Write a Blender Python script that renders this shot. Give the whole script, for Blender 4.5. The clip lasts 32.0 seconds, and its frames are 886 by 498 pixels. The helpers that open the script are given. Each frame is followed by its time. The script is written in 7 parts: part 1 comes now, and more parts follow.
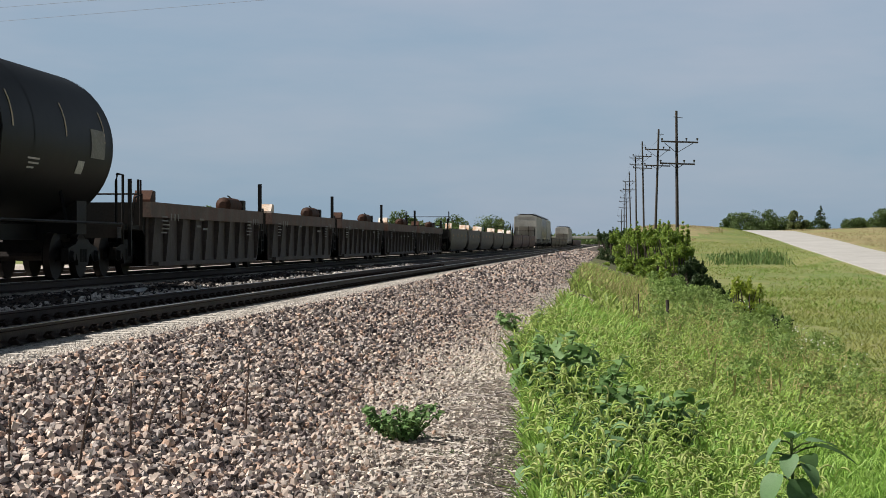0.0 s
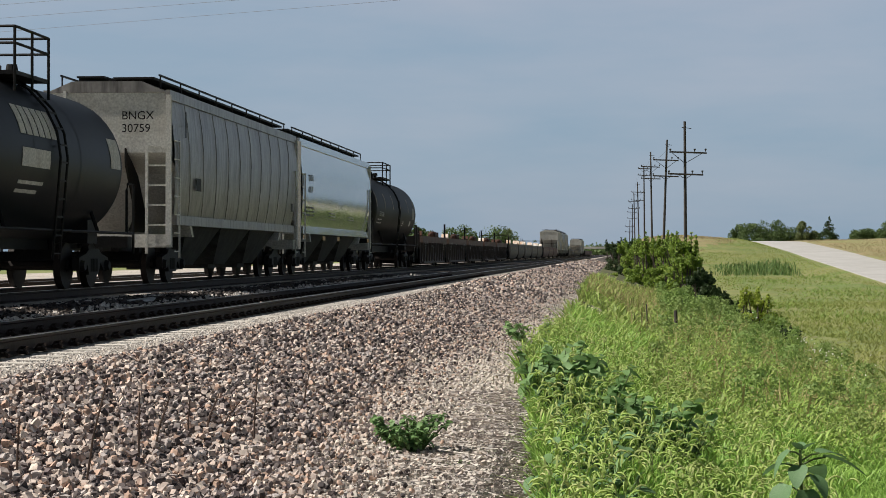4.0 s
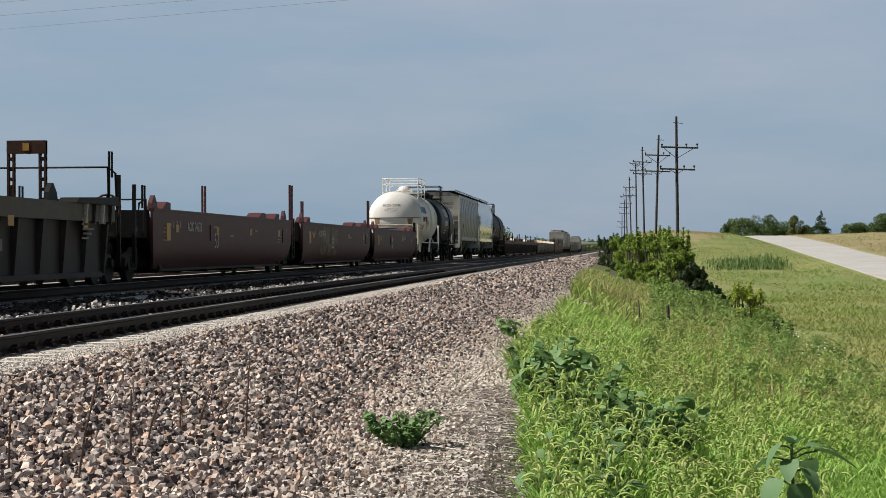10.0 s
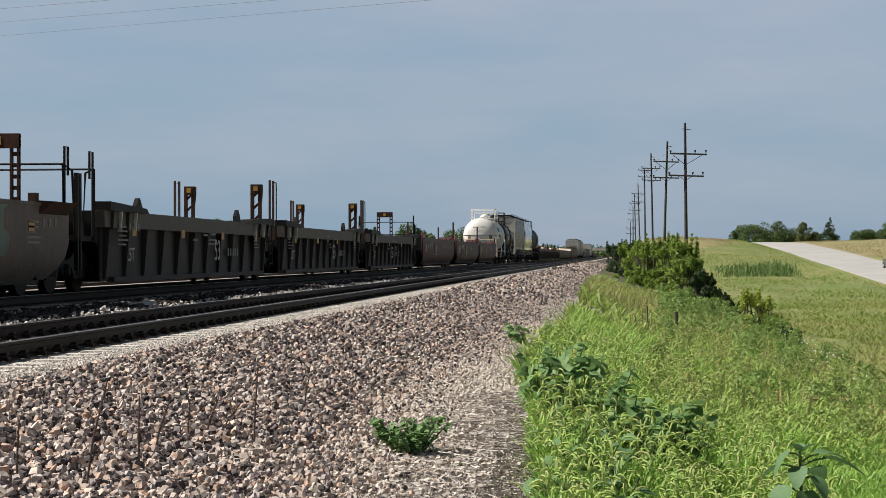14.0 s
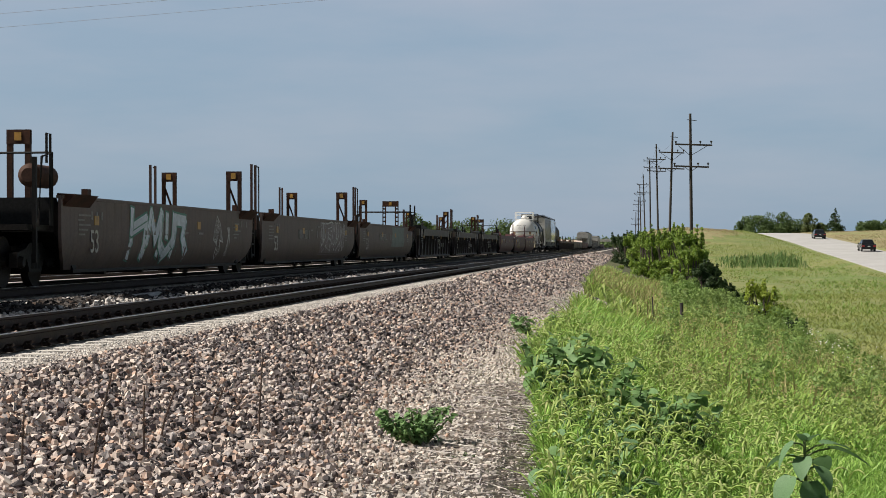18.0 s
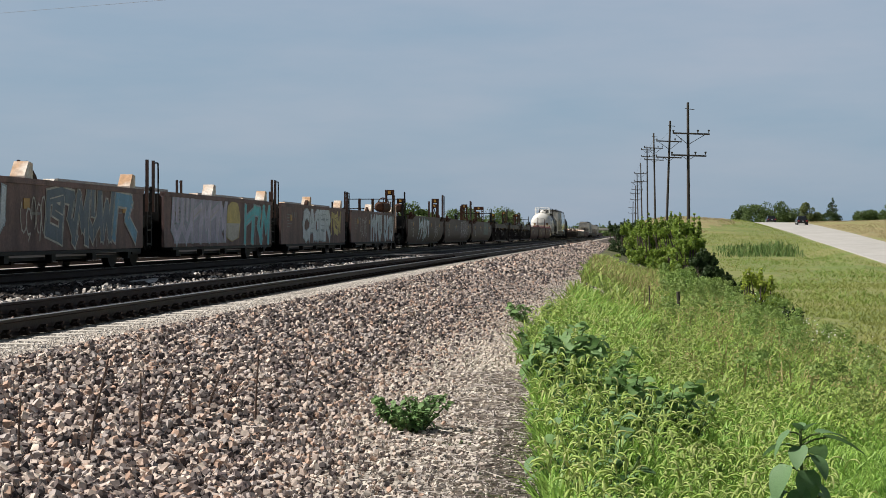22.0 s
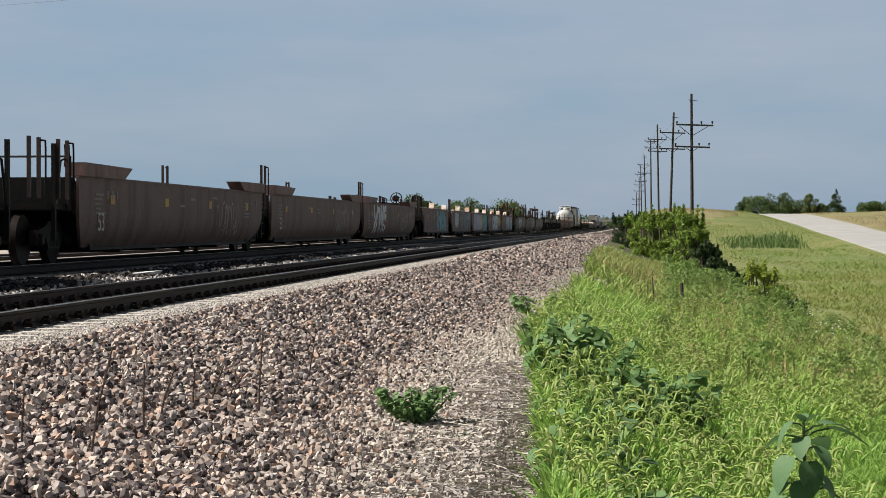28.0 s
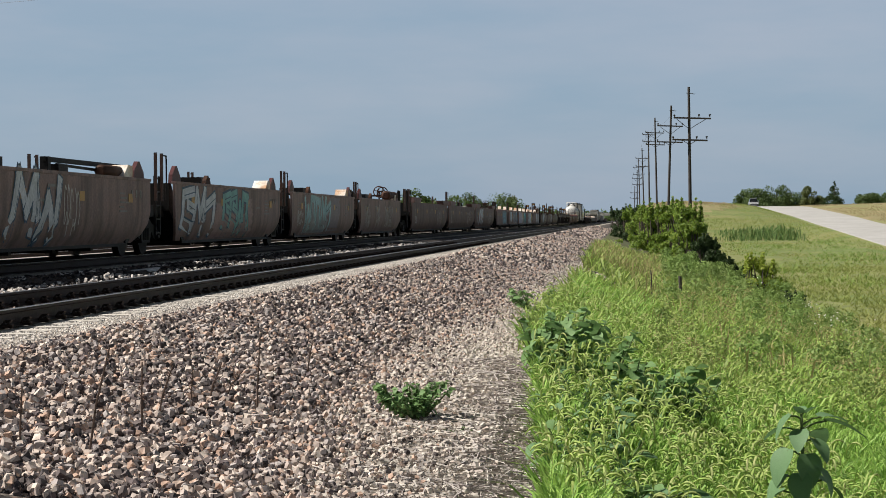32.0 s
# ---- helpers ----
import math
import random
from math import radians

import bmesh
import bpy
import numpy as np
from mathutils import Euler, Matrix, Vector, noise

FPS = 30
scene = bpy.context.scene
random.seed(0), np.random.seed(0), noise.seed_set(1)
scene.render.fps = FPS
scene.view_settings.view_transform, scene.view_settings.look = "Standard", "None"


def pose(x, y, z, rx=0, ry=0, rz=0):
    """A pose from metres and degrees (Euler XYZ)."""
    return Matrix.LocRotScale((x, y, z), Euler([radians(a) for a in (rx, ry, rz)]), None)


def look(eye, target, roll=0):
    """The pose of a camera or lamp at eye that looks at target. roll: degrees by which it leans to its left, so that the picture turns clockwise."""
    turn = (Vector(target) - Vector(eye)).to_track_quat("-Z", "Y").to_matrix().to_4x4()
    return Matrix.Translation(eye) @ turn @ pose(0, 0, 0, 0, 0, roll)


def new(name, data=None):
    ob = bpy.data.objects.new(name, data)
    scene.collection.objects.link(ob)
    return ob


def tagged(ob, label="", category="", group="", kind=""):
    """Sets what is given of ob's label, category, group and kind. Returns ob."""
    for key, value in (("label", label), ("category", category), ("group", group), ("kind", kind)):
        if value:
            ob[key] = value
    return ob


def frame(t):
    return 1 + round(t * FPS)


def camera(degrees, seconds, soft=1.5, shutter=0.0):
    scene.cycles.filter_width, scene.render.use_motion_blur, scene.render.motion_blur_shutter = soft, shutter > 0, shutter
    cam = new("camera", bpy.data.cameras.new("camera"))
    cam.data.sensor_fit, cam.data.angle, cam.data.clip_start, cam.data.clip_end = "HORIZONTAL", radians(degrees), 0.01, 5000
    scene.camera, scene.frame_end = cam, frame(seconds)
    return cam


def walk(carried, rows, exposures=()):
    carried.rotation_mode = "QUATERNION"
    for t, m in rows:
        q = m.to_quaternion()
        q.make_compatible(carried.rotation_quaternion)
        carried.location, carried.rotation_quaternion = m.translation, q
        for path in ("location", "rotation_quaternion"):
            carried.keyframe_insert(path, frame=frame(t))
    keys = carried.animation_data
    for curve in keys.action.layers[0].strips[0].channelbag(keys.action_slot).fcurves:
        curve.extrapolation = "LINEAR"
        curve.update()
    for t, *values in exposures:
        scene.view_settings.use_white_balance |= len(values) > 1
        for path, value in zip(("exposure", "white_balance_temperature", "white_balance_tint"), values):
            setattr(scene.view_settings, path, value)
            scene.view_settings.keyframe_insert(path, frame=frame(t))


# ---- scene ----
cam = camera(26.420, 32.0, 0.7)


def aim(pan, tilt, roll, x, z):
    """Eye near the origin; pan to the left of the tracks, tilt up, roll, all in degrees."""
    a, b = radians(pan), radians(tilt)
    eye = Vector((x, 0, z))
    return look(eye, eye + Vector((-math.sin(a) * math.cos(b), math.cos(a) * math.cos(b), math.sin(b))), roll)


walk(cam, [(t, aim(*row)) for t, *row in (
    (0, 4.809, -0.172, -0.000, 0.002, 0.863), (0.5, 4.824, -0.137, -0.099, 0.002, 0.863), (1, 4.818, -0.103, -0.111, 0.002, 0.863),
    (1.5, 4.807, -0.055, -0.196, 0.003, 0.863), (2, 4.853, 0.008, -0.220, 0.003, 0.863), (2.5, 4.913, 0.083, -0.241, 0.002, 0.863),
    (3, 4.962, 0.130, -0.147, 0.001, 0.862), (3.5, 4.984, 0.130, 0.020, -0.000, 0.861), (5.5, 5.126, 0.181, 0.154, -0.003, 0.861),
    (6, 5.099, 0.140, 0.098, -0.001, 0.861), (6.5, 5.024, 0.071, 0.057, 0.001, 0.861), (7, 5.010, 0.038, -0.124, 0.003, 0.861),
    (7.5, 4.988, -0.003, -0.179, 0.005, 0.861), (8, 4.964, -0.003, -0.187, 0.006, 0.860), (8.5, 4.939, 0.013, -0.191, 0.008, 0.860),
    (9, 4.916, 0.038, -0.239, 0.008, 0.860), (9.5, 4.868, 0.034, -0.241, 0.009, 0.860), (10, 4.824, 0.024, -0.209, 0.009, 0.860),
    (10.5, 4.811, 0.038, -0.274, 0.009, 0.860), (11, 4.832, 0.069, -0.177, 0.008, 0.860), (11.5, 4.887, 0.124, -0.169, 0.008, 0.860),
    (12, 4.935, 0.178, -0.180, 0.008, 0.860), (12.5, 4.993, 0.221, -0.256, 0.009, 0.860), (13, 5.042, 0.251, -0.274, 0.009, 0.860),
    (13.5, 5.067, 0.246, -0.266, 0.009, 0.860), (14, 5.080, 0.210, -0.113, 0.010, 0.861), (14.5, 5.110, 0.204, -0.157, 0.010, 0.861),
    (16.5, 5.229, -0.030, 0.034, 0.010, 0.859), (17, 5.250, -0.039, -0.087, 0.011, 0.858), (17.5, 5.263, -0.059, -0.140, 0.013, 0.858),
    (18, 5.239, -0.063, -0.139, 0.014, 0.858), (18.5, 5.238, -0.061, -0.281, 0.014, 0.858), (19, 5.241, -0.108, -0.169, 0.013, 0.859),
    (19.5, 5.244, -0.188, -0.089, 0.013, 0.859), (20, 5.238, -0.270, 0.020, 0.012, 0.858), (20.5, 5.222, -0.346, 0.050, 0.012, 0.858),
    (21, 5.209, -0.406, 0.025, 0.012, 0.857), (21.5, 5.199, -0.440, 0.107, 0.013, 0.857), (22, 5.149, -0.429, 0.092, 0.014, 0.857),
    (22.5, 5.079, -0.430, 0.134, 0.014, 0.857), (23, 5.040, -0.436, 0.144, 0.014, 0.857), (23.5, 5.035, -0.430, 0.111, 0.013, 0.856),
    (24, 5.065, -0.475, 0.153, 0.013, 0.856), (24.5, 5.113, -0.513, 0.134, 0.013, 0.856), (25, 5.181, -0.538, 0.109, 0.013, 0.855),
    (25.5, 5.234, -0.564, 0.075, 0.013, 0.855), (27.5, 5.288, -0.640, -0.049, 0.018, 0.854), (28, 5.258, -0.681, 0.039, 0.018, 0.855),
    (28.5, 5.240, -0.665, -0.044, 0.019, 0.855), (29, 5.206, -0.678, 0.019, 0.019, 0.856), (29.5, 5.180, -0.705, 0.022, 0.020, 0.856),
    (30, 5.160, -0.760, 0.036, 0.021, 0.857), (30.5, 5.135, -0.803, -0.027, 0.023, 0.857), (31, 5.136, -0.842, -0.096, 0.025, 0.857),
    (31.5, 5.153, -0.834, -0.241, 0.027, 0.857), (32, 5.215, -0.836, -0.379, 0.029, 0.857),
)], ((0, 0.36), (3.5, 0.33), (5.5, 0.20), (7, 0.19), (9, 0.28), (11, 0.34), (14, 0.36), (32, 0.36)))

# ---- light: high sun from the left, hazy sky with thin cloud ----
SUN = Vector((-0.665, -0.09, 0.742)).normalized()


def make_world():
    w = bpy.data.worlds.new("sky")
    scene.world = w
    w.use_nodes = True
    nt = w.node_tree
    n, l = nt.nodes, nt.links
    n.clear()
    out = n.new("ShaderNodeOutputWorld")
    bg = n.new("ShaderNodeBackground")
    sky = n.new("ShaderNodeTexSky")
    sky.sky_type = "NISHITA"
    sky.sun_disc = False
    sky.sun_elevation = math.asin(SUN.z)
    sky.sun_rotation = math.atan2(SUN.x, SUN.y)
    sky.air_density, sky.dust_density, sky.ozone_density = 1.0, 1.2, 2.0
    # thin stratus: stretched noise over the dome, stronger high up
    tc = n.new("ShaderNodeTexCoord")
    mp = n.new("ShaderNodeMapping")
    mp.inputs["Scale"].default_value = (3.0, 3.0, 14.0)
    nz = n.new("ShaderNodeTexNoise")
    nz.inputs["Scale"].default_value = 1.6
    nz.inputs["Detail"].default_value = 5.0
    nz.inputs["Roughness"].default_value = 0.55
    sep = n.new("ShaderNodeSeparateXYZ")
    up = n.new("ShaderNodeMapRange")
    up.inputs["From Min"].default_value, up.inputs["From Max"].default_value = 0.0, 0.15
    up.inputs["To Min"].default_value, up.inputs["To Max"].default_value = 0.62, 0.85
    cl = n.new("ShaderNodeMapRange")
    cl.inputs["From Min"].default_value, cl.inputs["From Max"].default_value = 0.35, 0.7
    cl.inputs["To Min"].default_value, cl.inputs["To Max"].default_value = -0.14, 0.14
    add = n.new("ShaderNodeMath")
    add.use_clamp = True
    ramp = n.new("ShaderNodeValToRGB")
    e = ramp.color_ramp.elements
    e[0].position, e[0].color = 0.55, (2.50, 3.62, 4.85, 1)
    e[1].position, e[1].color = 0.95, (3.85, 4.35, 5.30, 1)
    mix = n.new("ShaderNodeMix")
    mix.data_type = "RGBA"
    mix.inputs["Factor"].default_value = 0.86
    l.new(tc.outputs["Generated"], mp.inputs["Vector"])
    l.new(mp.outputs["Vector"], nz.inputs["Vector"])
    l.new(tc.outputs["Generated"], sep.inputs["Vector"])
    l.new(sep.outputs["Z"], up.inputs["Value"])
    l.new(nz.outputs["Fac"], cl.inputs["Value"])
    l.new(up.outputs["Result"], add.inputs[0])
    l.new(cl.outputs["Result"], add.inputs[1])
    l.new(add.outputs["Value"], ramp.inputs["Fac"])
    l.new(sky.outputs["Color"], mix.inputs["A"])
    l.new(ramp.outputs["Color"], mix.inputs["B"])
    # clearer, deeper blue overhead
    deep = n.new("ShaderNodeMapRange")
    deep.inputs["From Min"].default_value, deep.inputs["From Max"].default_value = 0.14, 0.48
    deep.inputs["To Min"].default_value, deep.inputs["To Max"].default_value = 1.0, 0.13
    sc = n.new("ShaderNodeVectorMath")
    sc.operation = "SCALE"
    l.new(sep.outputs["Z"], deep.inputs["Value"])
    l.new(mix.outputs["Result"], sc.inputs[0])
    l.new(deep.outputs["Result"], sc.inputs["Scale"])
    l.new(sc.outputs["Vector"], bg.inputs["Color"])
    bg.inputs["Strength"].default_value = 0.082
    l.new(bg.outputs["Background"], out.inputs["Surface"])


make_world()
sun_data = bpy.data.lights.new("sun", "SUN")
sun_data.energy, sun_data.angle, sun_data.color = 5.0, radians(0.6), (1.0, 0.95, 0.87)
sun = new("sun", sun_data)
sun.matrix_world = look(SUN * 50, (0, 0, 0))
# the exposure is keyed with the walk

# ---- materials ----
def mat(name, base, rough=0.7, metal=0.0, var=0.25, scale=3.0, second=None, dirt=None, dirt_scale=1.2, dirt_amount=0.45, bump=0.2, bump_scale=30.0, rand=0.0, island=0.0, streak=False, spec=0.5):
    """A surface with grain, a second tone in patches, stains and fine relief. rand and island vary it from piece to piece."""
    m = bpy.data.materials.new(name)
    m.use_nodes = True
    nt = m.node_tree
    n, l = nt.nodes, nt.links
    b = n["Principled BSDF"]
    b.inputs["Roughness"].default_value, b.inputs["Metallic"].default_value = rough, metal
    b.inputs["Specular IOR Level"].default_value = spec
    tc = n.new("ShaderNodeTexCoord")

    def noisy(s, detail=4.0, stretch=None):
        t = n.new("ShaderNodeTexNoise")
        t.inputs["Scale"].default_value, t.inputs["Detail"].default_value = s, detail
        v = tc.outputs["Object"]
        if stretch:
            mp = n.new("ShaderNodeMapping")
            mp.inputs["Scale"].default_value = stretch
            l.new(v, mp.inputs["Vector"])
            v = mp.outputs["Vector"]
        l.new(v, t.inputs["Vector"])
        return t.outputs["Fac"]

    def mixed(fac, a, c, kind="MIX"):
        x = n.new("ShaderNodeMix")
        x.data_type, x.blend_type = "RGBA", kind
        for sock, value in (("Factor", fac), ("A", a), ("B", c)):
            if hasattr(value, "default_value"):
                l.new(value, x.inputs[sock])
            else:
                x.inputs[sock].default_value = value if sock == "Factor" else (*value, 1)
        return x.outputs["Result"]

    def span(v, a, c, lo=0.0, hi=1.0):
        r = n.new("ShaderNodeMapRange")
        for k, value in zip(("From Min", "From Max", "To Min", "To Max"), (a, c, lo, hi)):
            r.inputs[k].default_value = value
        l.new(v, r.inputs["Value"])
        return r.outputs["Result"]

    col = base
    if second:
        col = mixed(span(noisy(scale), 0.35, 0.65), base, second)
    fine = span(noisy(scale * 7, 6.0), 0.3, 0.7, 1 - var, 1 + var)
    gray = n.new("ShaderNodeCombineColor")
    for k in ("Red", "Green", "Blue"):
        l.new(fine, gray.inputs[k])
    col = mixed(1.0, col, gray.outputs["Color"], "MULTIPLY")
    if dirt:
        st = (0.9, 0.9, 0.12) if streak else None
        col = mixed(span(noisy(dirt_scale * (6 if streak else 1), 5.0, st), 0.45, 0.75, 0.0, dirt_amount), col, dirt)
    if rand or island:
        src = n.new("ShaderNodeObjectInfo").outputs["Random"] if rand else n.new("ShaderNodeNewGeometry").outputs["Random Per Island"]
        k = rand or island
        r = span(src, 0, 1, 1 - k, 1 + k)
        g = n.new("ShaderNodeCombineColor")
        for key in ("Red", "Green", "Blue"):
            l.new(r, g.inputs[key])
        col = mixed(1.0, col, g.outputs["Color"], "MULTIPLY")
    if hasattr(col, "default_value"):
        l.new(col, b.inputs["Base Color"])
    else:
        b.inputs["Base Color"].default_value = (*col, 1)
    if bump:
        bp = n.new("ShaderNodeBump")
        bp.inputs["Strength"].default_value, bp.inputs["Distance"].default_value = bump, 0.02
        l.new(noisy(bump_scale, 3.0), bp.inputs["Height"])
        l.new(bp.outputs["Normal"], b.inputs["Normal"])
    return m


RAIL = mat("rail_steel", (0.028, 0.020, 0.016), 0.65, 0.3, dirt=(0.050, 0.028, 0.015), spec=0.2)
RAIL_TOP = mat("rail_polished", (0.45, 0.45, 0.46), 0.28, 0.9, var=0.08)
CLIP = mat("clip_rust", (0.035, 0.024, 0.018), 0.8, 0.2, spec=0.2)
CONCRETE = mat("concrete", (0.60, 0.56, 0.505), 0.9, rand=0.12, second=(0.50, 0.465, 0.415), dirt=(0.30, 0.26, 0.22))
DARK_STEEL = mat("dark_steel", (0.013, 0.013, 0.013), 0.6, 0.2, dirt=(0.032, 0.023, 0.018), spec=0.15)
WHEEL = mat("wheel_steel", (0.016, 0.013, 0.012), 0.6, 0.2, dirt=(0.035, 0.022, 0.015), spec=0.15)
RUST = mat("rusty_steel", (0.078, 0.033, 0.019), 0.75, 0.1, second=(0.054, 0.027, 0.018), dirt=(0.024, 0.018, 0.015), spec=0.25)
RED = mat("oxide_red_paint", (0.098, 0.034, 0.036), 0.55, second=(0.084, 0.031, 0.034), dirt=(0.044, 0.026, 0.023), streak=True, var=0.1, spec=0.25)
GREYGREEN = mat("grey_green_paint", (0.128, 0.098, 0.088), 0.6, second=(0.150, 0.108, 0.096), dirt=(0.066, 0.045, 0.032), streak=True, var=0.15, spec=0.25)
GREYRIB = mat("grey_ribbed_paint", (0.038, 0.029, 0.028), 0.6, second=(0.046, 0.034, 0.032), dirt=(0.022, 0.015, 0.012), streak=True, var=0.15, spec=0.25)
RIBBROWN = mat("brown_ribbed_paint", (0.082, 0.064, 0.056), 0.65, second=(0.102, 0.082, 0.073), dirt=(0.041, 0.028, 0.023), streak=True, var=0.2, spec=0.25)
CHORD = mat("olive_chord_paint", (0.100, 0.086, 0.070), 0.6, second=(0.085, 0.074, 0.062), dirt=(0.084, 0.047, 0.032), var=0.15, spec=0.25)
CHORD_F = mat("rust_chord_paint", (0.146, 0.083, 0.065), 0.7, second=(0.116, 0.088, 0.073), dirt=(0.196, 0.176, 0.156), var=0.25, spec=0.25)
BROWN = mat("brown_paint", (0.235, 0.145, 0.134), 0.65, second=(0.190, 0.126, 0.118), dirt=(0.061, 0.047, 0.040), dirt_scale=0.45, dirt_amount=0.7, streak=True, var=0.2, spec=0.25)
TAUPE = mat("taupe_paint", (0.155, 0.101, 0.092), 0.62, second=(0.175, 0.112, 0.100), dirt=(0.038, 0.027, 0.024), dirt_scale=0.5, dirt_amount=0.7, streak=True, var=0.2, spec=0.25)
LAST_BROWN = mat("umber_paint", (0.300, 0.200, 0.175), 0.62, second=(0.240, 0.172, 0.158), dirt=(0.062, 0.047, 0.040), dirt_scale=0.45, dirt_amount=0.7, streak=True, var=0.2, spec=0.25)
LIGHTGREY = mat("light_grey_paint", (0.163, 0.147, 0.127), 0.62, second=(0.138, 0.122, 0.106), dirt=(0.081, 0.061, 0.049), streak=True, var=0.15, spec=0.25)
BLACK = mat("tank_black", (0.005, 0.0055, 0.0055), 0.5, var=0.12, second=(0.008, 0.008, 0.0075), dirt=(0.014, 0.013, 0.012), dirt_amount=0.3, bump=0.05, bump_scale=4, spec=0.08)
TANKBLUE = mat("tank_blue_black", (0.010, 0.012, 0.015), 0.45, var=0.1, dirt=(0.02, 0.02, 0.02), dirt_amount=0.25, bump=0.05, bump_scale=4, spec=0.12)
WHITE = mat("tank_white", (0.72, 0.71, 0.685), 0.4, var=0.04, second=(0.70, 0.685, 0.65), dirt=(0.45, 0.36, 0.27), dirt_amount=0.16, bump=0.04, bump_scale=4, streak=True)
WHITE_RAIL = mat("white_rail_paint", (0.78, 0.77, 0.73), 0.5, var=0.05, dirt=(0.4, 0.25, 0.15), dirt_amount=0.3)
TANPIPE = mat("tan_pipe_paint", (0.22, 0.15, 0.11), 0.6, dirt=(0.10, 0.05, 0.03))
POST_PAINT = mat("post_paint", (0.045, 0.030, 0.027), 0.6, second=(0.085, 0.040, 0.028), dirt=(0.02, 0.016, 0.014), spec=0.3)
CREAM = mat("cream_paint", (0.55, 0.44, 0.30), 0.6, dirt=(0.25, 0.12, 0.05))
HOPPER_NEW = mat("hopper_gloss_grey", (0.50, 0.54, 0.55), 0.13, 0.62, var=0.03, second=(0.46, 0.50, 0.51), bump=0.55, bump_scale=1.1, spec=0.7)
HOPPER_OLD = mat("hopper_weathered_grey", (0.235, 0.222, 0.206), 0.36, second=(0.16, 0.148, 0.136), scale=1.2, var=0.15, dirt=(0.05, 0.042, 0.038), dirt_amount=0.95, streak=True)
# bay grey made darker: the shade under the hopper is put into the paint
BAY_SHADED = mat("hopper_bay_shaded", (0.060, 0.060, 0.055), 0.6, spec=0.2, second=(0.030, 0.029, 0.027), dirt=(0.015, 0.014, 0.013))
HOPPER_END = mat("hopper_end_grey", (0.52, 0.51, 0.47), 0.6, dirt=(0.25, 0.2, 0.16))
YELLOW = mat("reflector_yellow", (0.50, 0.27, 0.045), 0.5, var=0.1, dirt=(0.2, 0.12, 0.05))
PALE = mat("faded_white_paint", (0.55, 0.53, 0.49), 0.7, dirt=(0.25, 0.2, 0.16), dirt_scale=3)
RUSTWHITE = mat("flaking_white_paint", (0.80, 0.76, 0.70), 0.75, second=(0.50, 0.30, 0.17), scale=2.2, var=0.2)
WOODPOLE = mat("creosote_wood", (0.045, 0.037, 0.032), 0.9, second=(0.070, 0.060, 0.054), streak=True, dirt=(0.028, 0.021, 0.017))
WIRE = mat("wire", (0.12, 0.12, 0.13), 0.6)
ROADM = mat("road_concrete", (0.42, 0.41, 0.395), 0.85, second=(0.385, 0.375, 0.36), scale=0.15, var=0.06, dirt=(0.31, 0.295, 0.28), dirt_scale=0.3)
STENCIL = mat("stencil_paint", (0.24, 0.23, 0.21), 0.7, dirt=(0.1, 0.08, 0.07), dirt_scale=4)

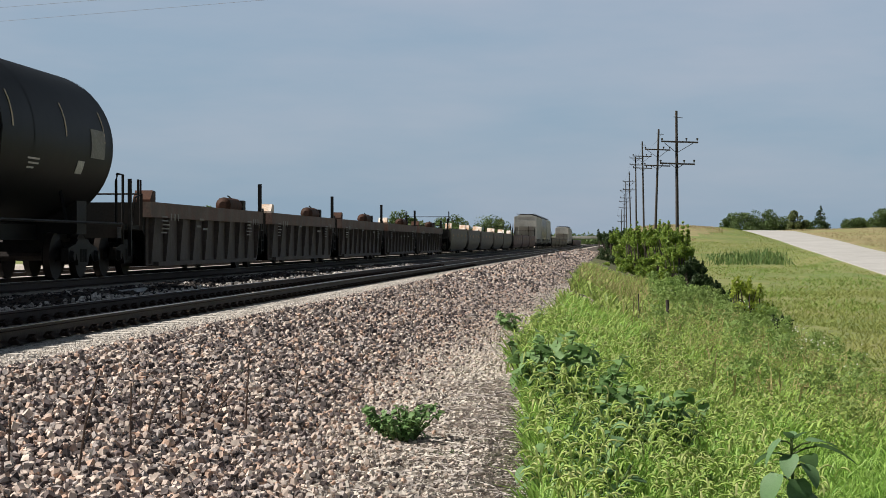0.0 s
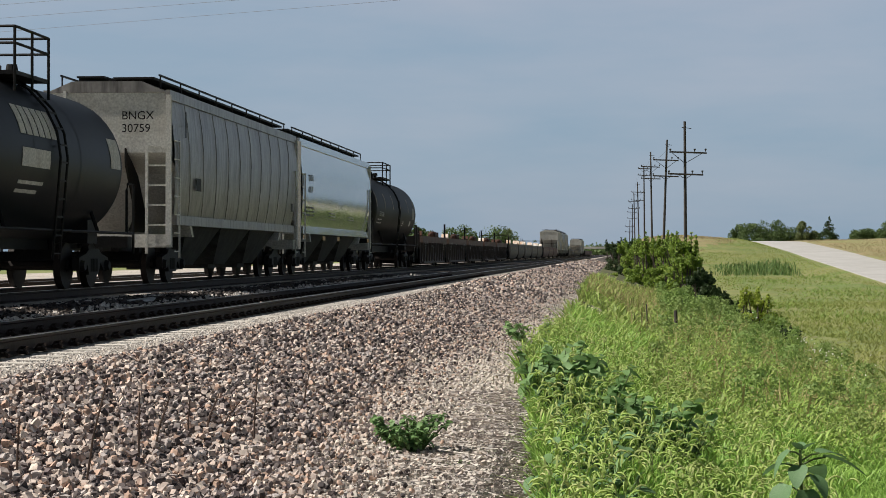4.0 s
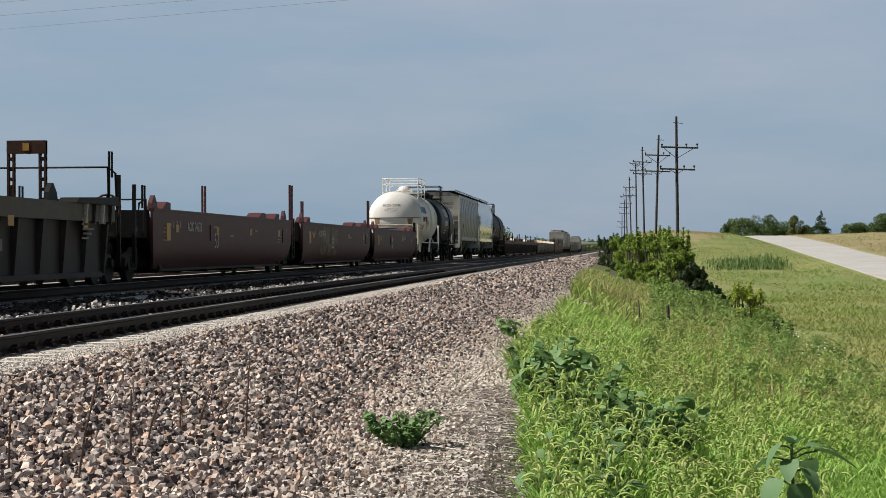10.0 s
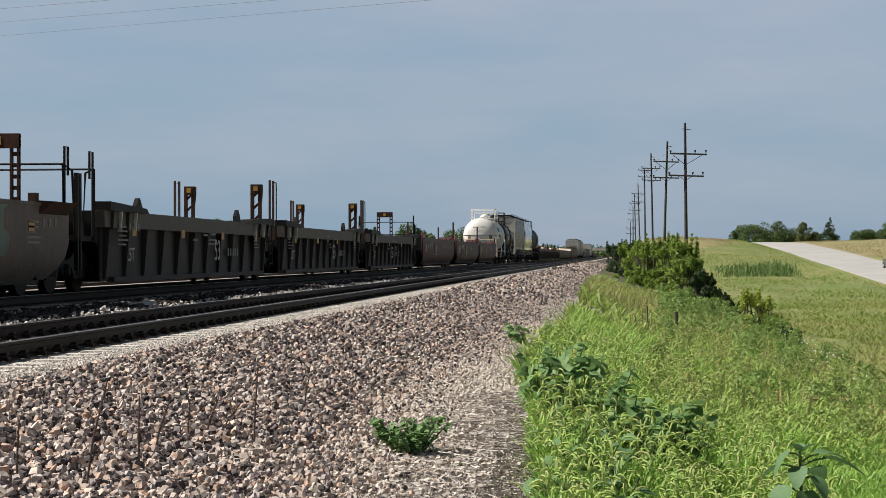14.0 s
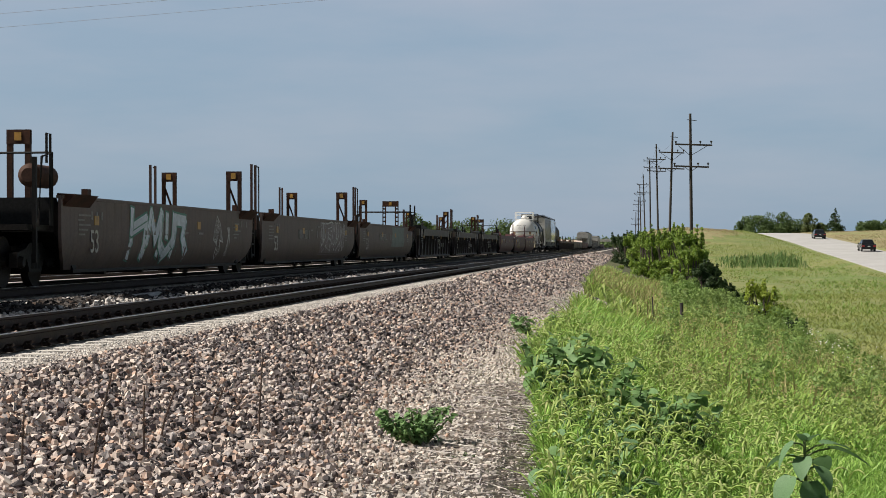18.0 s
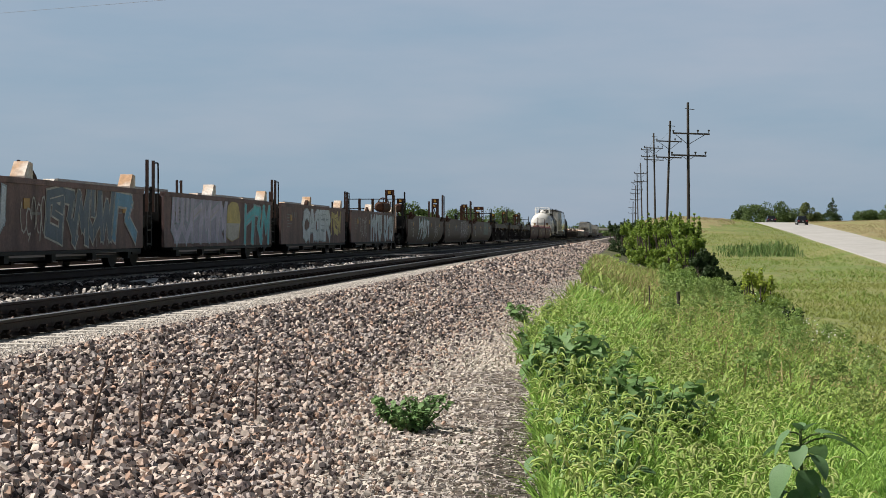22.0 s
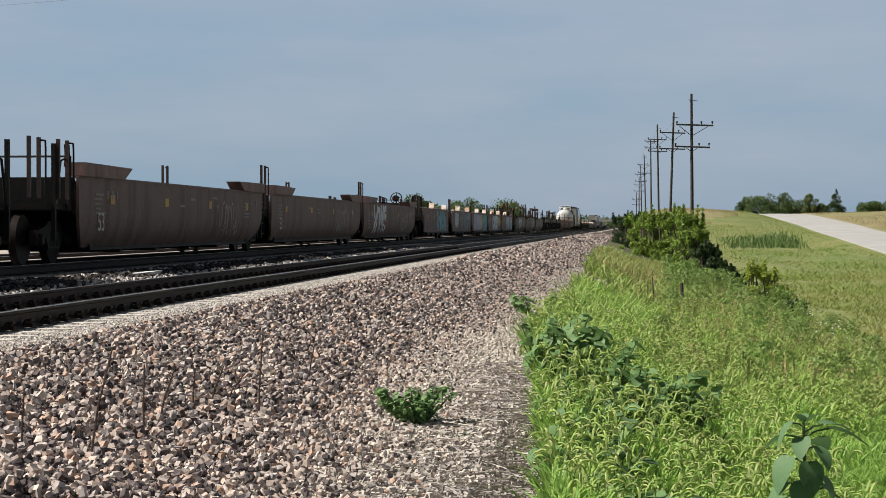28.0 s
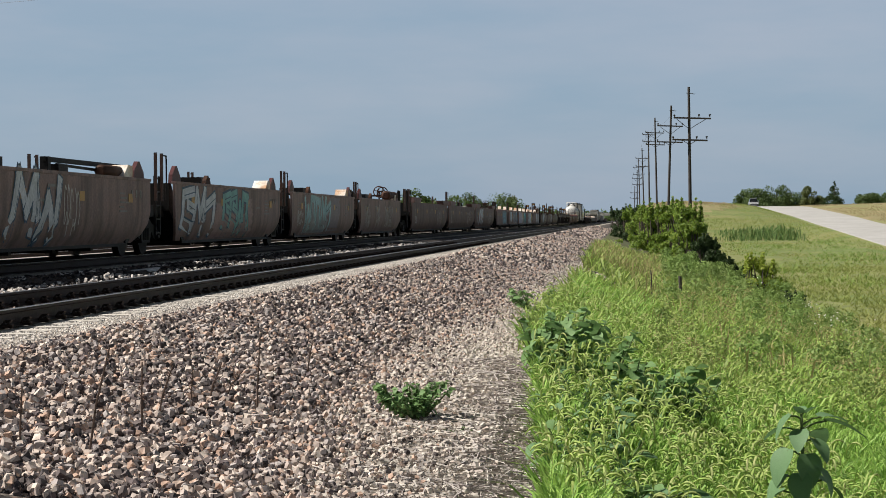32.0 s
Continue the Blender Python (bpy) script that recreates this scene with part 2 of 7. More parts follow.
# ---- mesh tools ----
class Shape:
    """Collects faces of simple solids into one mesh."""

    def __init__(self):
        self.v, self.f = [], []

    def add(self, verts, faces):
        k = len(self.v)
        self.v += [tuple(p) for p in verts]
        self.f += [tuple(i + k for i in f) for f in faces]
        return self

    def box(self, x0, x1, y0, y1, z0, z1):
        v = [(x, y, z) for x in (x0, x1) for y in (y0, y1) for z in (z0, z1)]
        return self.add(v, [(0, 1, 3, 2), (4, 6, 7, 5), (0, 4, 5, 1), (2, 3, 7, 6), (0, 2, 6, 4), (1, 5, 7, 3)])

    def bar(self, a, b, w, d=None):
        """A square bar from a to b."""
        a, b = Vector(a), Vector(b)
        d = d or w
        t = (b - a).normalized()
        s = t.cross(Vector((0, 0, 1)))
        s = s.normalized() if s.length > 0.01 else Vector((1, 0, 0))
        u = s.cross(t)
        v = [p + s * i * w / 2 + u * j * d / 2 for p in (a, b) for i, j in ((-1, -1), (1, -1), (1, 1), (-1, 1))]
        return self.add(v, [(3, 2, 1, 0), (4, 5, 6, 7), (0, 1, 5, 4), (1, 2, 6, 5), (2, 3, 7, 6), (3, 0, 4, 7)])

    def tube(self, points, radii, sides=8, caps=True):
        """A round tube along points; radii: one, or one for each point."""
        pts = [Vector(p) for p in points]
        r = radii if isinstance(radii, (list, tuple)) else [radii] * len(pts)
        k, rings = len(self.v), []
        for i, p in enumerate(pts):
            t = (pts[min(i + 1, len(pts) - 1)] - pts[max(i - 1, 0)]).normalized()
            s = t.cross(Vector((0, 0, 1)) if abs(t.z) < 0.9 else Vector((0, 1, 0))).normalized()
            u = t.cross(s)
            for j in range(sides):
                a = 2 * math.pi * j / sides
                self.v.append(tuple(p + (s * math.cos(a) + u * math.sin(a)) * r[i]))
        for i in range(len(pts) - 1):
            for j in range(sides):
                a, b = k + i * sides + j, k + i * sides + (j + 1) % sides
                self.f.append((a, b, b + sides, a + sides))
        if caps:
            self.f.append(tuple(k + j for j in reversed(range(sides))))
            self.f.append(tuple(k + (len(pts) - 1) * sides + j for j in range(sides)))
        return self

    def prism(self, outline, x0, x1):
        """An outline of (y, z) points, pushed from x0 to x1."""
        n = len(outline)
        v = [(x0, y, z) for y, z in outline] + [(x1, y, z) for y, z in outline]
        return self.add(v, [tuple(range(n))[::-1], tuple(range(n, 2 * n))] + [(i, (i + 1) % n, n + (i + 1) % n, n + i) for i in range(n)])

    def prism_y(self, outline, y0, y1):
        """An outline of (x, z) points, pushed from y0 to y1."""
        n = len(outline)
        v = [(x, y0, z) for x, z in outline] + [(x, y1, z) for x, z in outline]
        return self.add(v, [tuple(range(n)), tuple(range(n, 2 * n))[::-1]] + [((i + 1) % n, i, n + i, n + (i + 1) % n) for i in range(n)])

    def mesh(self, name, smooth=False):
        me = bpy.data.meshes.new(name)
        me.from_pydata(self.v, [], self.f)
        if smooth:
            me.shade_smooth()
            me.set_sharp_from_angle(angle=radians(40))
        return me


def part(name, shape, material, parent=None, label="", smooth=False, at=None):
    me = shape if isinstance(shape, bpy.types.Mesh) else shape.mesh(name, smooth)
    if material and not me.materials:
        me.materials.append(material)
    ob = new(name, me)
    if parent:
        ob.parent = parent
    if at is not None:
        ob.matrix_basis = at
    if label:
        ob["label"] = label
    return ob


def thing(name, label, category, group="", kind="", at=None):
    ob = new(name)
    if at is not None:
        ob.matrix_basis = at
    return tagged(ob, label, category, group, kind)


def raw_mesh(name, verts, faces, material):
    """verts: (n, 3) array; faces: (m, 3) or (m, 4) array."""
    me = bpy.data.meshes.new(name)
    verts, faces = np.asarray(verts, np.float32), np.asarray(faces, np.int32)
    k = faces.shape[1]
    me.vertices.add(len(verts))
    me.vertices.foreach_set("co", verts.ravel())
    me.loops.add(faces.size)
    me.loops.foreach_set("vertex_index", faces.ravel())
    me.polygons.add(len(faces))
    me.polygons.foreach_set("loop_start", np.arange(0, faces.size, k, dtype=np.int32))
    me.materials.append(material)
    me.update(calc_edges=True)
    me.shade_flat()
    return me


# ---- the lie of the land: z is 0 on top of the near track's rails ----
NEAR, FAR_T, RAIL_Z = -6.825, -11.42, 0.15


def bend(y):
    """How far the tracks swing to the right by y: straight at first, then a slight turn."""
    return 0.0 if y < 30 else 0.0052 * (y - 30) ** 2 / 160 if y < 110 else 0.208 + 0.0052 * (y - 110)


def bend_angle(y):
    return math.atan(0.0 if y < 30 else 0.0052 * (y - 30) / 80 if y < 110 else 0.0052)


def lerp(x, xs, ys):
    return float(np.interp(x, xs, ys))


def road_z(y):
    return lerp(y, (-200, 100, 175, 213, 233, 250, 270, 282, 323, 343, 369, 400, 424, 520, 900, 4000), (-5.5, -4.5, -2.12, -0.92, -0.28, 0.22, 0.92, 1.32, 2.5, 3.05, 3.30, 3.30, 3.15, 2.0, 0.4, 0.0))


def field_z(y):
    return lerp(y, (-200, 0, 130, 213, 260, 300, 325, 420, 600, 1200, 4000), (-3, -2.7, -2.45, -1.65, 0.9, 3.0, 3.55, 3.4, 1.6, 0, 0))


def edge_x(y):
    """Where the cinder path ends and the weeds begin."""
    return lerp(y, (0, 10, 13, 16, 19, 23, 27, 29.5, 42, 60, 100, 141, 400), (-0.2, -0.36, -0.48, -0.66, -0.82, -1.03, -1.04, -0.88, -0.86, -1.0, -1.22, -1.42, -1.6)) + bend(y)


def ground_z(x, y):
    x -= bend(y) * lerp(x, (0, 6), (1, 0))
    f = field_z(y)
    shoulder = lerp(y, (0, 60, 200, 320, 600), (-0.78, -0.78, -0.75, -0.6, -0.4))
    rz = road_z(y)
    hump = lerp(y, (220, 300, 340, 420), (0.0, 0.45, 0.55, 0.0))
    z = lerp(x, (-200, -40, -30, -15.2, -14.4, -13.4, -9.6, -8.9, -8.4, -8.2, -8.08, -7.75, -7.5, -5.56, -5.42, -5.1, -2.5, -0.9, 0.9, 3.2, 6.0, 10.5, 15.0, 21.5, 25.6, 34.6, 38, 60, 300),
             (-0.9, -0.9, -0.2, -0.02, 0.02, -0.04, -0.07, -0.05, -0.085, -0.12, -0.14, -0.18, -0.215, -0.205, -0.207, -0.29, -0.74, shoulder, min(shoulder - 0.42, shoulder * 0.6 + f * 0.4), shoulder * 0.42 + f * 0.58, f, f + hump, f + 0.5 * hump, f - 0.2 * hump, rz, rz, rz + 0.15, rz + 0.6, rz + 1.2))
    return z


def build_ground():
    xs = sorted(set([-4000, -1500, -600, -300, -120, -60, -40, -34, -30, -26, -23, -21, -18, -16, -15.2, -14.4, -13.9, -13.4, -9.6, -9.2, -8.9, -8.4, -8.2, -8.08, -7.75, -7.5, -5.56, -5.42, -5.1, -4.5, -3.8, -3.1, -2.5, -2.0]
                    + [round(i * 0.4, 2) for i in range(1, 23)] + [10, 11, 12.5, 14, 16, 18, 20, 21.5, 22.8, 24.3, 25.6, 34.6, 36, 38, 44, 52, 60, 80, 110, 160, 300, 700, 1500, 4000]))
    ys = [-300, -100, -40, -10] + [i * 1.5 for i in range(0, 40)] + [60 + i * 4 for i in range(0, 25)] + [160 + i * 8 for i in range(0, 40)] + [500, 560, 640, 760, 900, 1200, 1700, 2500, 3500, 4800]
    edge = [-1.6, -0.9, -0.35, 0.1]
    cols = len(xs) + len(edge)
    v, f, tone = [], [], []
    for y in ys:
        e = edge_x(y)
        row = xs[:]
        i = row.index(-2.0)
        row = [q + bend(y) * (1 if q < 0 else max(0, 1 - q / 6)) if -200 < q < 6 else q for q in row]
        row[i + 1:i + 1] = [e - 0.25, e, e + 0.35, 0.25 + bend(y)]
        for x in row:
            wob = 0.0
            if x > 1 and y > 5:
                wob = 0.35 * noise.noise((x * 0.11, y * 0.05, 0)) + 0.10 * noise.noise((x * 0.6, y * 0.35, 5))
                wob *= min(1, (x - 1) / 4) * (0.0 if 24 < x < 36 else 1.0)
            elif -5.0 < x < -0.2:
                wob = 0.03 * noise.noise((x * 1.3, y * 1.1, 2))
            v.append((x, y, ground_z(max(-200, min(300, x)), y) + wob))
    row_x = xs[:]
    i = row_x.index(-2.0)
    row_x[i + 1:i + 1] = edge
    for j in range(len(ys) - 1):
        for k in range(cols - 1):
            a = j * cols + k
            f.append((a, a + 1, a + cols + 1, a + cols))
            mid = (row_x[k] + row_x[k + 1]) / 2
            if mid < -34:
                tone.append(3)
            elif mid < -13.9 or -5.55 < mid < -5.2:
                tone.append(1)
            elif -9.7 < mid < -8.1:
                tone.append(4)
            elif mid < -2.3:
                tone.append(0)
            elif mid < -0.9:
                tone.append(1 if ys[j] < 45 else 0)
            elif (ys[j] > 244 + 5 * max(0, mid - 9) and 3 < mid < 20) or (mid > 34 and 200 < ys[j] < 700):
                tone.append(5)
            elif mid < 6.3:
                tone.append(2)
            else:
                tone.append(3)
    me = bpy.data.meshes.new("ground")
    me.from_pydata(v, [], f)
    for m in (BALLAST_SHADED, CINDER, WEEDY_SHADED, MEADOW, DARK_BED, RIPE):
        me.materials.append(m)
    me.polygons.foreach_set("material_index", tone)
    me.shade_smooth()
    return tagged(new("ground", me), "crushed stone shoulder falling to green weeds and meadow", "ground", kind="structure")


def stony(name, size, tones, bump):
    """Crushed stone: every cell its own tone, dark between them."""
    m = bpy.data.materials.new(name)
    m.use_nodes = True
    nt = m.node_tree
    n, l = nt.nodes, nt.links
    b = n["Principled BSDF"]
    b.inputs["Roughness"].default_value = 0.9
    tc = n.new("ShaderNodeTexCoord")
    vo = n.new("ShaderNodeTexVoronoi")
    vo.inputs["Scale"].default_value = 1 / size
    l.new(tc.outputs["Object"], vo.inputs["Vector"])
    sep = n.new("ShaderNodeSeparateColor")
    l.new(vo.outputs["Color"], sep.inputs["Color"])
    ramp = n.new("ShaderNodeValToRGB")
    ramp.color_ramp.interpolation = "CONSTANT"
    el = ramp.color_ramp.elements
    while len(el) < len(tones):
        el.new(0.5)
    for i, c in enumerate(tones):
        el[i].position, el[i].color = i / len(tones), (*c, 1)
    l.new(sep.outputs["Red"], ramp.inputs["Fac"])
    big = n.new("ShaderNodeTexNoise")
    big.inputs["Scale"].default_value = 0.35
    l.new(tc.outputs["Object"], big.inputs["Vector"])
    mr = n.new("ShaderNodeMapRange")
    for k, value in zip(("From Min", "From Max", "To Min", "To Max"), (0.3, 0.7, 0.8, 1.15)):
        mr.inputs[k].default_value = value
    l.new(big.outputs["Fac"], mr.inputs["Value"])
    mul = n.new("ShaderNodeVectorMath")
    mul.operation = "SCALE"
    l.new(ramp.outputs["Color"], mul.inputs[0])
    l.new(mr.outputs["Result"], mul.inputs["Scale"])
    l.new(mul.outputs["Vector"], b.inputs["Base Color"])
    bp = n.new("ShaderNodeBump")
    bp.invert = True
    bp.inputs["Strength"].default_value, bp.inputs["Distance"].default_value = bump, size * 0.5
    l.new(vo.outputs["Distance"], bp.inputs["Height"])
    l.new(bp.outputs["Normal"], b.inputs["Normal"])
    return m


# the darkest tones mimic shaded gaps as well as dark stones
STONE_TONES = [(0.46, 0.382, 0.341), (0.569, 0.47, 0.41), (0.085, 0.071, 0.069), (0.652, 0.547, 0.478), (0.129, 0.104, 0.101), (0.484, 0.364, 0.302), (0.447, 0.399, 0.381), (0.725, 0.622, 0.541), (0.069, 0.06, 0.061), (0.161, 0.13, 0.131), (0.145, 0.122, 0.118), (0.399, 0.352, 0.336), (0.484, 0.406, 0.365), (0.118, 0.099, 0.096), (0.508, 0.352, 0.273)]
# bed under the loose stones: a fifth of their tones, gap shade put into colour
BALLAST_SHADED = stony("ballast", 0.05, [tuple(c * 0.2 for c in t) for t in STONE_TONES], 1.0)
CINDER = stony("cinder_path", 0.03, [(0.48, 0.43, 0.375), (0.37, 0.33, 0.29), (0.56, 0.50, 0.43), (0.43, 0.385, 0.35)], 0.8)
# the ballast tones cut to about a seventh, for the strip between the tracks
DARK_BED = stony("dark_ballast", 0.05, [tuple(c * 0.14 for c in t) for t in STONE_TONES], 1.0)
# soil below the weeds; the shade of the growth is put into its colour
WEEDY_SHADED = mat("shaded_weed_soil", (0.055, 0.075, 0.022), 0.95, second=(0.085, 0.085, 0.03), scale=0.5, var=0.4, dirt=(0.15, 0.12, 0.06), dirt_scale=0.3, bump=0.6, bump_scale=3)
RIPE = mat("ripe_meadow", (0.28, 0.225, 0.115), 0.95, second=(0.225, 0.20, 0.085), scale=0.15, var=0.25, dirt=(0.20, 0.26, 0.07), dirt_scale=0.08, dirt_amount=0.6, bump=0.7, bump_scale=1.2)
MEADOW = mat("meadow_grass", (0.125, 0.182, 0.042), 0.95, second=(0.192, 0.200, 0.066), scale=0.22, var=0.35, dirt=(0.27, 0.23, 0.10), dirt_scale=0.09, dirt_amount=0.6, bump=0.7, bump_scale=1.2)
build_ground()


# ---- road over the rise ----
def build_road():
    v, f = [], []
    ys = [60 + i * 6 for i in range(0, 90)] + [620, 700, 900]
    for y in ys:
        for x, dz in ((25.8, -0.25), (26.0, 0.05), (30.2, 0.11), (34.4, 0.05), (34.6, -0.25)):
            v.append((x, y, road_z(y) + dz))
    for j in range(len(ys) - 1):
        for k in range(4):
            a = j * 5 + k
            f.append((a, a + 1, a + 6, a + 5))
    me = bpy.data.meshes.new("road")
    me.from_pydata(v, [], f)
    me.materials.append(ROADM)
    road = tagged(new("road", me), "pale concrete country road climbing over a rise", "road", kind="structure")
    return road


build_road()


# ---- two tracks ----
def rail_outline(x, z):
    return [(x - 0.07, z - 0.18), (x + 0.07, z - 0.18), (x + 0.07, z - 0.165), (x + 0.012, z - 0.14), (x + 0.012, z - 0.045), (x + 0.036, z - 0.03), (x + 0.036, z - 0.004),
            (x - 0.036, z - 0.004), (x - 0.036, z - 0.03), (x - 0.012, z - 0.045), (x - 0.012, z - 0.14), (x - 0.07, z - 0.165)]


def along(outline):
    """An outline of (x, z) points drawn out along the line of the tracks."""
    ys = [-60, 0, 30] + [40 + 10 * i for i in range(8)] + [160, 300, 800, 3000]
    n = len(outline)
    v = [(x + bend(y), y, z) for y in ys for x, z in outline]
    f = [tuple(range(n))]
    for j in range(len(ys) - 1):
        f += [(j * n + (i + 1) % n, j * n + i, j * n + n + i, j * n + n + (i + 1) % n) for i in range(n)]
    return Shape().add(v, f)


def build_track(name, cx, z, label):
    tr = thing(name, label, "railway track", kind="structure")
    for s in (-0.753, 0.753):
        part("rail", along(rail_outline(cx + s, z)), RAIL, tr)
        part("rail_head", along([(cx + s - 0.030, z - 0.004), (cx + s + 0.030, z - 0.004), (cx + s + 0.030, z), (cx + s - 0.030, z)]), RAIL_TOP, tr, "polished running surface of the rail")
    tie = Shape().prism([(-0.13, -0.40), (0.13, -0.40), (0.11, -0.19), (-0.11, -0.19)], -1.295, 1.295).mesh("tie")
    tie.materials.append(CONCRETE)
    clip = Shape().tube([(-0.05, -0.05, 0.0), (-0.05, 0.06, 0.055), (0.02, 0.06, 0.06), (0.02, -0.04, 0.035), (0.06, -0.05, 0.0)], 0.016, 5).box(-0.04, 0.05, -0.04, 0.04, -0.01, 0.03).mesh("rail_clip")
    clip.materials.append(CLIP)
    start = 15.18 if cx > -8 else 25.0
    count = 250 if cx > -8 else 60
    for i in range(count):
        y = start + i * 0.6096
        o = part("tie", tie, None, tr)
        o.location = (cx + bend(y), y, z)
        if cx > -8 and i < 120:
            for s in (-0.753 - 0.10, -0.753 + 0.10, 0.753 - 0.10, 0.753 + 0.10):
                c = part("rail_clip", clip, None, tr)
                c.location = (cx + s + bend(y), y, z - 0.165)
                c.rotation_euler = (0, 0, 0 if (s > 0) == (abs(s) > 0.753) else math.pi)
    far = Shape()
    for i in range(900 if cx > -15 else 300):
        y = start + (count + i) * 0.6096
        far.prism([(y - 0.13, z - 0.40), (y + 0.13, z - 0.40), (y + 0.11, z - 0.19), (y - 0.11, z - 0.19)], cx - 1.295 + bend(y), cx + 1.295 + bend(y))
    tagged(part("far_ties", far, CONCRETE, tr), kind="stuff")


build_track("track_near", NEAR, 0.0, "empty railway track on pale concrete ties")
build_track("track_far", FAR_T, RAIL_Z, "railway track carrying a freight train")
build_track("track_beyond", -16.4, 0.08, "third railway track behind the train")

# ---- pole line along the railway ----
GLASS_INS = mat("insulator", (0.03, 0.03, 0.035), 0.3)


def utility_pole(x, y, z0, z1, lean, arms):
    p = thing("utility_pole", "weathered dark wooden utility pole with two crossarms", "utility pole", "pole line beside the tracks", at=Matrix.Translation((x, y, z0)))
    h = z1 - z0
    part("pole", Shape().tube([(0, 0, -0.3), (lean * 0.5, 0, h * 0.5), (lean, 0, h)], [0.13, 0.11, 0.085], 10), WOODPOLE, p, smooth=True)
    for k, (dz, left, right, drop) in enumerate(arms):
        za = h - dz
        xa = lean * za / h
        part("crossarm", Shape().bar((xa - left, -0.14, za + 0.04), (xa + right, -0.14, za - 0.05), 0.12, 0.11), WOODPOLE, p)
        for q in (-left, right):
            part("brace", Shape().bar((xa + q * drop, -0.16, za - 0.06), (xa, -0.16, za - 0.95 * drop), 0.06, 0.04), WOODPOLE, p)
        for q in (-0.95 * left, 0.40 * right if k else 0.45 * right, 0.95 * right):
            part("insulator", Shape().tube([(xa + q, -0.14, za + 0.04), (xa + q, -0.14, za + 0.10), (xa + q, -0.14, za + 0.22), (xa + q, -0.14, za + 0.26)], [0.03, 0.03, 0.085, 0.05], 8), GLASS_INS, p, "dark insulator", smooth=True)
    part("pole_top_pin", Shape().bar((lean - 0.2, -0.05, h - 0.42), (lean + 0.45, -0.05, h - 0.50), 0.04), WOODPOLE, p)
    return p


POLES = [(5.22, 131, -2.1, 10.0, -0.10), (4.72, 172, -1.9, 11.2, 0.42), (5.2, 233, 0.2, 13.4, -0.25), (5.2, 286, 2.2, 13.9, -0.12), (5.2, 341, 3.0, 13.8, -0.3), (5.2, 395, 3.0, 13.6, -0.25), (5.3, 450, 2.6, 12.6, 0), (5.2, 505, 2.2, 10.0, 0.1)]
for i, (x, y, z0, z1, lean) in enumerate(POLES):
    utility_pole(x, y, z0, z1, lean, ((2.15, 1.06, 1.48, 0.8), (3.65, 1.17, 1.24, 0.35)) if i == 0 else ((0.2, 0.9, 1.2, 0.6), (1.2, 0.9, 0.9, 0.3)) if i == 3 else ((1.85, 1.2, 1.1, 0.8), (3.3, 1.2, 1.15, 0.35)))


def wire(name, a, b, sag, label, r=0.012, group="overhead wires"):
    a, b = Vector(a), Vector(b)
    pts = [a.lerp(b, t / 14) - Vector((0, 0, sag * 4 * (t / 14) * (1 - t / 14))) for t in range(15)]
    return tagged(part(name, Shape().tube(pts, r, 4, False), WIRE), label, "wire", group)


for (x, y, z0, z1, lean), (x2, y2, a0, a1, lean2) in zip(POLES, POLES[1:]):
    wire("overhead_wire", (x - 1.1, y, z1 - 1.55), (x2 - 1.1, y2, a1 - 1.55), 0.5, "thin bare wire strung between the utility poles", 0.006)
# lines that cross high over the railway
for y0, y1 in ((99, 55.5), (93.3, 54.0), (88.6, 52.0)):
    wire("crossing_wire", (-60, y0, 10.86), (30, y1, 10.86), 0.0, "faint grey cable crossing the sky", 0.006, "cables across the tracks")


# ---- overpass far down the line ----
BRIDGE = mat("bridge_concrete", (0.55, 0.54, 0.52), 0.9, second=(0.48, 0.47, 0.45), scale=0.2, var=0.1, dirt=(0.30, 0.28, 0.26))
bridge = thing("overpass", "pale concrete road overpass far down the railway", "bridge", at=Matrix.Translation((0, 1500, 0)))
part("deck", Shape().box(-70, 60, -5, 5, 4.7, 5.8), BRIDGE, bridge)
part("parapet", Shape().box(-70, 60, -5.3, -5.0, 5.8, 6.5), BRIDGE, bridge)
for x in (-46, -28, 8, 26):
    part("pier", Shape().box(x - 0.7, x + 0.7, -4, 4, -1.0, 4.7), BRIDGE, bridge)

# ---- the freight train: built along y, u = place of each vehicle at 0 s, x = 0 on the track's middle, z = 0 on its rails ----
SPEED = 14.25
CARS = []


def rolling(name, label, category, u, group=""):
    ob = thing(name, label, category, group, at=Matrix.Translation((FAR_T, u, RAIL_Z)))
    CARS.append((ob, u))
    return ob


def make_wheelset():
    s = Shape()
    for side in (-1, 1):
        x = side * 0.753
        s.tube([(x - side * 0.07, 0, 0.46), (x - side * 0.065, 0, 0.46)], [0.42, 0.48], 20)
        s.tube([(x - side * 0.055, 0, 0.46), (x + side * 0.07, 0, 0.46)], [0.47, 0.455], 20)
        s.tube([(x + side * 0.07, 0, 0.46), (x + side * 0.12, 0, 0.46)], [0.12, 0.10], 10)
    s.tube([(-0.9, 0, 0.46), (0.9, 0, 0.46)], 0.09, 8)
    return s.mesh("wheelset", True)


def make_sideframe():
    s = Shape()
    s.prism([(-1.05, 0.36), (-1.05, 0.62), (-0.55, 0.70), (-0.35, 0.80), (0.35, 0.80), (0.55, 0.70), (1.05, 0.62), (1.05, 0.36), (0.72, 0.36), (0.50, 0.52), (0.34, 0.28), (-0.34, 0.28), (-0.50, 0.52), (-0.72, 0.36)], 0.98, 1.12)
    for y in (-0.89, 0.89):
        s.tube([(1.10, y, 0.46), (1.20, y, 0.46)], [0.13, 0.09], 10)
    for y in (-0.18, 0.0, 0.18):
        s.tube([(1.08, y, 0.34), (1.08, y, 0.60)], 0.07, 8)
    return s.mesh("sideframe")


WHEELSET, SIDEFRAME = make_wheelset(), make_sideframe()
